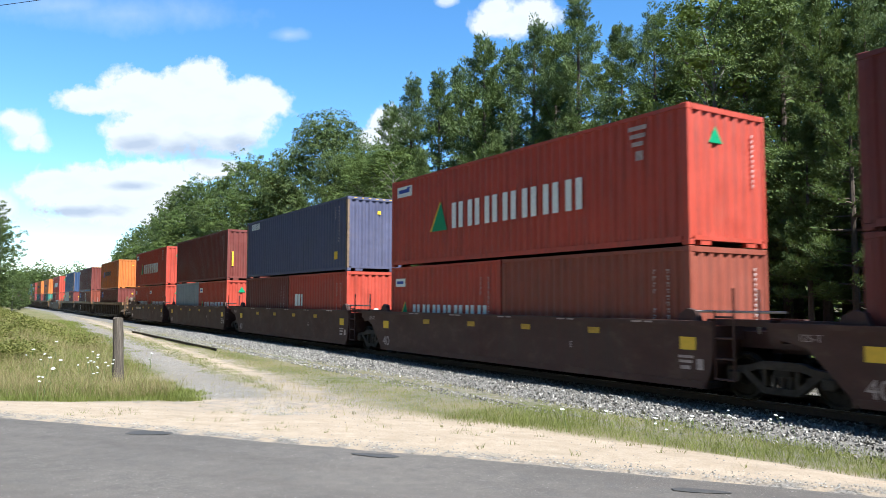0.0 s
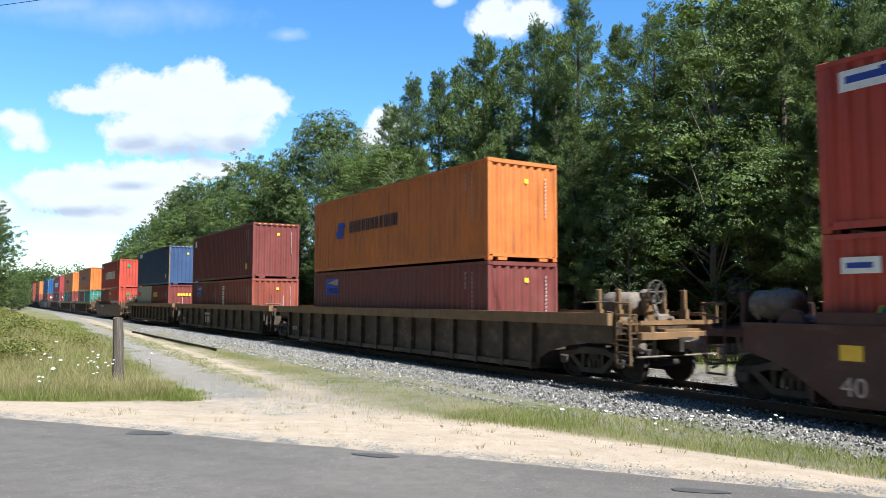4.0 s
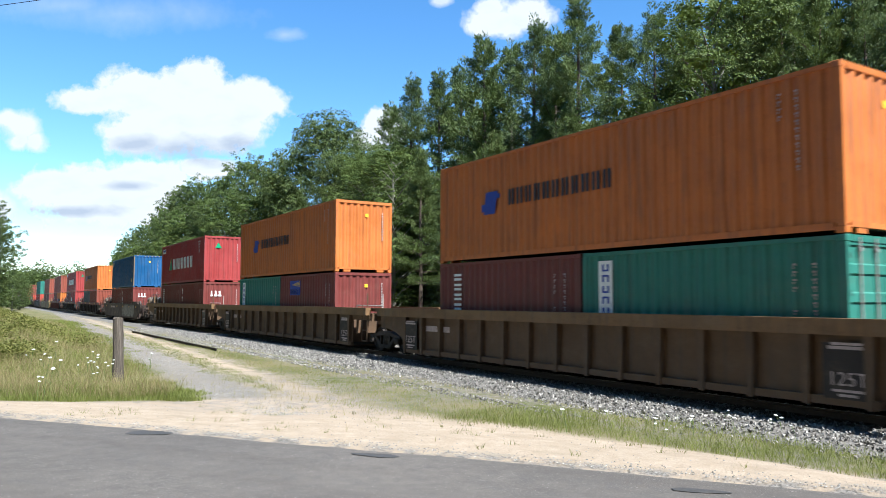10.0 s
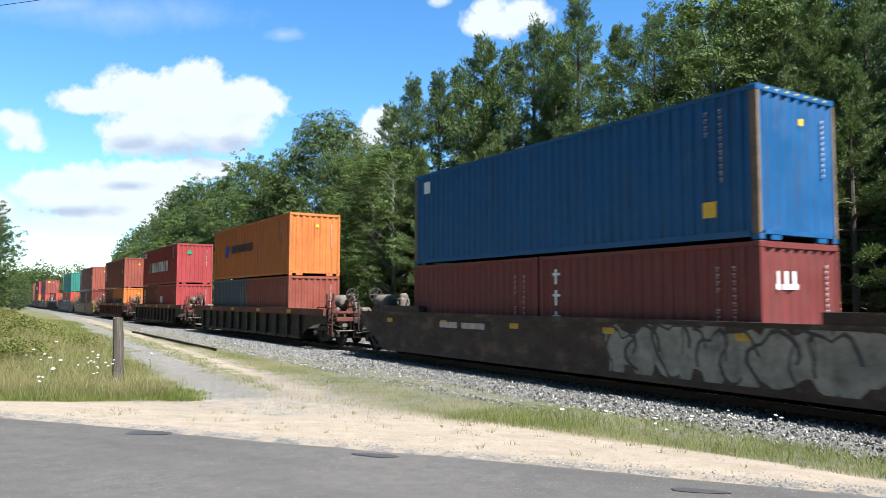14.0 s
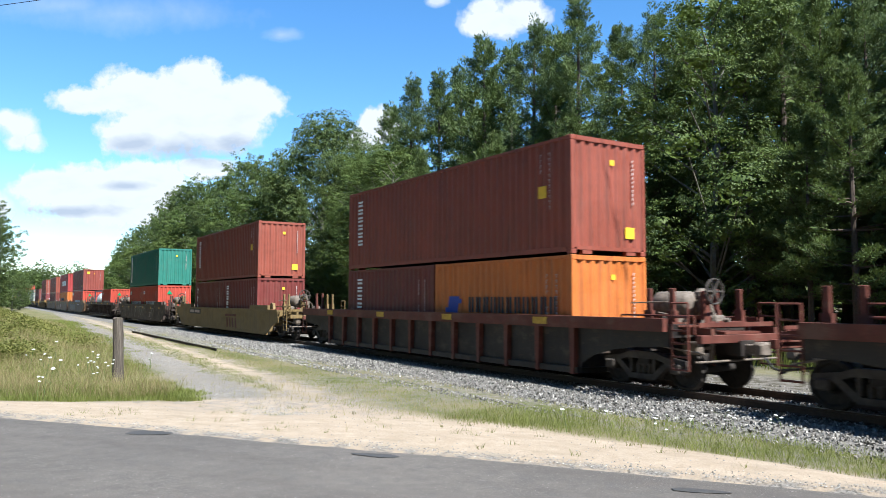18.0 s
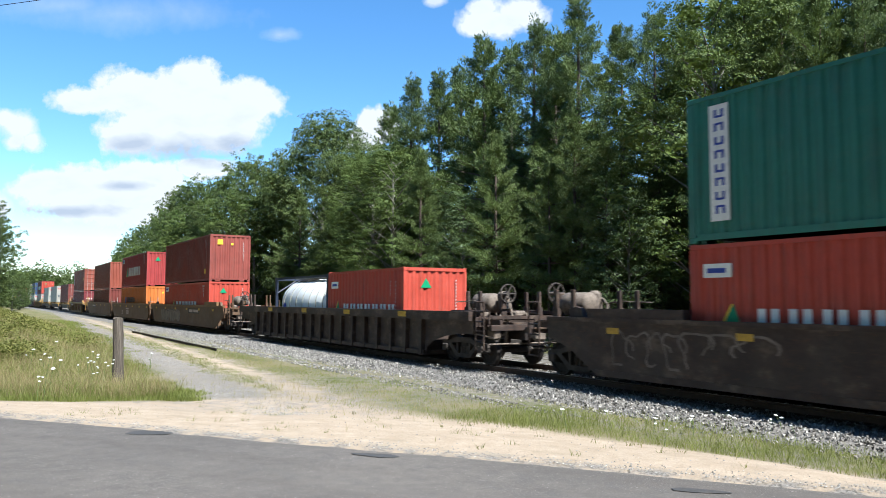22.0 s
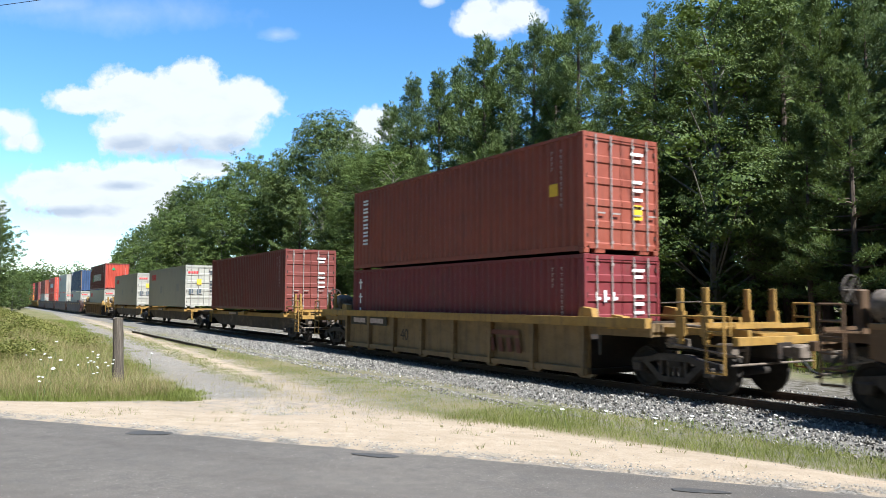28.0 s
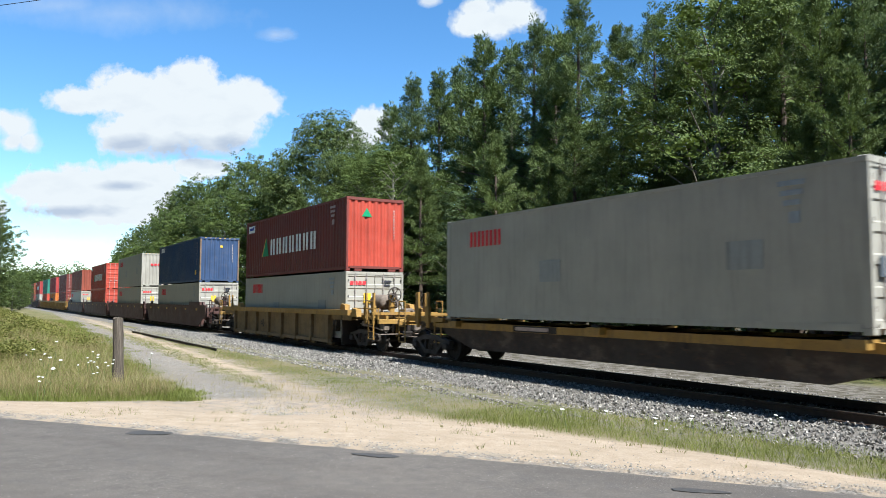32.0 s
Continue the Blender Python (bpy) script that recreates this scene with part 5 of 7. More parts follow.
def side_marks(ob, L, H, brand, face):
    """Brand marks as plain shapes in their colours. On the side that faces the camera the front is at +x."""
    y = face * (BOX_W / 2 - 0.002)
    r = -L / 2
    if brand == "tri":  # green triangle with seven white marks
        k = 1.0 if L > 8 else 0.8
        w = 5.75 if L > 8 else 4.15
        hgt = 0.74 if L > 8 else 0.66
        x0 = r + (3.7 if L > 8 else 1.45)
        z0 = H * 0.355 if L > 8 else H * 0.27
        if H < 2.7 and L > 8:
            z0 = H * 0.25
        part("lettering", bars(Shape(), x0, z0, w, hgt, 7, face).mesh("lettering", WHITE), ob, "white lettering")
        t = Shape().prism([(x0 - 1.15 * k, z0 - 0.02), (x0 - 0.28 * k, z0 - 0.02), (x0 - 0.62 * k, z0 + hgt * 1.12)], y - 0.004, y + 0.004)
        part("emblem", t.mesh("emblem", LOGO_GREEN), ob, "green triangle emblem")
        e = Shape().prism([(x0 - 1.24 * k, z0 - 0.02), (x0 - 1.15 * k, z0 - 0.02), (x0 - 0.62 * k, z0 + hgt * 1.12), (x0 - 0.68 * k, z0 + hgt * 1.12)], y - 0.0045, y + 0.0045)
        part("emblem_edge", e.mesh("emblem_edge", YELLOW), ob, "yellow edge of the emblem")
        if L > 8:
            p = Shape().box(r + 0.85, y, H * 0.86, 0.95, 0.008, 0.34)
            pl = part("name_panel", p.mesh("name_panel", WHITE), ob, "white panel with dark marks")
            part("panel_mark", Shape().box(r + 0.82, y, H * 0.865, 0.7, 0.013, 0.12).box(r + 1.12, y, H * 0.895, 0.22, 0.013, 0.05).mesh("panel_mark", LOGO_BLUE), pl)
        else:
            p = Shape().box(r + 0.62, y, H * 0.8, 0.62, 0.008, 0.26)
            pl = part("name_panel", p.mesh("name_panel", WHITE), ob, "white panel with dark marks")
            part("panel_mark", Shape().box(r + 0.6, y, H * 0.8, 0.42, 0.013, 0.09).mesh("panel_mark", LOGO_BLUE), pl)
    elif brand == "hap":  # blue emblem with dark lettering
        x0, z0 = r + (2.85 if L > 8 else 1.3), H * 0.5 if L > 8 else H * 0.46
        s = Shape().prism([(x0 - 0.6, z0 - 0.18), (x0 - 0.1, z0 - 0.18), (x0 + 0.02, z0 + 0.42), (x0 - 0.5, z0 + 0.42)], y - 0.004, y + 0.004)
        s.box(x0 - 0.55, y, z0 + 0.0, 0.3, 0.009, 0.2).box(x0 + 0.0, y, z0 + 0.28, 0.24, 0.009, 0.12)
        part("emblem", s.mesh("emblem", LOGO_BLUE), ob, "blue emblem")
        part("lettering", bars(Shape(), x0 + 0.5, z0 - 0.02, 3.8, 0.42, 11, face).mesh("lettering", LOGO_BLACK), ob, "dark lettering")
    elif brand == "vert":  # upright column of white marks near the rear end
        s = Shape()
        for i in range(6):
            z = H * 0.86 - i * 0.28
            if z > 0.25:
                s.box(r + 0.95, y, z, 0.36, 0.008, 0.07).box(r + 0.95, y, z - 0.12, 0.36, 0.009, 0.07)
        part("lettering", s.mesh("lettering", WHITE), ob, "white lettering down the side")
    elif brand == "tex":
        s = Shape()
        for i in range(3):
            z = H * 0.8 - i * 0.5
            s.box(r + 0.6, y, z, 0.08, 0.008, 0.36).box(r + 0.62, y, z + 0.06, 0.26, 0.009, 0.06)
        part("lettering", s.mesh("lettering", WHITE), ob, "white lettering down the side")
    elif brand == "strip":
        part("name_panel", Shape().box(r + 0.72, y, H * 0.53, 0.42, 0.008, H * 0.78).mesh("name_panel", WHITE), ob, "white upright name panel")
        s = Shape()
        for i in range(8):
            z = H * 0.86 - i * H * 0.092
            s.box(r + 0.65, y, z, 0.06, 0.014, 0.15).box(r + 0.8, y, z, 0.06, 0.014, 0.15).box(r + 0.72, y, z + (0.06 if i % 2 else -0.06), 0.18, 0.013, 0.04)
        part("lettering", s.mesh("lettering", LOGO_BLUE), ob, "blue lettering")
    elif brand == "white2":  # two thick white marks
        x0 = r + (0.75 if L < 8 else 1.2)
        s = Shape().box(x0 + 0.16, y, H * 0.58, 0.3, 0.008, 0.5).box(x0 + 0.5, y, H * 0.58, 0.2, 0.008, 0.5).box(x0 + 0.8, y, H * 0.58, 0.14, 0.008, 0.5)
        part("lettering", s.mesh("lettering", WHITE), ob, "white lettering")
    elif brand in ("redw", "redw20"):
        x0 = r + (1.2 if L > 8 else 0.55)
        s = bars(Shape(), x0, H * 0.71, 1.5 if L > 8 else 1.1, 0.42 if L > 8 else 0.3, 4, face, 0.85)
        part("lettering", s.mesh("lettering", LOGO_RED), ob, "red lettering")
        if L > 8:
            for q, hh in ((r + 4.6, 0.44), (r + 9.95, 0.48)):
                g = kept(("patch", face), lambda: Shape().box(0, y, 0, 0.76, 0.006, 0.52).mesh("faded_patch", BOX_MAT["patch"]))
                part("faded_patch", g, ob, "greyer repaired patch", (q, 0, H * hh))
    elif brand == "corner":
        part("lettering", bars(Shape(), r + 0.75, H * 0.84, 1.25, 0.3, 5, face, 0.85).mesh("lettering", WHITE), ob, "white lettering")
    elif brand == "yellow":
        part("lettering", bars(Shape(), r + 0.75, H * 0.66, 1.55, 0.34, 5, face, 0.85).mesh("lettering", YELLOW), ob, "yellow lettering")
    elif brand == "sign":
        part("name_panel", Shape().box(r + 1.82, y, H * 0.78, 1.2, 0.008, 0.62).mesh("name_panel", LOGO_BLUE), ob, "blue sign panel")
        s = Shape()
        for q in range(4):
            s.prism([(r + 1.42, H * 0.83), (r + 2.38, H * 0.8 + 0.065 * q), (r + 2.38, H * 0.8 + 0.065 * q + 0.035)], y - 0.007, y + 0.007)
        part("panel_rays", s.mesh("panel_rays", YELLOW), ob, "yellow rays on the sign")
        part("panel_mark", bars(Shape(), r + 1.3, H * 0.78 - 0.25, 1.0, 0.2, 6, face).mesh("panel_mark", WHITE), ob, "white lettering bars")
    elif brand == "plate":
        part("name_panel", Shape().box(r + 0.75, y, H * 0.84, 0.36, 0.008, 0.36).mesh("name_panel", WHITE), ob, "small white plate")
    # code marks at the front end
    f = L / 2
    mat = FADED
    if L > 8:
        if brand in ("tri", "redw"):
            s = Shape().box(f - 1.3, y, H * 0.9, 0.5, 0.008, 0.09).box(f - 1.3, y, H * 0.84, 0.42, 0.008, 0.09).box(f - 1.3, y, H * 0.78, 0.32, 0.008, 0.09).box(f - 1.25, y, H * 0.69, 0.2, 0.008, 0.2)
            if brand == "redw":
                mat = BOX_MAT["grey"]
        else:
            s = Shape()
            for i in range(11):
                s.box(f - 0.78, y, H * 0.88 - i * 0.13, 0.06, 0.008, 0.035).box(f - 0.77, y, H * 0.88 - i * 0.13 - 0.05, 0.025, 0.008, 0.04)
            for i in range(4):
                s.box(f - 1.1, y, H * 0.88 - i * 0.13, 0.055, 0.008, 0.035).box(f - 1.12, y, H * 0.88 - i * 0.13 - 0.05, 0.025, 0.008, 0.04)
    else:
        s = Shape()
        for i in range(10):
            s.box(f - 0.55, y, H * 0.82 - i * 0.13, 0.06, 0.008, 0.035).box(f - 0.54, y, H * 0.82 - i * 0.13 - 0.05, 0.025, 0.008, 0.04)
            if i not in (4, 5):
                s.box(f - 0.9, y, H * 0.82 - i * 0.13, 0.055, 0.008, 0.035).box(f - 0.92, y, H * 0.82 - i * 0.13 - 0.05, 0.025, 0.008, 0.04)
    tagged(part("code_mark", s.mesh("code_mark", mat), ob, "small faded code marks"), kind="stuff")
    if brand in ("ydec", "vert", "corner", "plate") and L > 8:
        part("warning_label", Shape().box(f - 1.05, y, H * (0.22 if brand != "vert" else 0.55), 0.3, 0.008, 0.3).mesh("warning_label", YELLOW), ob, "yellow warning label")


def end_marks(ob, L, H, brand, kind):
    x = L / 2 - 0.002
    rows = Shape()
    if kind == "door":
        for i, (w, z) in enumerate(((0.5, 0.86), (0.34, 0.8), (0.42, 0.62), (0.42, 0.55), (0.42, 0.47), (0.42, 0.4))):
            rows.box(x + 0.012, 0.5, H * z, 0.008, w * 0.8, 0.075)
        tagged(part("code_mark", rows.mesh("code_mark", WHITE if brand not in ("redw", "redw20", "strip") else LOGO_BLACK), ob, "small code marks on the door"), kind="stuff")
        if brand in ("redw", "redw20"):
            s = Shape()
            for i in range(4):
                s.box(x + 0.012, -0.98 + i * 0.17, H * 0.83, 0.008, 0.13, 0.15)
            part("lettering", s.mesh("lettering", LOGO_RED), ob, "red lettering")
            part("label_plate", Shape().box(x + 0.012, -0.33, H * 0.61, 0.008, 0.3, 0.36).mesh("label_plate", YELLOW), ob, "yellow label")
            for q in (-0.85, -0.32):
                part("vent_plate", kept("vent_plate", lambda: Shape().box(0, 0, 0, 0.008, 0.28, 0.33).mesh("vent_plate", BOX_MAT["steel"])), ob, "dark vent plate", (x + 0.012, q, H * 0.38))
        if brand == "vert":
            part("label_plate", Shape().box(x + 0.012, 0.5, H * 0.36, 0.008, 0.3, 0.36).mesh("label_plate", YELLOW), ob, "yellow label")
        if brand == "tex":
            s = Shape()
            for i, w in enumerate((0.16, 0.22, 0.26)):
                s.box(x + 0.012, -0.85 + i * 0.26, H * 0.62, 0.008, w * 0.3, 0.28 if i == 1 else 0.2).box(x + 0.012, -0.78 + i * 0.26, H * 0.6, 0.008, w * 0.45, 0.07)
            part("lettering", s.mesh("lettering", WHITE), ob, "white lettering on the door")
        return
    x += 0.0
    codes = Shape()
    for i in range(11):
        codes.box(x, 0.8, H * 0.84 - i * 0.105, 0.01, 0.045, 0.03).box(x, 0.785, H * 0.84 - i * 0.105 - 0.035, 0.01, 0.02, 0.03)
    tagged(part("code_mark", codes.mesh("code_mark", CODE), ob, "column of pale code marks"), kind="stuff")
    if L > 8 and brand in ("redw", "corner", "plate"):
        hz = Shape()
        for i in range(7):
            hz.box(x + 0.0, -0.9 + i * 0.3, H - 0.05, 0.01, 0.1, 0.025)
        tagged(part("hazard_stripe", hz.mesh("hazard_stripe", YELLOW), ob, "yellow hazard stripes"), kind="stuff")
    if brand == "tri":
        s = Shape()
        s.add([(x + 0.006, -0.58, H * 0.74), (x + 0.006, -0.16, H * 0.74), (x + 0.006, -0.38, H * 0.86),
               (x - 0.01, -0.58, H * 0.74), (x - 0.01, -0.16, H * 0.74), (x - 0.01, -0.38, H * 0.86)],
              [(0, 1, 2), (5, 4, 3), (0, 3, 4, 1), (1, 4, 5, 2), (2, 5, 3, 0)])
        part("emblem", s.mesh("emblem", LOGO_GREEN), ob, "green triangle emblem")
    elif brand == "tex":
        s = Shape()
        for i, w in enumerate((0.13, 0.2, 0.22)):
            s.box(x, -0.72 + i * 0.24, H * 0.68, 0.01, w, 0.1).box(x, -0.72 + i * 0.24, H * 0.74, 0.009, w * 0.45, 0.26)
        part("lettering", s.mesh("lettering", WHITE), ob, "white lettering on the end")
    elif brand == "yellow":
        s = Shape()
        for i in range(5):
            s.box(x, -0.5 + i * 0.2, H * 0.72, 0.01, 0.15, 0.18)
        part("lettering", s.mesh("lettering", YELLOW), ob, "yellow lettering on the end")
    elif brand == "redw":
        s = Shape()
        for i in range(4):
            s.box(x, -0.4 + i * 0.28, H * 0.66, 0.01, 0.22, 0.16)
        part("lettering", s.mesh("lettering", LOGO_RED), ob, "red lettering on the end")
    elif brand == "white2":
        part("emblem", Shape().lathe((x - 0.004, 0.0, H * 0.4), (1, 0, 0), [(0, 0.15), (0.009, 0.15)], 12).box(x, -0.12, H * 0.37, 0.01, 0.2, 0.12).mesh("emblem", WHITE), ob, "white emblem")
        part("warning_label", Shape().box(x, 0.02, H * 0.27, 0.01, 0.24, 0.14).mesh("warning_label", YELLOW), ob, "orange-yellow label")
    elif brand:
        part("warning_label", Shape().box(x, 0.1, H * 0.8, 0.01, 0.14, 0.13).mesh("warning_label", YELLOW), ob, "small yellow label")
    if brand == "vert":
        part("label_plate", Shape().box(x, 0.68, H * 0.2, 0.01, 0.3, 0.28).mesh("label_plate", YELLOW), ob, "yellow label")
    if brand == "ydec":
        part("label_plate", Shape().box(x, -0.62, H * 0.84, 0.01, 0.32, 0.3).mesh("label_plate", YELLOW), ob, "yellow label")
    if brand == "stripe":
        part("stripes", Shape().box(x, -0.92, H * 0.42, 0.01, 0.09, 0.8).box(x, 0.98, H * 0.42, 0.01, 0.09, 0.8).mesh("stripes", YELLOW), ob, "yellow upright stripes")


def container(L, H, paint, brand="", kind="front", end_tone=None):
    """A freight container with its origin in the middle of its underside, front end towards +x."""
    m = BOX_MAT[paint]
    # the front end takes its own tone where one is given
    me = BOX_MAT[end_tone or paint]
    ob = new("container")
    w = BOX_W
    key = (L, H, paint)

    def frame_shape():
        s = Shape()
        for x in (-1, 1):
            s.box(x * (L / 2 - 0.06), 0, H - 0.06, 0.12, w - 0.32, 0.11)
            s.box(x * (L / 2 - 0.06), 0, 0.15, 0.12, w - 0.32, 0.09)
            for y in (-0.72, 0.72):
                s.box(x * (L / 2 - 0.07), y, 0.06, 0.12, 0.3, 0.1)
        for y in (-1, 1):
            s.box(0, y * (w / 2 - 0.03), H - 0.05, L - 0.36, 0.06, 0.075)
            s.box(0, y * (w / 2 - 0.03), 0.115, L - 0.36, 0.06, 0.12)
        return s.mesh("frame", m)

    part("frame", kept(("frame", key), frame_shape), ob)
    pm = POST_RUST if paint in ("slate", "navy", "blue") else m
    post = kept(("post", H, pm.name), lambda: Shape().box(0, 0, H / 2, 0.15, 0.08, H - 0.236).mesh("corner_post", pm))
    for x in (-1, 1):
        for y in (-1, 1):
            part("corner_post", post, ob, "rusty tan corner post" if pm is POST_RUST else "", (x * (L / 2 - 0.075), y * (w / 2 - 0.04), 0))
    cast = kept(("cast", paint), lambda: Shape().box(0, 0, 0, 0.178, 0.162, 0.118, 0.012).mesh("corner_casting", m))
    for x in (-1, 1):
        for y in (-1, 1):
            for z in (0.059, H - 0.059):
                part("corner_casting", cast, ob, "", (x * (L / 2 - 0.089), y * (w / 2 - 0.081), z))
    side_m = kept(("side", key), lambda: corrugated(L - 0.3, H - 0.25, 0.279, 0.036, True).mesh("side_panel", m))
    flat = paint == "white"
    if flat:
        side_m = kept(("flat", key), lambda: Shape().box(0, 0.012, (H - 0.25) / 2, L - 0.3, 0.02, H - 0.25).mesh("side_panel", m))
    a = part("side_panel", side_m, ob, "", (0, -w / 2 + 0.012, 0.165))
    b = part("side_panel", side_m, ob, "", (0, w / 2 - 0.012, 0.165))
    b.rotation_euler.z = math.pi
    roof = kept(("roof", key), lambda: Shape().box(0, 0, 0, L - 0.24, w - 0.12, 0.03).mesh("roof_panel", m))
    part("roof_panel", roof, ob, "", (0, 0, H - 0.035))
    floor_m = kept(("floor", L), lambda: Shape().box(0, 0, 0, L - 0.24, w - 0.12, 0.06).mesh("floor_panel", DARK_STEEL))
    part("floor_panel", floor_m, ob, "dark underside", (0, 0, 0.13))
    end_m = kept(("end", H, end_tone or paint), lambda: corrugated(w - 0.16, H - 0.25, 0.285, 0.045, False).mesh("end_panel", me))
    for sgn, k in ((1, kind), (-1, "door" if kind == "front" else "front")):
        if k == "front":
            e = part("end_panel", end_m, ob, "", (sgn * (L / 2 - 0.015), 0, 0.16))
            if sgn < 0:
                e.rotation_euler.z = math.pi
        else:
            if sgn < 0:
                d = kept(("rear", H, paint), lambda: Shape().box(0, 0, (H - 0.26) / 2, 0.05, w - 0.16, H - 0.26).mesh("door_pair", m))
                part("door_pair", d, ob, "", (-(L / 2 - 0.04), 0, 0.16))
                continue
            for y in (-1, 1):
                leaf = kept(("leaf", H, paint), lambda: door_leaf(H).mesh("door", me))
                d = part("door", leaf, ob, "", (L / 2 - 0.05, y * 0.575, 0.16))
                for q in (-0.22, 0.26):
                    bar = kept(("bar", H), lambda: Shape().tube((0, 0, -0.05), (0, 0, H - 0.2), 0.019, 8).box(0.0, 0.0, 0.55, 0.05, 0.05, 0.12)
                               .box(0.0, 0, 0.1, 0.05, 0.07, 0.07).box(0.0, 0, H - 0.4, 0.05, 0.07, 0.07).box(0.02, 0.12, 0.78, 0.02, 0.26, 0.035).mesh("lock_bar", ZINC))
                    part("lock_bar", bar, d, "galvanised locking bar", (0.055, y * q, 0))
                hinge = kept("hinge", lambda: Shape().box(0, 0, 0, 0.03, 0.06, 0.1).mesh("hinge", DARK_STEEL))
                for q in range(4):
                    part("hinge", hinge, d, "", (0.03, y * 0.555, 0.25 + q * (H - 0.75) / 3))
    side_marks(ob, L, H, brand, -1)
    end_marks(ob, L, H, brand, kind)
    size = "forty-foot" if L > 8 else "twenty-foot"
    what = {"tri": "with green emblem and white lettering", "hap": "with blue emblem and dark lettering", "vert": "with white upright lettering",
            "redw": "with small red lettering", "redw20": "with small red lettering", "strip": "with white upright name panel", "yellow": "with yellow lettering",
            "tex": "with white upright lettering", "sign": "with small white sign", "white2": "with thick white lettering"}.get(brand, "with small faded markings")
    tagged(ob, "%s %s corrugated container %s" % (BOX_WORD[paint], size, what), "container", "containers on the train")
    return ob


def door_leaf(H):
    """One pressed door leaf: five recessed fields between raised bands."""
    h, w, n = H - 0.26, 1.13, 5
    out = [(-0.015, 0.0), (0.034, 0.0)]
    for i in range(n):
        lo, hi = h * i / n + 0.07, h * (i + 1) / n - 0.07
        out += [(0.034, lo), (0.006, lo + 0.03), (0.006, hi - 0.03), (0.034, hi)]
    out += [(0.034, h), (-0.015, h)]
    return Shape().prism(out, -w / 2, w / 2)


def tank_container():
    L, H, w = 6.06, 2.5, BOX_W
    ob = new("tank_container")
    fm = painted_steel("tank_frame", (0.018, 0.024, 0.045), 0.3, 0.3, 0.5)
    s = Shape()
    for x in (-1, 1):
        for y in (-1, 1):
            s.box(x * (L / 2 - 0.06), y * (w / 2 - 0.06), H / 2, 0.12, 0.12, H)
        for z in (0.07, H - 0.07):
            s.box(x * (L / 2 - 0.06), 0, z, 0.12, w - 0.24, 0.12)
        for y in (-1, 1):
            s.tube((x * (L / 2 - 0.1), y * (w / 2 - 0.1), 0.75), (x * (L / 2 - 0.1), y * 0.2, 0.15), 0.04)
            s.tube((x * (L / 2 - 0.1), y * (w / 2 - 0.1), H - 0.7), (x * (L / 2 - 0.1), y * 0.25, H - 0.15), 0.04)
    for y in (-1, 1):
        s.box(0, y * (w / 2 - 0.05), 0.08, L - 0.24, 0.1, 0.12).box(0, y * (w / 2 - 0.05), H - 0.06, L - 0.24, 0.08, 0.09)
    part("frame", s.mesh("frame", fm), ob, "dark blue steel frame")
    shell = painted_steel("tank_white", (0.78, 0.8, 0.8), 0.05, 0.15, 0.35)
    t = Shape().lathe((-2.85, 0, 1.28), (1, 0, 0), [(0.0, 0.25), (0.06, 0.65), (0.18, 0.95), (0.4, 1.09), (5.3, 1.09), (5.52, 0.95), (5.64, 0.65), (5.7, 0.25)], 28)
    vessel = part("vessel", t.mesh("vessel", shell, True), ob, "white cylindrical tank")
    for i in range(7):
        x = -2.2 + i * 0.74
        band = kept("tank_band", lambda: Shape().lathe((0, 0, 1.28), (1, 0, 0), [(-0.03, 1.08), (-0.03, 1.102), (0.03, 1.102), (0.03, 1.08)], 28).mesh("band", BOX_MAT["white"], True))
        part("band", band, vessel, "grey clamping band", (x, 0, 0))
    part("walkway", Shape().box(0, -0.25, 2.44, 4.6, 0.5, 0.05).box(0, -0.25, 2.40, 4.6, 0.06, 0.05).mesh("walkway", STEEL), ob, "metal walkway")
    for x in (-1.1, 1.3):
        part("top_box", kept("tank_box", lambda: Shape().box(0, 0.1, 2.42, 0.85, 0.7, 0.2, 0.03).mesh("top_box", shell)), ob, "white fitting box on the tank", (x, 0, 0))
    part("manhole", Shape().lathe((0.4, 0.3, 2.3), (0, 0, 1), [(0, 0.3), (0.12, 0.3), (0.15, 0.26), (0.18, 0.05)], 16).mesh("manhole", STEEL), ob, "round manhole cover")
    part("lettering", Shape().box(-0.3, -1.095, 1.05, 2.5, 0.02, 0.26).mesh("lettering", BOX_MAT["grey"]), ob, "grey lettering on the tank")
    part("emblem", Shape().lathe((-2.1, -1.06, 1.15), (0, 1, 0), [(-0.035, 0.1), (-0.03, 0.22), (0.03, 0.22)], 16).mesh("emblem", LOGO_BLUE), ob, "round blue emblem")
    tagged(ob, "white tank container in a dark blue frame", "tank container", "containers on the train")
    return ob


# ---- rail cars ----
def wheelset_shape():
    s = Shape()
    s.tube((0, -0.72, 0), (0, 0.72, 0), 0.085, 12)
    for y in (-1, 1):
        c = (0, y * 0.69, 0)
        s.lathe(c, (0, y, 0), [(0.0, 0.44), (0.035, 0.455), (0.04, 0.42), (0.13, 0.415), (0.13, 0.36), (0.09, 0.33), (0.085, 0.17), (0.15, 0.12), (0.3, 0.085)], 18)
        for q in range(3):
            a = q * 2.0944
            s.box(math.cos(a) * 0.055, y * 0.995, math.sin(a) * 0.055, 0.03, 0.02, 0.03)
    return s


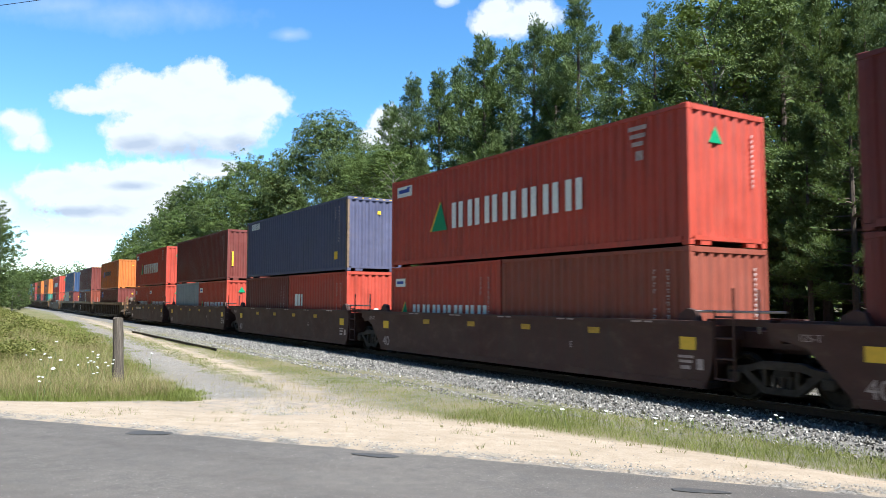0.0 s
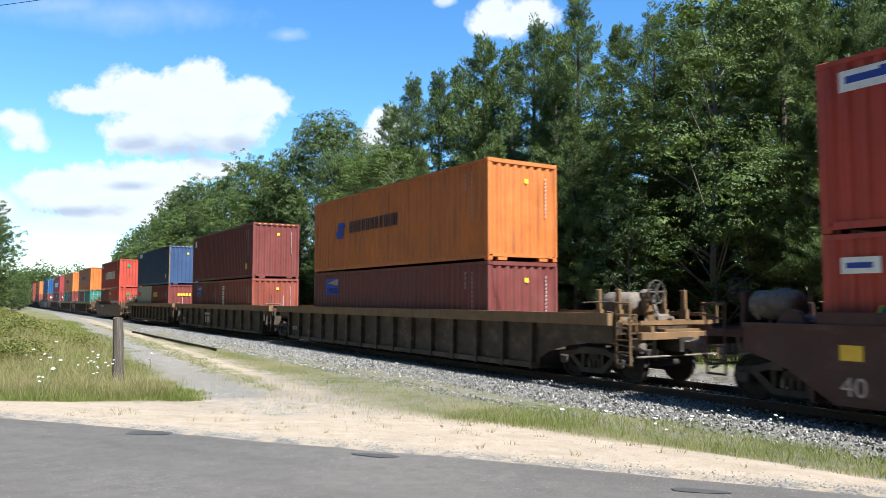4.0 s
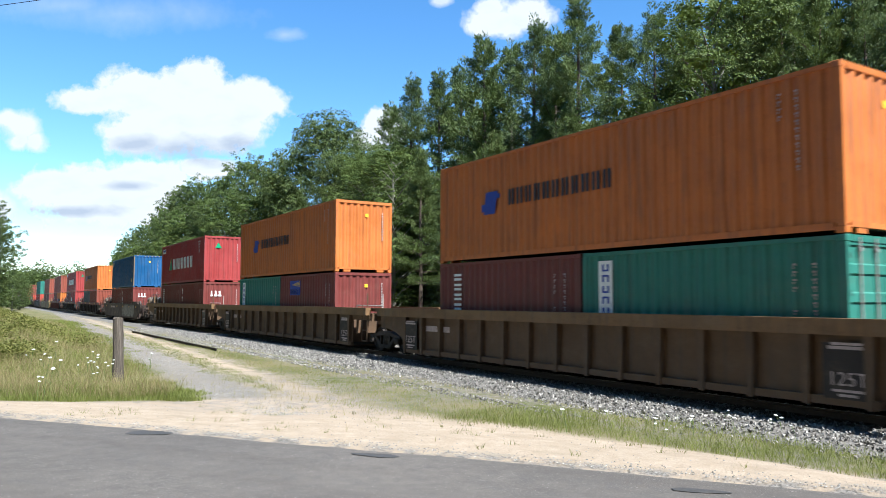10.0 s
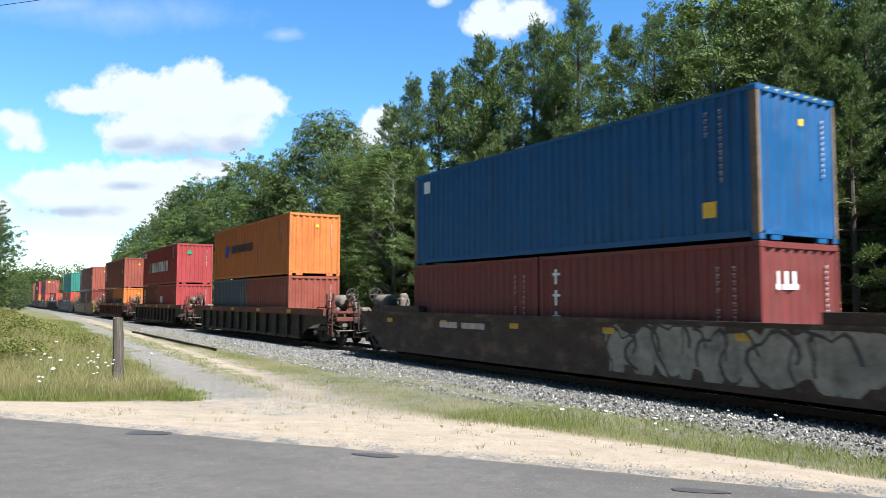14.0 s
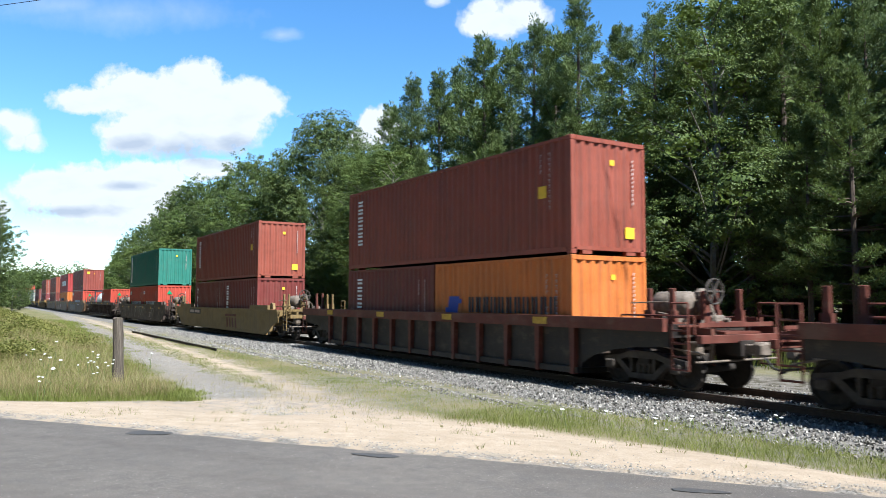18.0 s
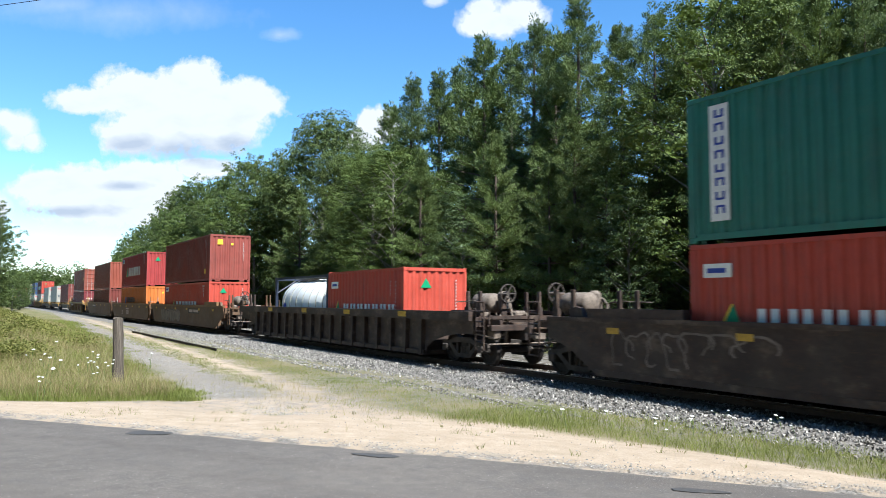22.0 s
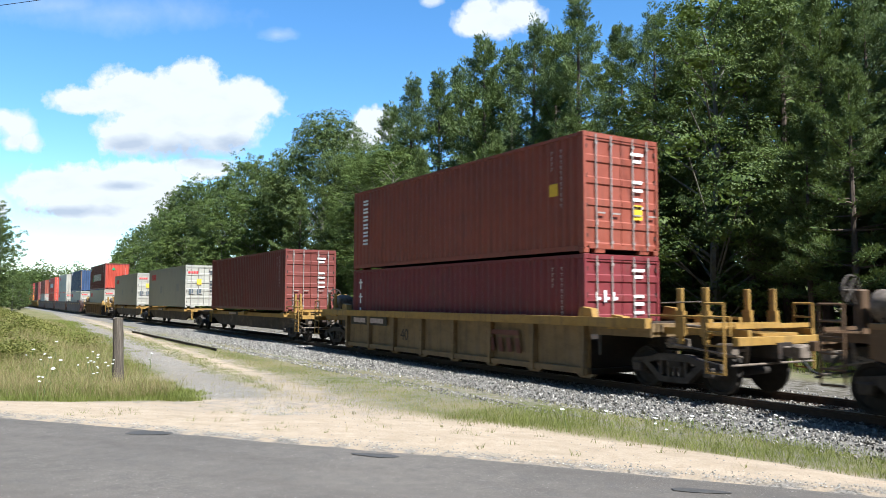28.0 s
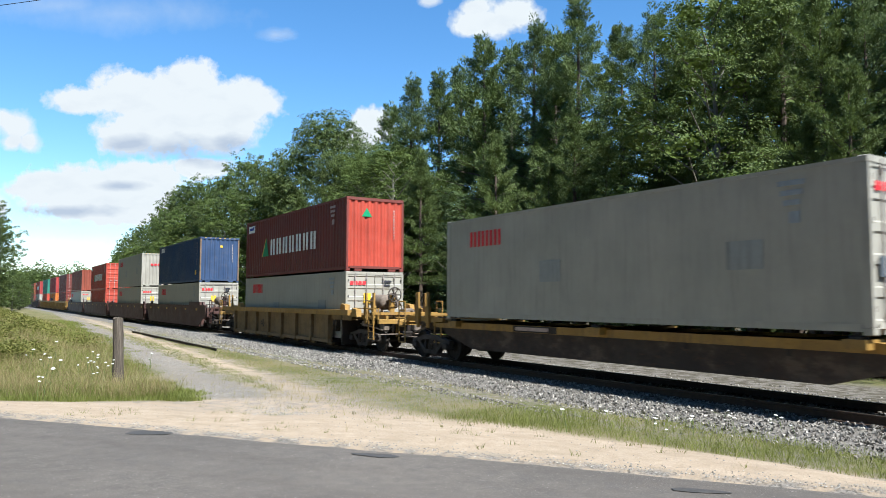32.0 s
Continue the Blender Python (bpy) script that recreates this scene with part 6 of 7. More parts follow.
def side_frame_shape():
    """Cast truck side frame: two pedestals, a bowed bottom chord, window for the springs."""
    s = Shape()
    top = [(-1.08, 0.50), (-1.06, 0.60), (-0.6, 0.66), (-0.35, 0.74), (0.35, 0.74), (0.6, 0.66), (1.06, 0.60), (1.08, 0.50), (0.72, 0.50), (0.4, 0.6), (-0.4, 0.6), (-0.72, 0.5)]
    s.prism(top, -0.09, 0.09)
    s.prism([(-0.72, 0.5), (-0.34, 0.18), (0.34, 0.18), (0.72, 0.5), (0.6, 0.55), (0.27, 0.29), (-0.27, 0.29), (-0.6, 0.55)], -0.09, 0.09)
    for x in (-0.89, 0.89):
        s.box(x, -0.03, 0.44, 0.26, 0.24, 0.2, 0.03)
    for x in (-0.31, 0.31):
        s.box(x, 0, 0.46, 0.07, 0.16, 0.3)
    for x in (-0.15, 0.0, 0.15):
        s.tube((x, 0, 0.28), (x, 0, 0.5), 0.055, 8)
    return s


def add_truck(car, x):
    wm = kept("wheelset", lambda: wheelset_shape().mesh("wheelset", DARK_STEEL))
    sm = kept("side_frame", lambda: side_frame_shape().mesh("side_frame", CAST))
    bm_ = kept("bolster", lambda: Shape().box(0, 0, 0.56, 0.36, 2.1, 0.22, 0.04).lathe((0, 0, 0.66), (0, 0, 1), [(0, 0.2), (0.1, 0.2)], 14)
               .box(0.62, 0, 0.42, 0.1, 1.5, 0.12).box(-0.62, 0, 0.42, 0.1, 1.5, 0.12).mesh("bolster", DARK_STEEL))
    t = part("truck", bm_, car, "dark cast-steel truck with two axles", (x, 0, 0))
    for y in (-1, 1):
        part("side_frame", sm, t, "", (0, y * 1.0, 0))
    for q in (-0.89, 0.89):
        WHEELS.append(part("wheelset", wm, t, "steel wheels on their axle", (q, 0, 0.42)))
    return t


WHEELS = []


def handrail(points, r=0.018):
    return Shape().pipe(points, r, 6)


def end_gear(car, x, d, m, stanch, brake):
    """Outer end of a car: deck, end sill, coupler, steps, posts and, where there is one, the brake wheel. d is +1 at the front."""
    flip = 0 if d > 0 else math.pi
    part("end_deck", kept(("deck", m.name), lambda: Shape().box(-1.35, 0, 1.17, 2.5, 1.1, 0.05).mesh("end_deck", m)), car, "", (x, 0, 0)).rotation_euler.z = flip
    part("draft_sill", kept("draft", lambda: Shape().prism([(-2.7, 0.75), (0.0, 0.72), (0.0, 1.02), (-2.7, 1.12)], -0.22, 0.22).mesh("draft_sill", CAR_MAT["black"])), car, "", (x, 0, 0)).rotation_euler.z = flip
    part("end_sill", kept(("esill", m.name), lambda: Shape().box(-0.12, 0, 1.06, 0.14, 2.6, 0.16, 0.01).mesh("end_sill", m)), car, "", (x, 0, 0)).rotation_euler.z = flip
    for y in (-1, 1):
        part("deck_sill", kept(("dsill", m.name), lambda: Shape().box(-1.2, 0, 1.2, 2.3, 0.09, 0.13).mesh("deck_sill", m)), car, "", (x, y * 0.98, 0)).rotation_euler.z = flip
    c = kept("coupler", lambda: Shape().box(-0.25, 0, 0.86, 0.9, 0.16, 0.18, 0.02).box(0.28, 0.04, 0.86, 0.24, 0.3, 0.28, 0.04).box(0.36, -0.13, 0.86, 0.14, 0.1, 0.24, 0.03).mesh("coupler", GREASE))
    part("coupler", c, car, "rusty knuckle coupler", (x, 0, 0)).rotation_euler.z = 0 if d > 0 else math.pi
    hose = kept("hose", lambda: handrail([(0, 0.35, 0.85), (0.14, 0.35, 0.66), (0.3, 0.33, 0.5), (0.45, 0.3, 0.46)], 0.025).mesh("air_hose", RUBBER))
    part("air_hose", hose, car, "black air hose", (x, 0, 0)).rotation_euler.z = 0 if d > 0 else math.pi
    for y in (-1, 1):
        lad = kept(("ladder", m.name), lambda: handrail([(0.2, 0, 0.45), (0.2, 0, 1.75), (-0.2, 0, 1.75), (-0.2, 0, 0.45)], 0.022).tube((-0.2, 0, 0.47), (0.2, 0, 0.47), 0.02)
                   .tube((-0.2, 0, 0.72), (0.2, 0, 0.72), 0.02).tube((-0.2, 0, 0.97), (0.2, 0, 0.97), 0.02).tube((-0.2, 0, 1.22), (0.2, 0, 1.22), 0.02).tube((-0.2, 0, 1.48), (0.2, 0, 1.48), 0.02).mesh("ladder", m))
        part("ladder", lad, car, "", (x - d * 0.5, y * 1.38, 0))
        if stanch:
            st = kept(("stanchion", m.name), lambda: Shape().box(0, 0, 1.5, 0.13, 0.07, 1.1, 0.012).box(0, 0, 1.35, 0.2, 0.1, 0.5).mesh("stanchion", m))
            part("stanchion", st, car, "", (x - d * 0.95, y * 1.05, 0))
            part("stanchion", st, car, "", (x - d * 1.55, y * 1.05, 0))
    rail = kept(("rail", m.name), lambda: handrail([(-0.3, -1.2, 1.5), (-2.2, -1.2, 1.5)], 0.02).tube((-0.3, -1.2, 1.15), (-0.3, -1.2, 1.5), 0.02).tube((-1.3, -1.2, 1.15), (-1.3, -1.2, 1.5), 0.02)
                .tube((-2.2, -1.2, 1.15), (-2.2, -1.2, 1.5), 0.02).mesh("handrail", m))
    part("handrail", rail, car, "", (x, 0, 0)).rotation_euler.z = 0 if d > 0 else math.pi
    rig = kept("rigging", lambda: Shape().tube((-0.1, -1.15, 0.78), (-1.9, -1.1, 0.95), 0.02).tube((-0.2, 0.9, 0.7), (-1.4, 1.0, 0.98), 0.02).tube((-0.25, -1.25, 0.62), (-0.25, 1.25, 0.62), 0.022)
               .box(-0.7, -0.75, 0.86, 0.36, 0.22, 0.26, 0.03).box(-1.7, -0.95, 0.95, 0.5, 0.16, 0.2, 0.03).tube((-0.4, -0.6, 1.25), (-2.2, -0.5, 1.3), 0.03).tube((-0.9, 0.6, 1.22), (-0.9, -1.0, 1.24), 0.025)
               .tube((-1.9, -1.2, 1.75), (-0.95, -1.2, 1.78), 0.014).mesh("rigging", GREASE))
    part("rigging", rig, car, "brake rods and levers", (x, 0, 0)).rotation_euler.z = flip
    grate = kept(("grate", m.name), lambda: walkway_shape().mesh("crossover_walk", m))
    part("crossover_walk", grate, car, "", (x, 0, 0)).rotation_euler.z = flip
    for y in (-0.55, 0.5):
        part("brake_lever", kept("lever", lambda: Shape().prism([(-0.5, 0.62), (-0.42, 0.6), (-0.3, 1.3), (-0.36, 1.32)], -0.02, 0.02).prism([(-1.2, 0.7), (-0.4, 0.86), (-0.4, 0.91), (-1.2, 0.76)], -0.025, 0.025).mesh("brake_lever", GREASE)), car, "rusty brake lever", (x, y, 0)).rotation_euler.z = flip
    if brake:
        pipes = kept("brake_pipes", lambda: handrail([(-1.3, -0.2, 1.2), (-1.25, -0.35, 1.7), (-0.9, -0.5, 1.85), (-0.6, -0.5, 1.6), (-0.5, -0.75, 1.25)], 0.03).pipe([(-1.0, 0.1, 1.2), (-0.95, 0.05, 1.6), (-0.7, -0.2, 1.72), (-0.45, -0.3, 1.3)], 0.026)
                     .pipe([(-1.5, -0.7, 1.25), (-1.45, -0.9, 1.55), (-1.0, -0.95, 1.5), (-0.8, -0.95, 1.0)], 0.024).box(-0.75, -0.4, 1.7, 0.3, 0.34, 0.4, 0.07).lathe((-0.72, -0.42, 1.85), (0, 0, 1), [(0, 0.17), (0.12, 0.16), (0.2, 0.08)], 12)
                     .box(-1.1, -0.85, 1.38, 0.4, 0.3, 0.26, 0.05).mesh("brake_pipes", GREASE))
        part("brake_pipes", pipes, car, "rusty valve bodies and bent air pipes", (x, 0, 0)).rotation_euler.z = flip
        bw = Shape()
        pts = [(0.02, math.cos(a) * 0.25, math.sin(a) * 0.25) for a in np.linspace(0, 2 * math.pi, 17)]
        bw.pipe(pts, 0.022, 6)
        for a in np.linspace(0, 2 * math.pi, 7)[:6]:
            bw.tube((0, 0, 0), (0.02, math.cos(a) * 0.27, math.sin(a) * 0.27), 0.02)
        bw.tube((-0.15, 0, 0), (0.03, 0, 0), 0.06)
        wheel = kept("brake_wheel", lambda: bw.mesh("brake_wheel", CAST))
        part("brake_wheel", wheel, car, "rusty hand-brake wheel", (x - d * 0.35, -0.55, 1.98))
        part("brake_stand", kept(("bstand", m.name), lambda: Shape().box(0, 0, 1.62, 0.14, 0.2, 0.75, 0.03).tube((0, 0.2, 0.5), (0, 0.2, 1.2), 0.03).mesh("brake_stand", m)), car, "", (x - d * 0.55, -0.55, 0))
        tank = kept("air_tank", lambda: Shape().lathe((-0.5, 0, 0), (1, 0, 0), [(0, 0.1), (0.05, 0.22), (0.12, 0.27), (0.88, 0.27), (0.95, 0.22), (1.0, 0.1)], 16).box(-0.25, 0, -0.22, 0.06, 0.4, 0.1).box(0.25, 0, -0.22, 0.06, 0.4, 0.1).mesh("air_tank", GREASE, True))
        part("air_tank", tank, car, "rounded brake air tank", (x - d * 1.25, -0.6, 1.72))
        part("valve", kept("valve", lambda: Shape().box(0, 0, 0, 0.34, 0.4, 0.3, 0.05).tube((-0.3, 0, 0), (0.3, 0.1, 0.05), 0.05).mesh("valve", GREASE)), car, "brake valve block", (x - d * 1.05, 0.35, 1.35))


def walkway_shape():
    """Narrow open-grid walkway across the end, with its toe boards."""
    s = Shape()
    for i in range(7):
        s.box(-0.28 - i * 0.09, 0, 1.3, 0.025, 2.3, 0.04)
    for y in (-1.1, -0.4, 0.4, 1.1):
        s.box(-0.55, y, 1.275, 0.6, 0.03, 0.03)
    return s.box(-0.24, 0, 1.33, 0.02, 2.3, 0.09).box(-0.86, 0, 1.33, 0.02, 2.3, 0.09)


def text_mesh(words, size):
    cu = bpy.data.curves.new("words", "FONT")
    cu.body, cu.size, cu.extrude, cu.align_x = words, size, 0.004, "CENTER"
    tmp = new("words", cu)
    bpy.context.view_layer.update()
    me = bpy.data.meshes.new_from_object(tmp.evaluated_get(bpy.context.evaluated_depsgraph_get()))
    bpy.data.objects.remove(tmp)
    me.materials.clear()
    return me


def words(car, body, size, x, y, z, mat):
    me = kept(("words", body, size, mat.name), lambda: text_mesh(body, size))
    if not me.materials:
        me.materials.append(mat)
    ob = part("stencil", me, car, "painted stencil", (x, y, z))
    ob.rotation_euler.x = math.pi / 2


def spray(car, x0, x1, z0, z1, seed, mat):
    """Sprayed scrawl: fat overlapping blobs in pale and dark paint, no letters."""
    rnd = random.Random(seed)
    layers = ((1, mat, "pale sprayed outline"),) if seed > 7 else ((0, mat, "dull pale sprayed patch"), (1, SPRAY_DARK, "dark sprayed outline"))
    for layer, paint, word in layers:
        x, i = x0, 0
        while x < x1:
            s = Shape()
            w = rnd.uniform(0.45, 0.95)
            h = (z1 - z0) * rnd.uniform(0.8, 1.0)
            cx, cz = x + w / 2, z0 + (z1 - z0) * rnd.uniform(0.4, 0.62)
            n = 22
            k3, k5, p3, p5 = rnd.uniform(0.08, 0.25), rnd.uniform(0.05, 0.15), rnd.uniform(0, 6), rnd.uniform(0, 6)
            rim = []
            for j in range(n):
                a = 2 * math.pi * j / n
                r = 1 + k3 * math.sin(3 * a + p3) + k5 * math.sin(5 * a + p5)
                rim.append((cx + math.cos(a) * w * 0.55 * r, min(max(cz + math.sin(a) * h * 0.55 * r, z0), z1)))
            y = -1.4945 - 0.0012 * (i % 3) - 0.004 * layer
            if layer == 0:
                m = len(s.v)
                s.v += [(p, y, q) for p, q in rim] + [(cx, y, cz)]
                s.f += [(m + j, m + (j + 1) % n, m + n) for j in range(n)]
            else:
                m = len(s.v)
                for u in (1.0, 0.86):
                    s.v += [(cx + (p - cx) * u, y, cz + (q - cz) * u) for p, q in rim]
                cut = rnd.randint(3, 9)
                s.f += [(m + j, m + j + 1, m + n + j + 1, m + n + j) for j in range(n - 1 - cut)]
            part("sprayed_scrawl", s.mesh("sprayed_scrawl", paint), car, word)
            x += w * 0.8
            i += 1


def rail_car(kind, m, chord, front, rear, c, jf, jr, opts):
    """One car or articulated unit; x is measured from the origin at its middle. c: front of the load, jf and jr: jointed ends."""
    mid = (front + rear) / 2
    car = new("well_car" if kind != "spine" else "spine_car")
    f, r, lf = front - mid, rear - mid, c - mid
    lr = lf - 12.19
    if kind == "spine":
        b = Shape().prism([(f - 0.2, 1.12), (r + 0.2, 1.12), (r + 0.2, 1.0), (r + 2.3, 1.0), (r + 3.1, 0.55), (f - 3.1, 0.55), (f - 2.3, 1.0), (f - 0.2, 1.0)], -0.32, 0.32)
        part("centre_beam", b.mesh("centre_beam", CAR_MAT["black"]), car, "dark centre beam")
        for y in (-1, 1):
            part("side_rail", Shape().prism([(lr - 0.9, 0.98), (lf + 0.9, 0.98), (lf + 0.9, 1.1), (lf - 0.2, 1.16), (lr + 0.2, 1.16), (lr - 0.9, 1.1)], y * 1.0 - 0.05, y * 1.0 + 0.05).mesh("side_rail", chord), car, "yellow side rail")
            part("side_plate", Shape().prism([(lr - 0.5, 0.8), (lr + 0.9, 0.42), (lf - 0.9, 0.42), (lf + 0.5, 0.8), (lf + 0.5, 0.98), (lr - 0.5, 0.98)], y * 0.9 - 0.04, y * 0.9 + 0.04).mesh("side_plate", CAR_MAT["umber"]), car, "dark web plate")
        part("deck_plate", Shape().box((f + r) / 2, 0, 1.06, f - r - 0.06, 1.3, 0.08).box(f - 0.9, 0, 1.0, 1.7, 0.8, 0.3).box(r + 0.9, 0, 1.0, 1.7, 0.8, 0.3).mesh("deck_plate", CAR_MAT["umber"]), car, "dark deck over the trucks")
        for q in (lf + 1.0, lr - 1.0):
            part("end_step", Shape().box(q, 0, 1.08, 0.12, 2.1, 0.14).tube((q, -1.02, 0.5), (q, -1.02, 1.1), 0.025).tube((q + 0.35, -1.02, 0.5), (q + 0.35, -1.02, 1.1), 0.025).tube((q, -1.02, 0.52), (q + 0.35, -1.02, 0.52), 0.025).mesh("end_step", chord), car, "yellow step bar")
        for i, q in enumerate((lf - 0.3, lf - 6.1, lr + 0.3)):
            s = Shape().box(q, 0, 1.12, 0.4, 2.5, 0.16)
            part("cross_bearer", s.mesh("cross_bearer", chord), car, "")
            for y in (-1, 1):
                part("pedestal", kept("pedestal", lambda: Shape().box(0, 0, 1.2, 0.24, 0.2, 0.12, 0.02).mesh("pedestal", CAR_MAT["black"])), car, "", (q, y * 1.1, 0))
        for i in range(5):
            q = lf - 1.6 - i * 2.2
            part("gusset", kept("gusset", lambda: Shape().box(0, 0, 1.0, 0.1, 1.9, 0.3).mesh("gusset", CAR_MAT["black"])), car, "", (q, 0, 0))
        part("name_panel", Shape().box(lf - 8.4, -1.054, 1.07, 1.7, 0.01, 0.16).mesh("name_panel", CAR_MAT["black"]), car, "dark panel with faded marks")
        part("stencil_mark", Shape().box(lf - 8.5, -1.056, 1.07, 1.3, 0.014, 0.09).mesh("stencil_mark", FADED), car, "faded stencil bars")
        part("brake_gear", Shape().box(lf - 3.2, -0.55, 0.75, 1.1, 0.3, 0.3, 0.03).tube((lf - 2, -0.5, 0.7), (lf - 7, -0.45, 0.75), 0.03).mesh("brake_gear", GREASE), car, "brake rods and cylinder")
    else:
        za, zb = opts.get("top", 1.38), 0.19
        ribbed = kind == "ribbed"
        short = opts.get("short", False)
        slope = 0.95 if not ribbed else 0.3
        reach = 1.42 + (0.55 if not ribbed else 0.1)
        a = min(lf + 2.7, (f if jf else f - 1.75) - reach)
        b = max(lr - 2.7, (r if jr else r + 1.75) + reach)
        # side sheets end at the joint or over the end truck
        end = 0.75 if ribbed else 1.55
        fx = f - (0.35 if jf else end)
        rx = r + (0.35 if jr else end)
        if short:
            a, b, fx, rx = f - 3.75, r + 3.5, f - 2.0, r + 1.5
            nose = [(a, zb), (a, 1.06), (fx, 1.06)]
            tail = [(rx, 1.06), (b, 1.06), (b, zb)]
        elif ribbed:
            a, b = min(a, fx - slope - 0.2), max(b, rx + slope + 0.2)
            nose = [(a, zb)] + [(fx + (a - fx) * math.cos(w), 0.27 + 0.62 * math.sin(w)) for w in (0.25, 0.6, 0.95, 1.25, 1.57)] + [(fx, 0.92)]
            if jf:
                a, fx = f - 1.83, f - 0.5
            boxed = m is CAR_MAT["olive"]
            if jr:
                b, rx = (r + 1.83, r + 0.5) if boxed else (r + 2.05, r + 0.35)
            tail = [(rx, 0.92)] + [(rx + (b - rx) * math.cos(w), 0.27 + 0.62 * math.sin(w)) for w in (1.57, 1.25, 0.95, 0.6, 0.25)] + [(b, zb)]
            if jf:
                nose = [(a, zb), (a, 1.1), (fx, 1.1)]
            if jr and boxed:
                tail = [(rx, 1.1), (b, 1.1), (b, zb)]
        else:
            if jf:
                a, fx = f - 1.26, f - 1.05
                nose = [(a, zb), (a + 0.14, 0.5), (fx, 0.9)]
            else:
                a, fx = f - 2.75, f - 1.15
                nose = [(a, zb), (a + 0.85, 0.62), (fx, 0.82)]
            if jr:
                b, rx = r + 1.56, r + 0.05
                tail = [(rx, 1.2), (r + 0.77, 1.03), (b, zb)]
            else:
                b, rx = (r + c for c in opts.get("tail", (2.75, 1.15)))
                tail = [(rx, 0.95), (b - 0.87, 0.73), (b, zb)]
        out = nose + [(fx, za), (rx, za)] + tail
        for y in (-1, 1):
            yy = y * 1.47
            part("side_sheet", Shape().prism(out, yy - 0.02 - y * (0.08 if ribbed else 0), yy + 0.02 - y * (0.08 if ribbed else 0)).mesh("side_sheet", m), car, "")
            top = Shape().box((fx + rx) / 2, y * (1.47 if ribbed else 1.45), za - (0.04 if ribbed else 0.0), fx - rx, 0.2 if ribbed else 0.15, 0.2 if short else 0.26 if ribbed else 0.09)
            part("top_chord", top.mesh("top_chord", chord), car, "")
            part("bottom_chord", Shape().box((a + b) / 2, y * 1.44, zb + 0.06, a - b, 0.13, 0.13).mesh("bottom_chord", m), car, "")
            if ribbed:
                n = opts.get("ribs", 13)
                rib = kept(("rib", chord.name if opts.get("rib_chord") else m.name), lambda: Shape().prism([(-0.05, 0.16), (0.05, 0.16), (0.085, 1.3), (-0.085, 1.3)], -0.07, 0.07).mesh("rib", chord if opts.get("rib_chord") else m))
                for i in range(n):
                    q = b + 0.12 + (a - b - 0.24) * i / (n - 1)
                    part("rib", rib, car, "", (q, y * 1.475, 0))
                    if short:
                        part("rib_foot", kept(("foot", m.name), lambda: Shape().prism([(-0.3, 0.19), (-0.16, 0.1), (0.16, 0.1), (0.3, 0.19)], -0.05, 0.05).mesh("rib_foot", m)), car, "", (q, y * 1.4, 0))
                for i in range(opts.get("labels", 0)):
                    if y < 0:
                        part("reflector", kept("chord_label", lambda: Shape().box(0, 0, 0, 0.5, 0.012, 0.16).mesh("reflector", DULL_YELLOW)), car, "yellow reflector", (a - 1.2 - i * 4.1, -1.574, za - 0.03))
            else:
                for i in () if "plain" in opts else range(1, 5) if "forty" in opts.get("marks", "") else range(6):
                    q = a - 0.5 - (a - b - 1.0) * i / 5
                    if y < 0:
                        part("reflector", kept("reflector", lambda: Shape().box(0, 0, 0, 0.34, 0.012, 0.13).mesh("reflector", DULL_YELLOW)), car, "yellow reflector", (q, -1.494, za - 0.22))
        part("well_floor", Shape().box((a + b) / 2, 0, 0.24, a - b, 2.75, 0.1).mesh("well_floor", CAR_MAT["black"]), car, "dark well floor")
        for q in (min(a + slope, fx - 0.12), max(b - slope, rx + 0.12) if not jr or ribbed else b - 0.3):
            part("bulkhead", Shape().box(q, 0, 0.98, 0.08, 2.8, 0.7).mesh("bulkhead", CAR_MAT["black"] if short else m), car, "")
        for q in (max(a - 0.15, lf + 0.12), min(b + 0.15, lr - 0.12)):
            part("end_sheet", Shape().box(q, 0, 0.72, 0.06, 2.84, 1.12).mesh("end_sheet", CAR_MAT["black"] if short else m), car, "")
        for q in (fx - 0.1, rx + 0.1):
            part("cross_sill", Shape().box(q, 0, 1.2, 0.2, 2.8, 0.26).mesh("cross_sill", m), car, "")
        for d, x, j in ((1, f, jf), (-1, r, jr)):
            if j:
                part("joint_deck", Shape().box(x - d * 0.9, 0, 1.08, 1.8, 1.2, 0.3).box(x - d * 0.35, 0, 1.0, 0.7, 0.5, 0.34).mesh("joint_deck", m), car, "")
                if d > 0:
                    part("handrail", handrail([(x - 1.75, -1.3, 1.38), (x - 1.75, -1.3, 1.6), (x + 0.3, -1.3, 1.6)], 0.024).tube((x - 0.5, -0.9, 1.2), (x - 0.5, -0.9, 2.0), 0.025).mesh("handrail", ZINC), car, "dull grab rail across the joint")
                    part("ladder", kept(("joint_ladder", m.name), lambda: handrail([(0.2, 0, 0.36), (0.2, 0, 2.02)], 0.022).tube((-0.2, 0, 0.36), (-0.2, 0, 1.62), 0.022).tube((-0.2, 0, 0.38), (0.2, 0, 0.38), 0.022)
                         .tube((-0.2, 0, 0.75), (0.2, 0, 0.75), 0.02).tube((-0.2, 0, 1.12), (0.2, 0, 1.12), 0.02).tube((-0.2, 0, 1.5), (0.2, 0, 1.5), 0.02).mesh("ladder", m)), car, "", (x - 0.85, -1.42, 0))
                part("joint_beam", Shape().box(x - d * 0.75, -1.05, za + 0.02, 1.3, 0.3, 0.12).mesh("joint_beam", chord), car, "")
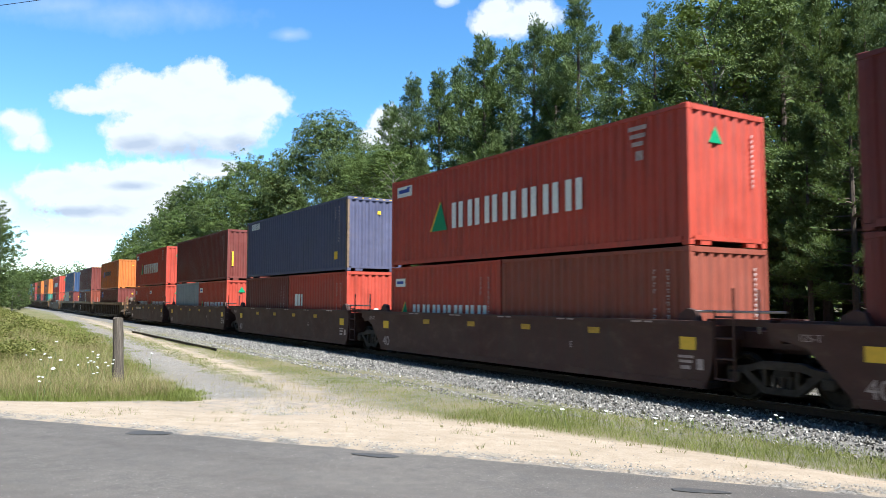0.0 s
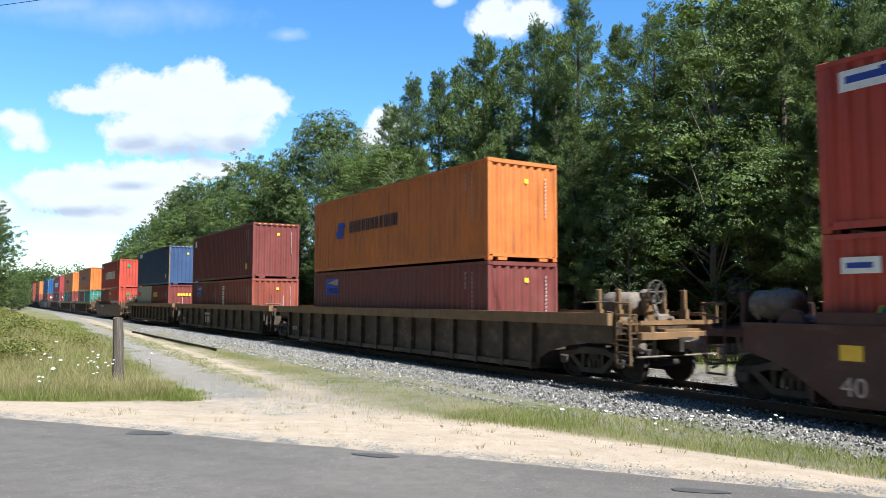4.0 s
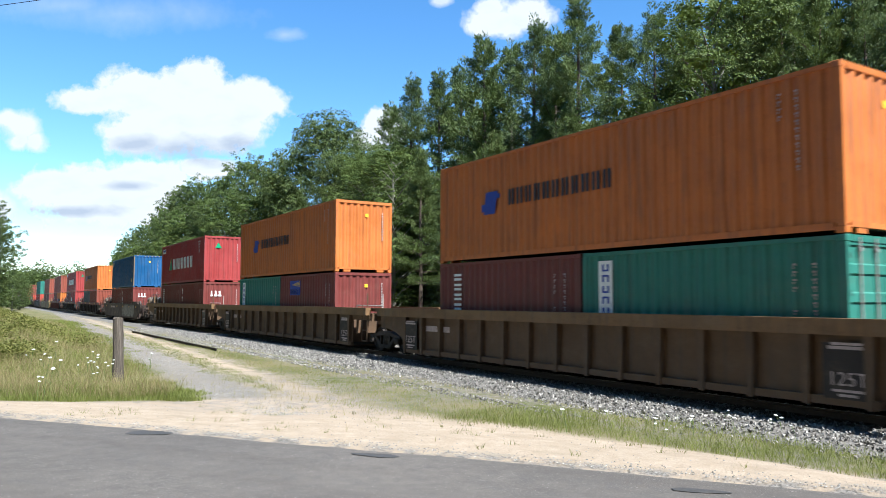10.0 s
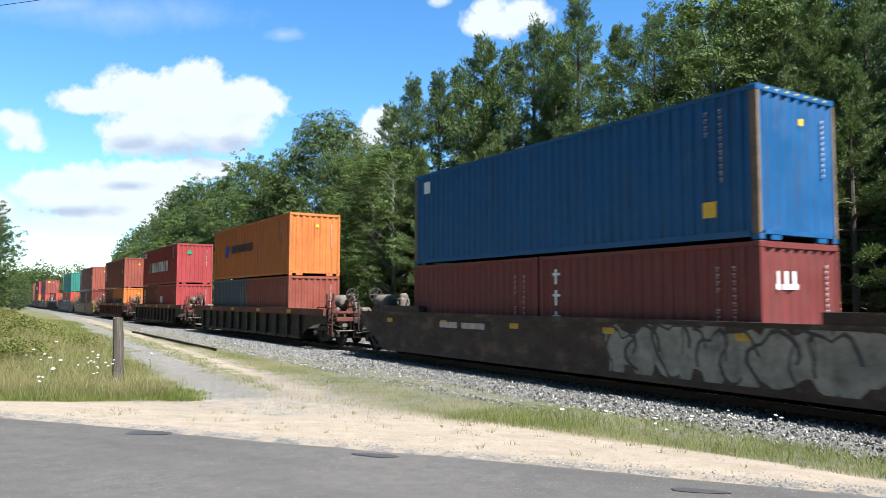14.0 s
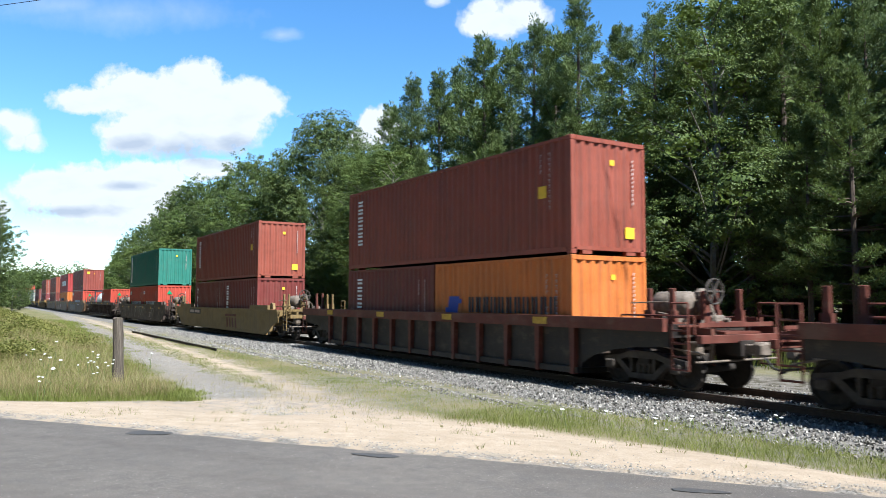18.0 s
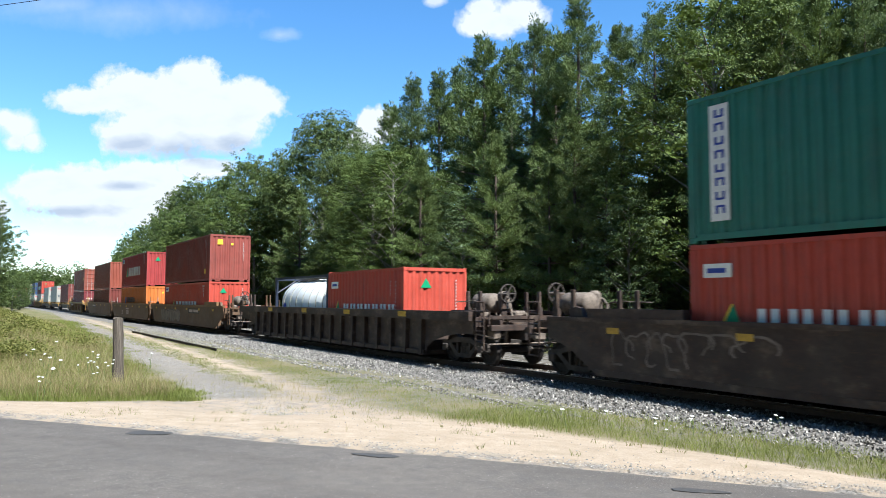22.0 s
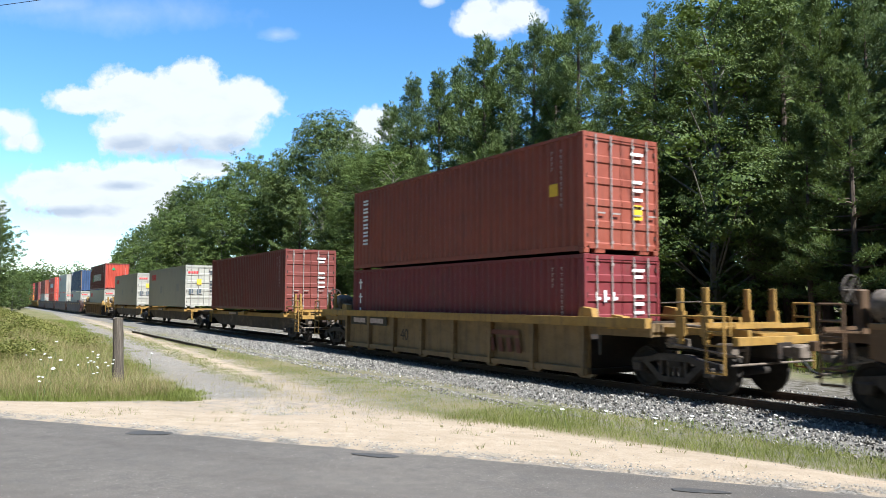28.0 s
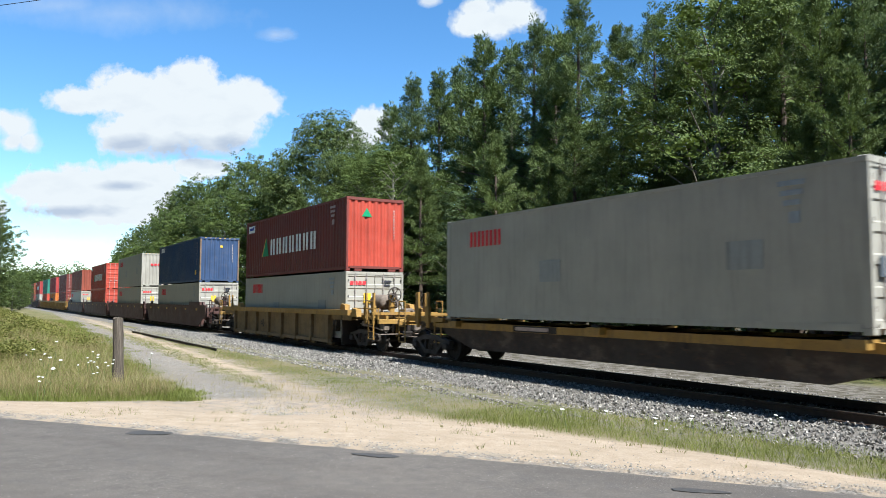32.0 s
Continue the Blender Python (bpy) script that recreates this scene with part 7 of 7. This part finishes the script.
        if ribbed and jr and not short and "tons" not in opts.get("marks", ""):
            part("label_plate", kept("axle_plate", lambda: Shape().box(0, 0, 0, 0.8, 0.012, 0.62).mesh("label_plate", CAR_MAT["black"])), car, "black stencil plate", (b + 0.55, -1.416, 0.62))
            words(car, "125-R", 0.22, b + 0.55, -1.424, 0.54, FADED)
        if not ribbed:
            for q, j in ((f - 3.8, jf), (r + 3.8, jr)):
                if not j:
                    part("raised_chord", kept(("raised", chord.name), lambda: Shape().box(0, 0, 0, 2.6, 0.2, 0.2).mesh("raised_chord", chord)), car, "", (q, -1.4, za + 0.14))
            for q in (fx - 0.45 if jf else a + slope * 0.6, b + 0.1 if jr else b - slope * 0.6):
                part("hold_down", kept(("hold", m.name), lambda: Shape().prism([(-0.28, 1.36), (0.28, 1.36), (0.16, 1.62), (-0.02, 1.66), (-0.2, 1.55)], -0.06, 0.06).mesh("hold_down", m)), car, "", (q - 0.2, -1.3, 0))
        if short:
            guide = kept(("guide", chord.name), lambda: Shape().prism([(-0.26, 1.36), (0.26, 1.36), (0.2, 1.62), (-0.14, 1.66)], -0.1, 0.1).mesh("corner_guide", chord))
            for q in (lf + 0.25, lf + 1.2, lr - 0.25, lr - 1.2):
                for y in (-1, 1):
                    part("corner_guide", guide, car, "yellow corner guide", (q, y * 1.36, -0.16 if q in (lf + 1.2, lr - 1.2) else 0))
            part("end_web", Shape().box(fx - 0.85, 0, 1.14, 1.7, 2.7, 0.06).box(rx + 0.95, 0, 1.14, 1.9, 2.7, 0.06).mesh("end_web", chord), car, "")
            words(car, "40", 0.5, b + 4.2, -1.416, 0.55, CAR_MAT["black"])
        mark = opts.get("marks", "")
        if "plate" in mark:
            part("name_panel", Shape().box(opts.get("mx", b + 3.0), -1.492, 1.1, 2.7, 0.01, 0.3).mesh("name_panel", CAR_MAT["black"]), car, "dark panel with faded marks")
            part("stencil_mark", Shape().box(opts.get("mx", b + 3.0) - 0.68, -1.495, 1.1, 0.9, 0.014, 0.16).box(opts.get("mx", b + 3.0) + 0.55, -1.495, 1.1, 1.1, 0.014, 0.16).mesh("stencil_mark", FADED), car, "faded stencil bars")
        if "brand" in mark:
            q = opts.get("bx", 0)
            bm_ = opts.get("bmat", FADED)
            s = Shape()
            g = opts.get("big", 1.0)
            s.prism([(q - 0.25 * g, 0.93), (q + 1.15 * g, 0.93), (q + 1.1 * g, 1.05), (q - 0.22 * g, 1.05)], -1.503, -1.491)
            for i in range(4):
                e = q + i * 0.36 * g
                s.prism([(e - 0.02 * g, 0.86 - 0.36 * g), (e + 0.14 * g, 0.86 - 0.36 * g), (e + 0.06 * g, 0.86), (e - 0.1 * g, 0.86)], -1.503, -1.491)
            part("lettering", s.mesh("lettering", bm_), car, "large faded lettering")
        if "forty" in mark:
            words(car, "40", 0.42, b + 0.32, -1.493, 0.34, FADED)
            words(car, "E", 0.2, a - 3.6, -1.493, 0.75, FADED)
            for i in range(5):
                part("stencil_mark", kept("edge_stencil", lambda: Shape().box(0, 0, 0, 0.26, 0.008, 0.03).box(0.32, 0, 0, 0.2, 0.008, 0.03).mesh("stencil_mark", FADED)), car, "small faded stencil bars", (a - 1.6 - i * 2.3, -1.532, za + 0.005))
            if jr:
                words(car, "125-T", 0.17, r + 0.82, -1.493, 1.14, FADED)
            for q in (a - 0.35, b + 0.3):
                part("label_plate", kept("label_y", lambda: Shape().box(0, 0, 0, 0.36, 0.012, 0.24).mesh("label_plate", YELLOW)), car, "yellow label", (q, -1.494, 1.0))
            part("stencil_mark", Shape().box(a - 0.4, -1.493, 0.75, 0.34, 0.01, 0.05).box(a - 0.4, -1.493, 0.66, 0.3, 0.01, 0.05).box(a - 0.42, -1.493, 0.55, 0.22, 0.01, 0.07).box(a - 0.08, -1.493, 0.62, 0.14, 0.01, 0.2).mesh("stencil_mark", FADED), car, "faded stencil bars")
        if "tons" in mark:
            part("name_panel", kept("dull_panel", lambda: Shape().box(0, 0, 0, 1.3, 0.012, 0.16).mesh("name_panel", FADED)), car, "faded name panel", (b + 1.9, -1.416, 0.95))
            for q in (a - 0.45, b + 0.5):
                part("label_plate", kept("black_plate", lambda: Shape().box(0, 0, 0, 0.78, 0.012, 0.86).mesh("label_plate", CAR_MAT["black"])), car, "black stencil plate", (q, -1.527, 0.72))
                words(car, "125T", 0.3, q, -1.534, 0.5, FADED)
                part("stencil_mark", kept("tons_bars", lambda: Shape().box(0, 0, 0.42, 0.5, 0.01, 0.04).box(0, 0, 0.36, 0.6, 0.01, 0.05).box(0, 0, -0.3, 0.5, 0.01, 0.04).box(0, 0, -0.37, 0.3, 0.01, 0.04).mesh("stencil_mark", FADED)), car, "faded stencil bars", (q, -1.533, 0.72))
        if "n53" in mark:
            words(car, "53", 0.55, -3.4 if m is CAR_MAT["drab"] else 4.5, -1.493, 0.45, FADED)
        if "spray" in mark:
            for row in (opts["spray"], *opts.get("more_spray", ())):
                spray(car, *row, SPRAY if row[4] not in (5, 8) else SPRAY_DULL)
    # wheels and ends
    if jf:
        pass
    else:
        add_truck(car, f - 1.75)
        end_gear(car, f, 1, chord if kind != "smooth" else m, kind != "smooth" or opts.get("posts", False), opts.get("brake", 1) in (1, 3))
    if jr:
        add_truck(car, r)
    else:
        add_truck(car, r + 1.75)
        end_gear(car, r, -1, chord if kind != "smooth" else m, kind != "smooth" or opts.get("posts", False), opts.get("brake", 1) in (2, 3))
    tone = {"car_brown": "brown", "car_umber": "dark brown", "car_dirty_yellow": "dirty yellow-brown", "car_yellow": "yellow", "car_tan": "dusty tan and yellow", "car_drab": "drab yellow-brown", "car_mustard": "dull mustard-yellow", "car_black": "black and rust-red"}[m.name]
    if kind == "spine":
        tagged(car, "low yellow spine car with dark centre beam on the rails", "rail car", "cars of the train")
    else:
        tagged(car, "%s %s steel well car on the rails" % (tone, "ribbed" if kind == "ribbed" else "smooth-sided"), "rail car", "cars of the train")
    return car, mid


# One row a car: load front, car kind, paint, chord, front end, rear end, jointed in front, jointed behind, options, upper box, lower boxes from the front
B, UM, OL, YE, BK, RR, TN, OC, DR = (CAR_MAT[k] for k in ("brown", "umber", "olive", "yellow", "black", "rustred", "tan", "ochre", "drab"))
P5 = {"marks": "forty", "well": 0.2}
RB = {"ribs": 14, "top": 1.44}
FIRST_CARS = [
    (5.91, "smooth", B, B, 7.65, -7.85, 1, 1, P5, ("maroon", "vert"), [(40, "maroon", "tex")]),
    (-9.6, "smooth", B, B, -7.85, -23.5, 1, 1, P5, ("red", "tri"), [(20, "brown", ""), (20, "red", "tri")]),
    (-25.3, "smooth", B, B, -23.5, -39.2, 1, 1, P5, ("slate", "corner"), [(20, "red", "white2"), (20, "dark", "")]),
    (-41.0, "smooth", B, B, -39.2, -54.9, 1, 1, P5, ("dark", "stripe"), [(20, "red", "tri"), (20, "grey", "")]),
    (-56.64, "smooth", B, B, -54.9, -71.3, 1, 0, {"marks": "forty plate", "well": 0.2, "brake": 2}, ("red", "tri"), [(20, "red", "tri"), (20, "red", "tri")]),
    (-78.17, "ribbed", OL, OC, -72.6, -94.3, 0, 1, {"ribs": 15, "top": 1.44}, ("orange", "hap"), [(40, "dark", "sign")]),
]
SECOND_CARS = [
    (-98.41, "ribbed", OL, OC, -94.3, -114.1, 1, 1, {"ribs": 12, "top": 1.44, "marks": "brand", "bx": -1.9}, ("dark", "plate"), [(20, "brown", "vert"), (20, "dark", "sign")]),
    (-117.58, "ribbed", OL, OC, -114.1, -133.8, 1, 0, {"ribs": 12, "top": 1.44, "brake": 2}, ("navy", "corner"), [(20, "maroon", "yellow"), (20, "white", "redw20")]),
    (-139.51, "smooth", DR, DR, -135.1, -156.2, 0, 0, {"top": 1.24, "plain": 1, "tail": (4.19, 2.3), "marks": "plate", "mx": -2.7, "posts": True, "brake": 1}, ("red", "tri"), [(20, "red", "tri"), (20, "dark", "")]),
    (-161.24, "ribbed", DR, OC, -157.4, -177.2, 0, 1, {"ribs": 15, "top": 1.44, "marks": "tons", "brake": 1}, ("orange", "hap"), [(20, "green", "strip", "door"), (20, "dark", "vert")]),
    (-181.07, "ribbed", DR, OC, -177.2, -196.9, 1, 1, {"ribs": 15, "top": 1.44, "marks": "tons"}, ("orange", "hap"), [(20, "maroon", "sign"), (20, "green", "strip")]),
    (-200.64, "ribbed", DR, OC, -196.9, -217.0, 1, 0, {"ribs": 15, "top": 1.44, "marks": "tons", "brake": 2}, ("crimson", "tri"), [(20, "maroon", "tex"), (20, "dark", "vert")]),
]
THIRD_CARS = [
    (-224.65, "smooth", UM, UM, -218.3, -241.2, 0, 0, {"marks": "spray plate", "spray": (1.6, 6.6, 0.24, 1.36, 3), "mx": -4.0, "brake": 3}, ("blue", "plate"), [(20, "maroon", "tex"), (20, "maroon", "")]),
    (-247.98, "ribbed", BK, RR, -242.5, -264.6, 0, 0, {"ribs": 12, "top": 1.36, "rib_chord": 0, "labels": 4}, ("orange", "hap"), [(20, "brown", ""), (20, "steel", "")]),
    (-269.78, "ribbed", BK, RR, -265.9, -286.4, 0, 0, {"ribs": 12, "top": 1.36, "rib_chord": 0, "labels": 4}, ("crimson", "tri"), [(20, "crimson", "white2"), (20, "maroon", "vert")]),
    (-291.42, "ribbed", BK, RR, -287.7, -308.0, 0, 0, {"ribs": 12, "top": 1.36, "rib_chord": 1, "labels": 4}, ("brown", "vert"), [(20, "orange", "hap"), (20, "dark", "vert")]),
    (-314.15, "smooth", CAR_MAT["mustard"], CAR_MAT["mustard"], -309.3, -331.3, 0, 0, {"top": 1.3, "well": 0.7, "marks": "plate brand", "mx": -4.9, "bx": 2.0, "bmat": CAR_MAT["rustred"], "big": 1.4, "plain": 1, "posts": True, "brake": 1}, ("brown", "vert"), [(20, "maroon", "vert"), (20, "dark", "tex")]),
    (-337.75, "smooth", UM, UM, -332.6, -355.0, 0, 0, {"marks": "spray n53", "spray": (-8.0, -4.6, 0.45, 1.2, 8), "more_spray": ((-1.9, 2.0, 0.35, 1.25, 18), (4.8, 5.7, 0.3, 1.15, 9)), "posts": True, "brake": 3}, ("green", "strip"), [(20, "red", "tri"), (20, "red", "tri")]),
]
FOURTH_CARS = [
    (-361.3, "ribbed", UM, UM, -356.3, -378.5, 0, 0, {"ribs": 17, "top": 1.4, "labels": 4, "brake": 1}, None, [(20, "red", "tri"), (20, "tank", "")]),
    (-385.0, "smooth", DR, OC, -379.8, -400.7, 0, 1, {"top": 1.42, "marks": "plate spray", "mx": 2.8, "spray": (-6.6, -1.2, 0.3, 1.15, 5), "posts": True, "brake": 1}, ("rust", "ydec"), [(40, "red", "tri")]),
    (-404.3, "smooth", DR, OC, -400.7, -420.2, 1, 1, {"top": 1.42, "marks": "brand n53", "bx": -1.3}, ("crimson", "tri"), [(40, "orange", "hap")]),
    (-424.0, "smooth", DR, OC, -420.2, -440.4, 1, 0, {"top": 1.42, "marks": "plate", "mx": -3.0, "brake": 2}, ("brown", ""), [(40, "dark", "")]),
    (-445.7, "ribbed", TN, YE, -441.6, -461.4, 0, 0, {"ribs": 8, "top": 1.38, "short": True, "marks": "plate brand", "mx": -4.6, "bx": 2.6, "bmat": CAR_MAT["rustred"], "brake": 2}, ("brown", "vert", "door"), [(40, "wine", "tex", "door")]),
    (-465.0, "spine", BK, YE, -462.6, -480.5, 0, 1, {"brake": 0}, None, [(40, "dark", "", "door")]),
]
FIFTH_CARS = [
    (-483.76, "spine", BK, YE, -480.5, -498.6, 1, 1, {}, None, [(40, "white", "redw", "door")]),
    (-501.2, "spine", BK, YE, -498.6, -516.3, 1, 0, {"brake": 0}, None, [(40, "white", "redw", "door")]),
    # upper box: front end red, the rest dark maroon
    (-520.43, "ribbed", TN, YE, -517.5, -537.0, 0, 0, {"ribs": 8, "top": 1.38, "short": True, "brake": 1}, ("dark", "tri", "front", "red"), [(40, "white", "redw", "door")]),
    (-542.0, "smooth", B, B, -538.2, -557.5, 0, 1, {"top": 1.42}, ("navy", "corner"), [(40, "white", "redw", "door")]),
    (-561.23, "smooth", B, B, -557.5, -577.4, 1, 1, {"top": 1.42}, ("white", "redw"), [(40, "white", "redw", "door")]),
    (-581.5, "smooth", B, B, -577.4, -598.0, 1, 1, {"top": 1.42}, ("red", "tri", "door"), [(40, "red", "vert", "door")]),
]
LAST_CARS = [
    (-603.25, "smooth", B, B, -598.0, -618.0, 1, 0, {"top": 1.42}, ("brown", ""), [(40, "white", "redw", "door")]),
    (-622.9, "ribbed", YE, YE, -619.2, -638.0, 0, 1, RB, ("dark", "vert", "door"), [(40, "maroon", "tex", "door")]),
    (-641.0, "ribbed", YE, YE, -638.0, -656.0, 1, 1, RB, ("crimson", ""), [(40, "orange", "hap")]),
    (-659.0, "ribbed", YE, YE, -656.0, -675.0, 1, 0, RB, ("green", "strip"), [(40, "red", "")]),
    (-680.0, "smooth", B, B, -676.2, -696.5, 0, 1, {"top": 1.42}, ("crimson", "tri"), [(40, "white", "redw")]),
    (-700.0, "smooth", B, B, -696.5, -717.0, 1, 0, {"top": 1.42}, ("brown", "vert"), [(40, "dark", "")]),
]
TRAIN = FIRST_CARS + SECOND_CARS + THIRD_CARS + FOURTH_CARS + FIFTH_CARS + LAST_CARS
ROLLING = []


def build_train():
    for c, kind, m, chord, front, rear, jf, jr, opts, upper, lower in TRAIN:
        car, mid = rail_car(kind, m, chord, front, rear, c, jf, jr, opts)
        ROLLING.append((car, mid, 0.0))
        car["start"] = mid
        x = c
        low = Z_LOW if kind != "spine" else 1.265
        for size, paint, brand, *end in lower:
            L = 12.19 if size == 40 else 6.06
            H = H_LOW if kind != "spine" else 2.82
            if paint == "tank":
                ob = tank_container()
            else:
                ob = container(L, H, paint, brand, end[0] if end else "front")
            ROLLING.append((ob, x - L / 2, low))
            x -= L + 0.07
        if upper:
            ob = container(12.19, H_TOP, upper[0], upper[1], upper[2] if len(upper) > 2 else "front", upper[3] if len(upper) > 3 else None)
            ROLLING.append((ob, c - 12.19 / 2, Z_TOP))


def roll_wheels():
    """Each wheelset turns as it rolls along the stretch beside the camera and the straight before it."""
    rate = math.degrees(SPEED / 0.42)
    for ob in WHEELS:
        here = ob.parent.parent["start"] + ob.parent.location.x + ob.location.x
        first = max(0, math.ceil((-90 - here) / SPEED * FPS))
        last = min(round(CLIP * FPS), math.floor((14 - here) / SPEED * FPS))
        p = ob.location.copy()
        times = sorted({0, round(CLIP * FPS), *range(first, last + 1)})
        rows = []
        for i in times:
            turn = rate * (min(max(i, first), max(last, first)) - first) / FPS
            rows.append((i / FPS, pose(p.x, p.y, p.z, 0, turn, 0)))
        walk(ob, rows)


def motions():
    roll_wheels()
    for ob, x, z in ROLLING:
        walk(ob, [(0, pose(x, 0, z)), (CLIP, pose(x + SPEED * CLIP, 0, z))])
    for ob, start, drift in CLOUDS:
        walk(ob, [(0, start), (CLIP, Matrix.Translation(drift) @ start)])


build_train()

motions()
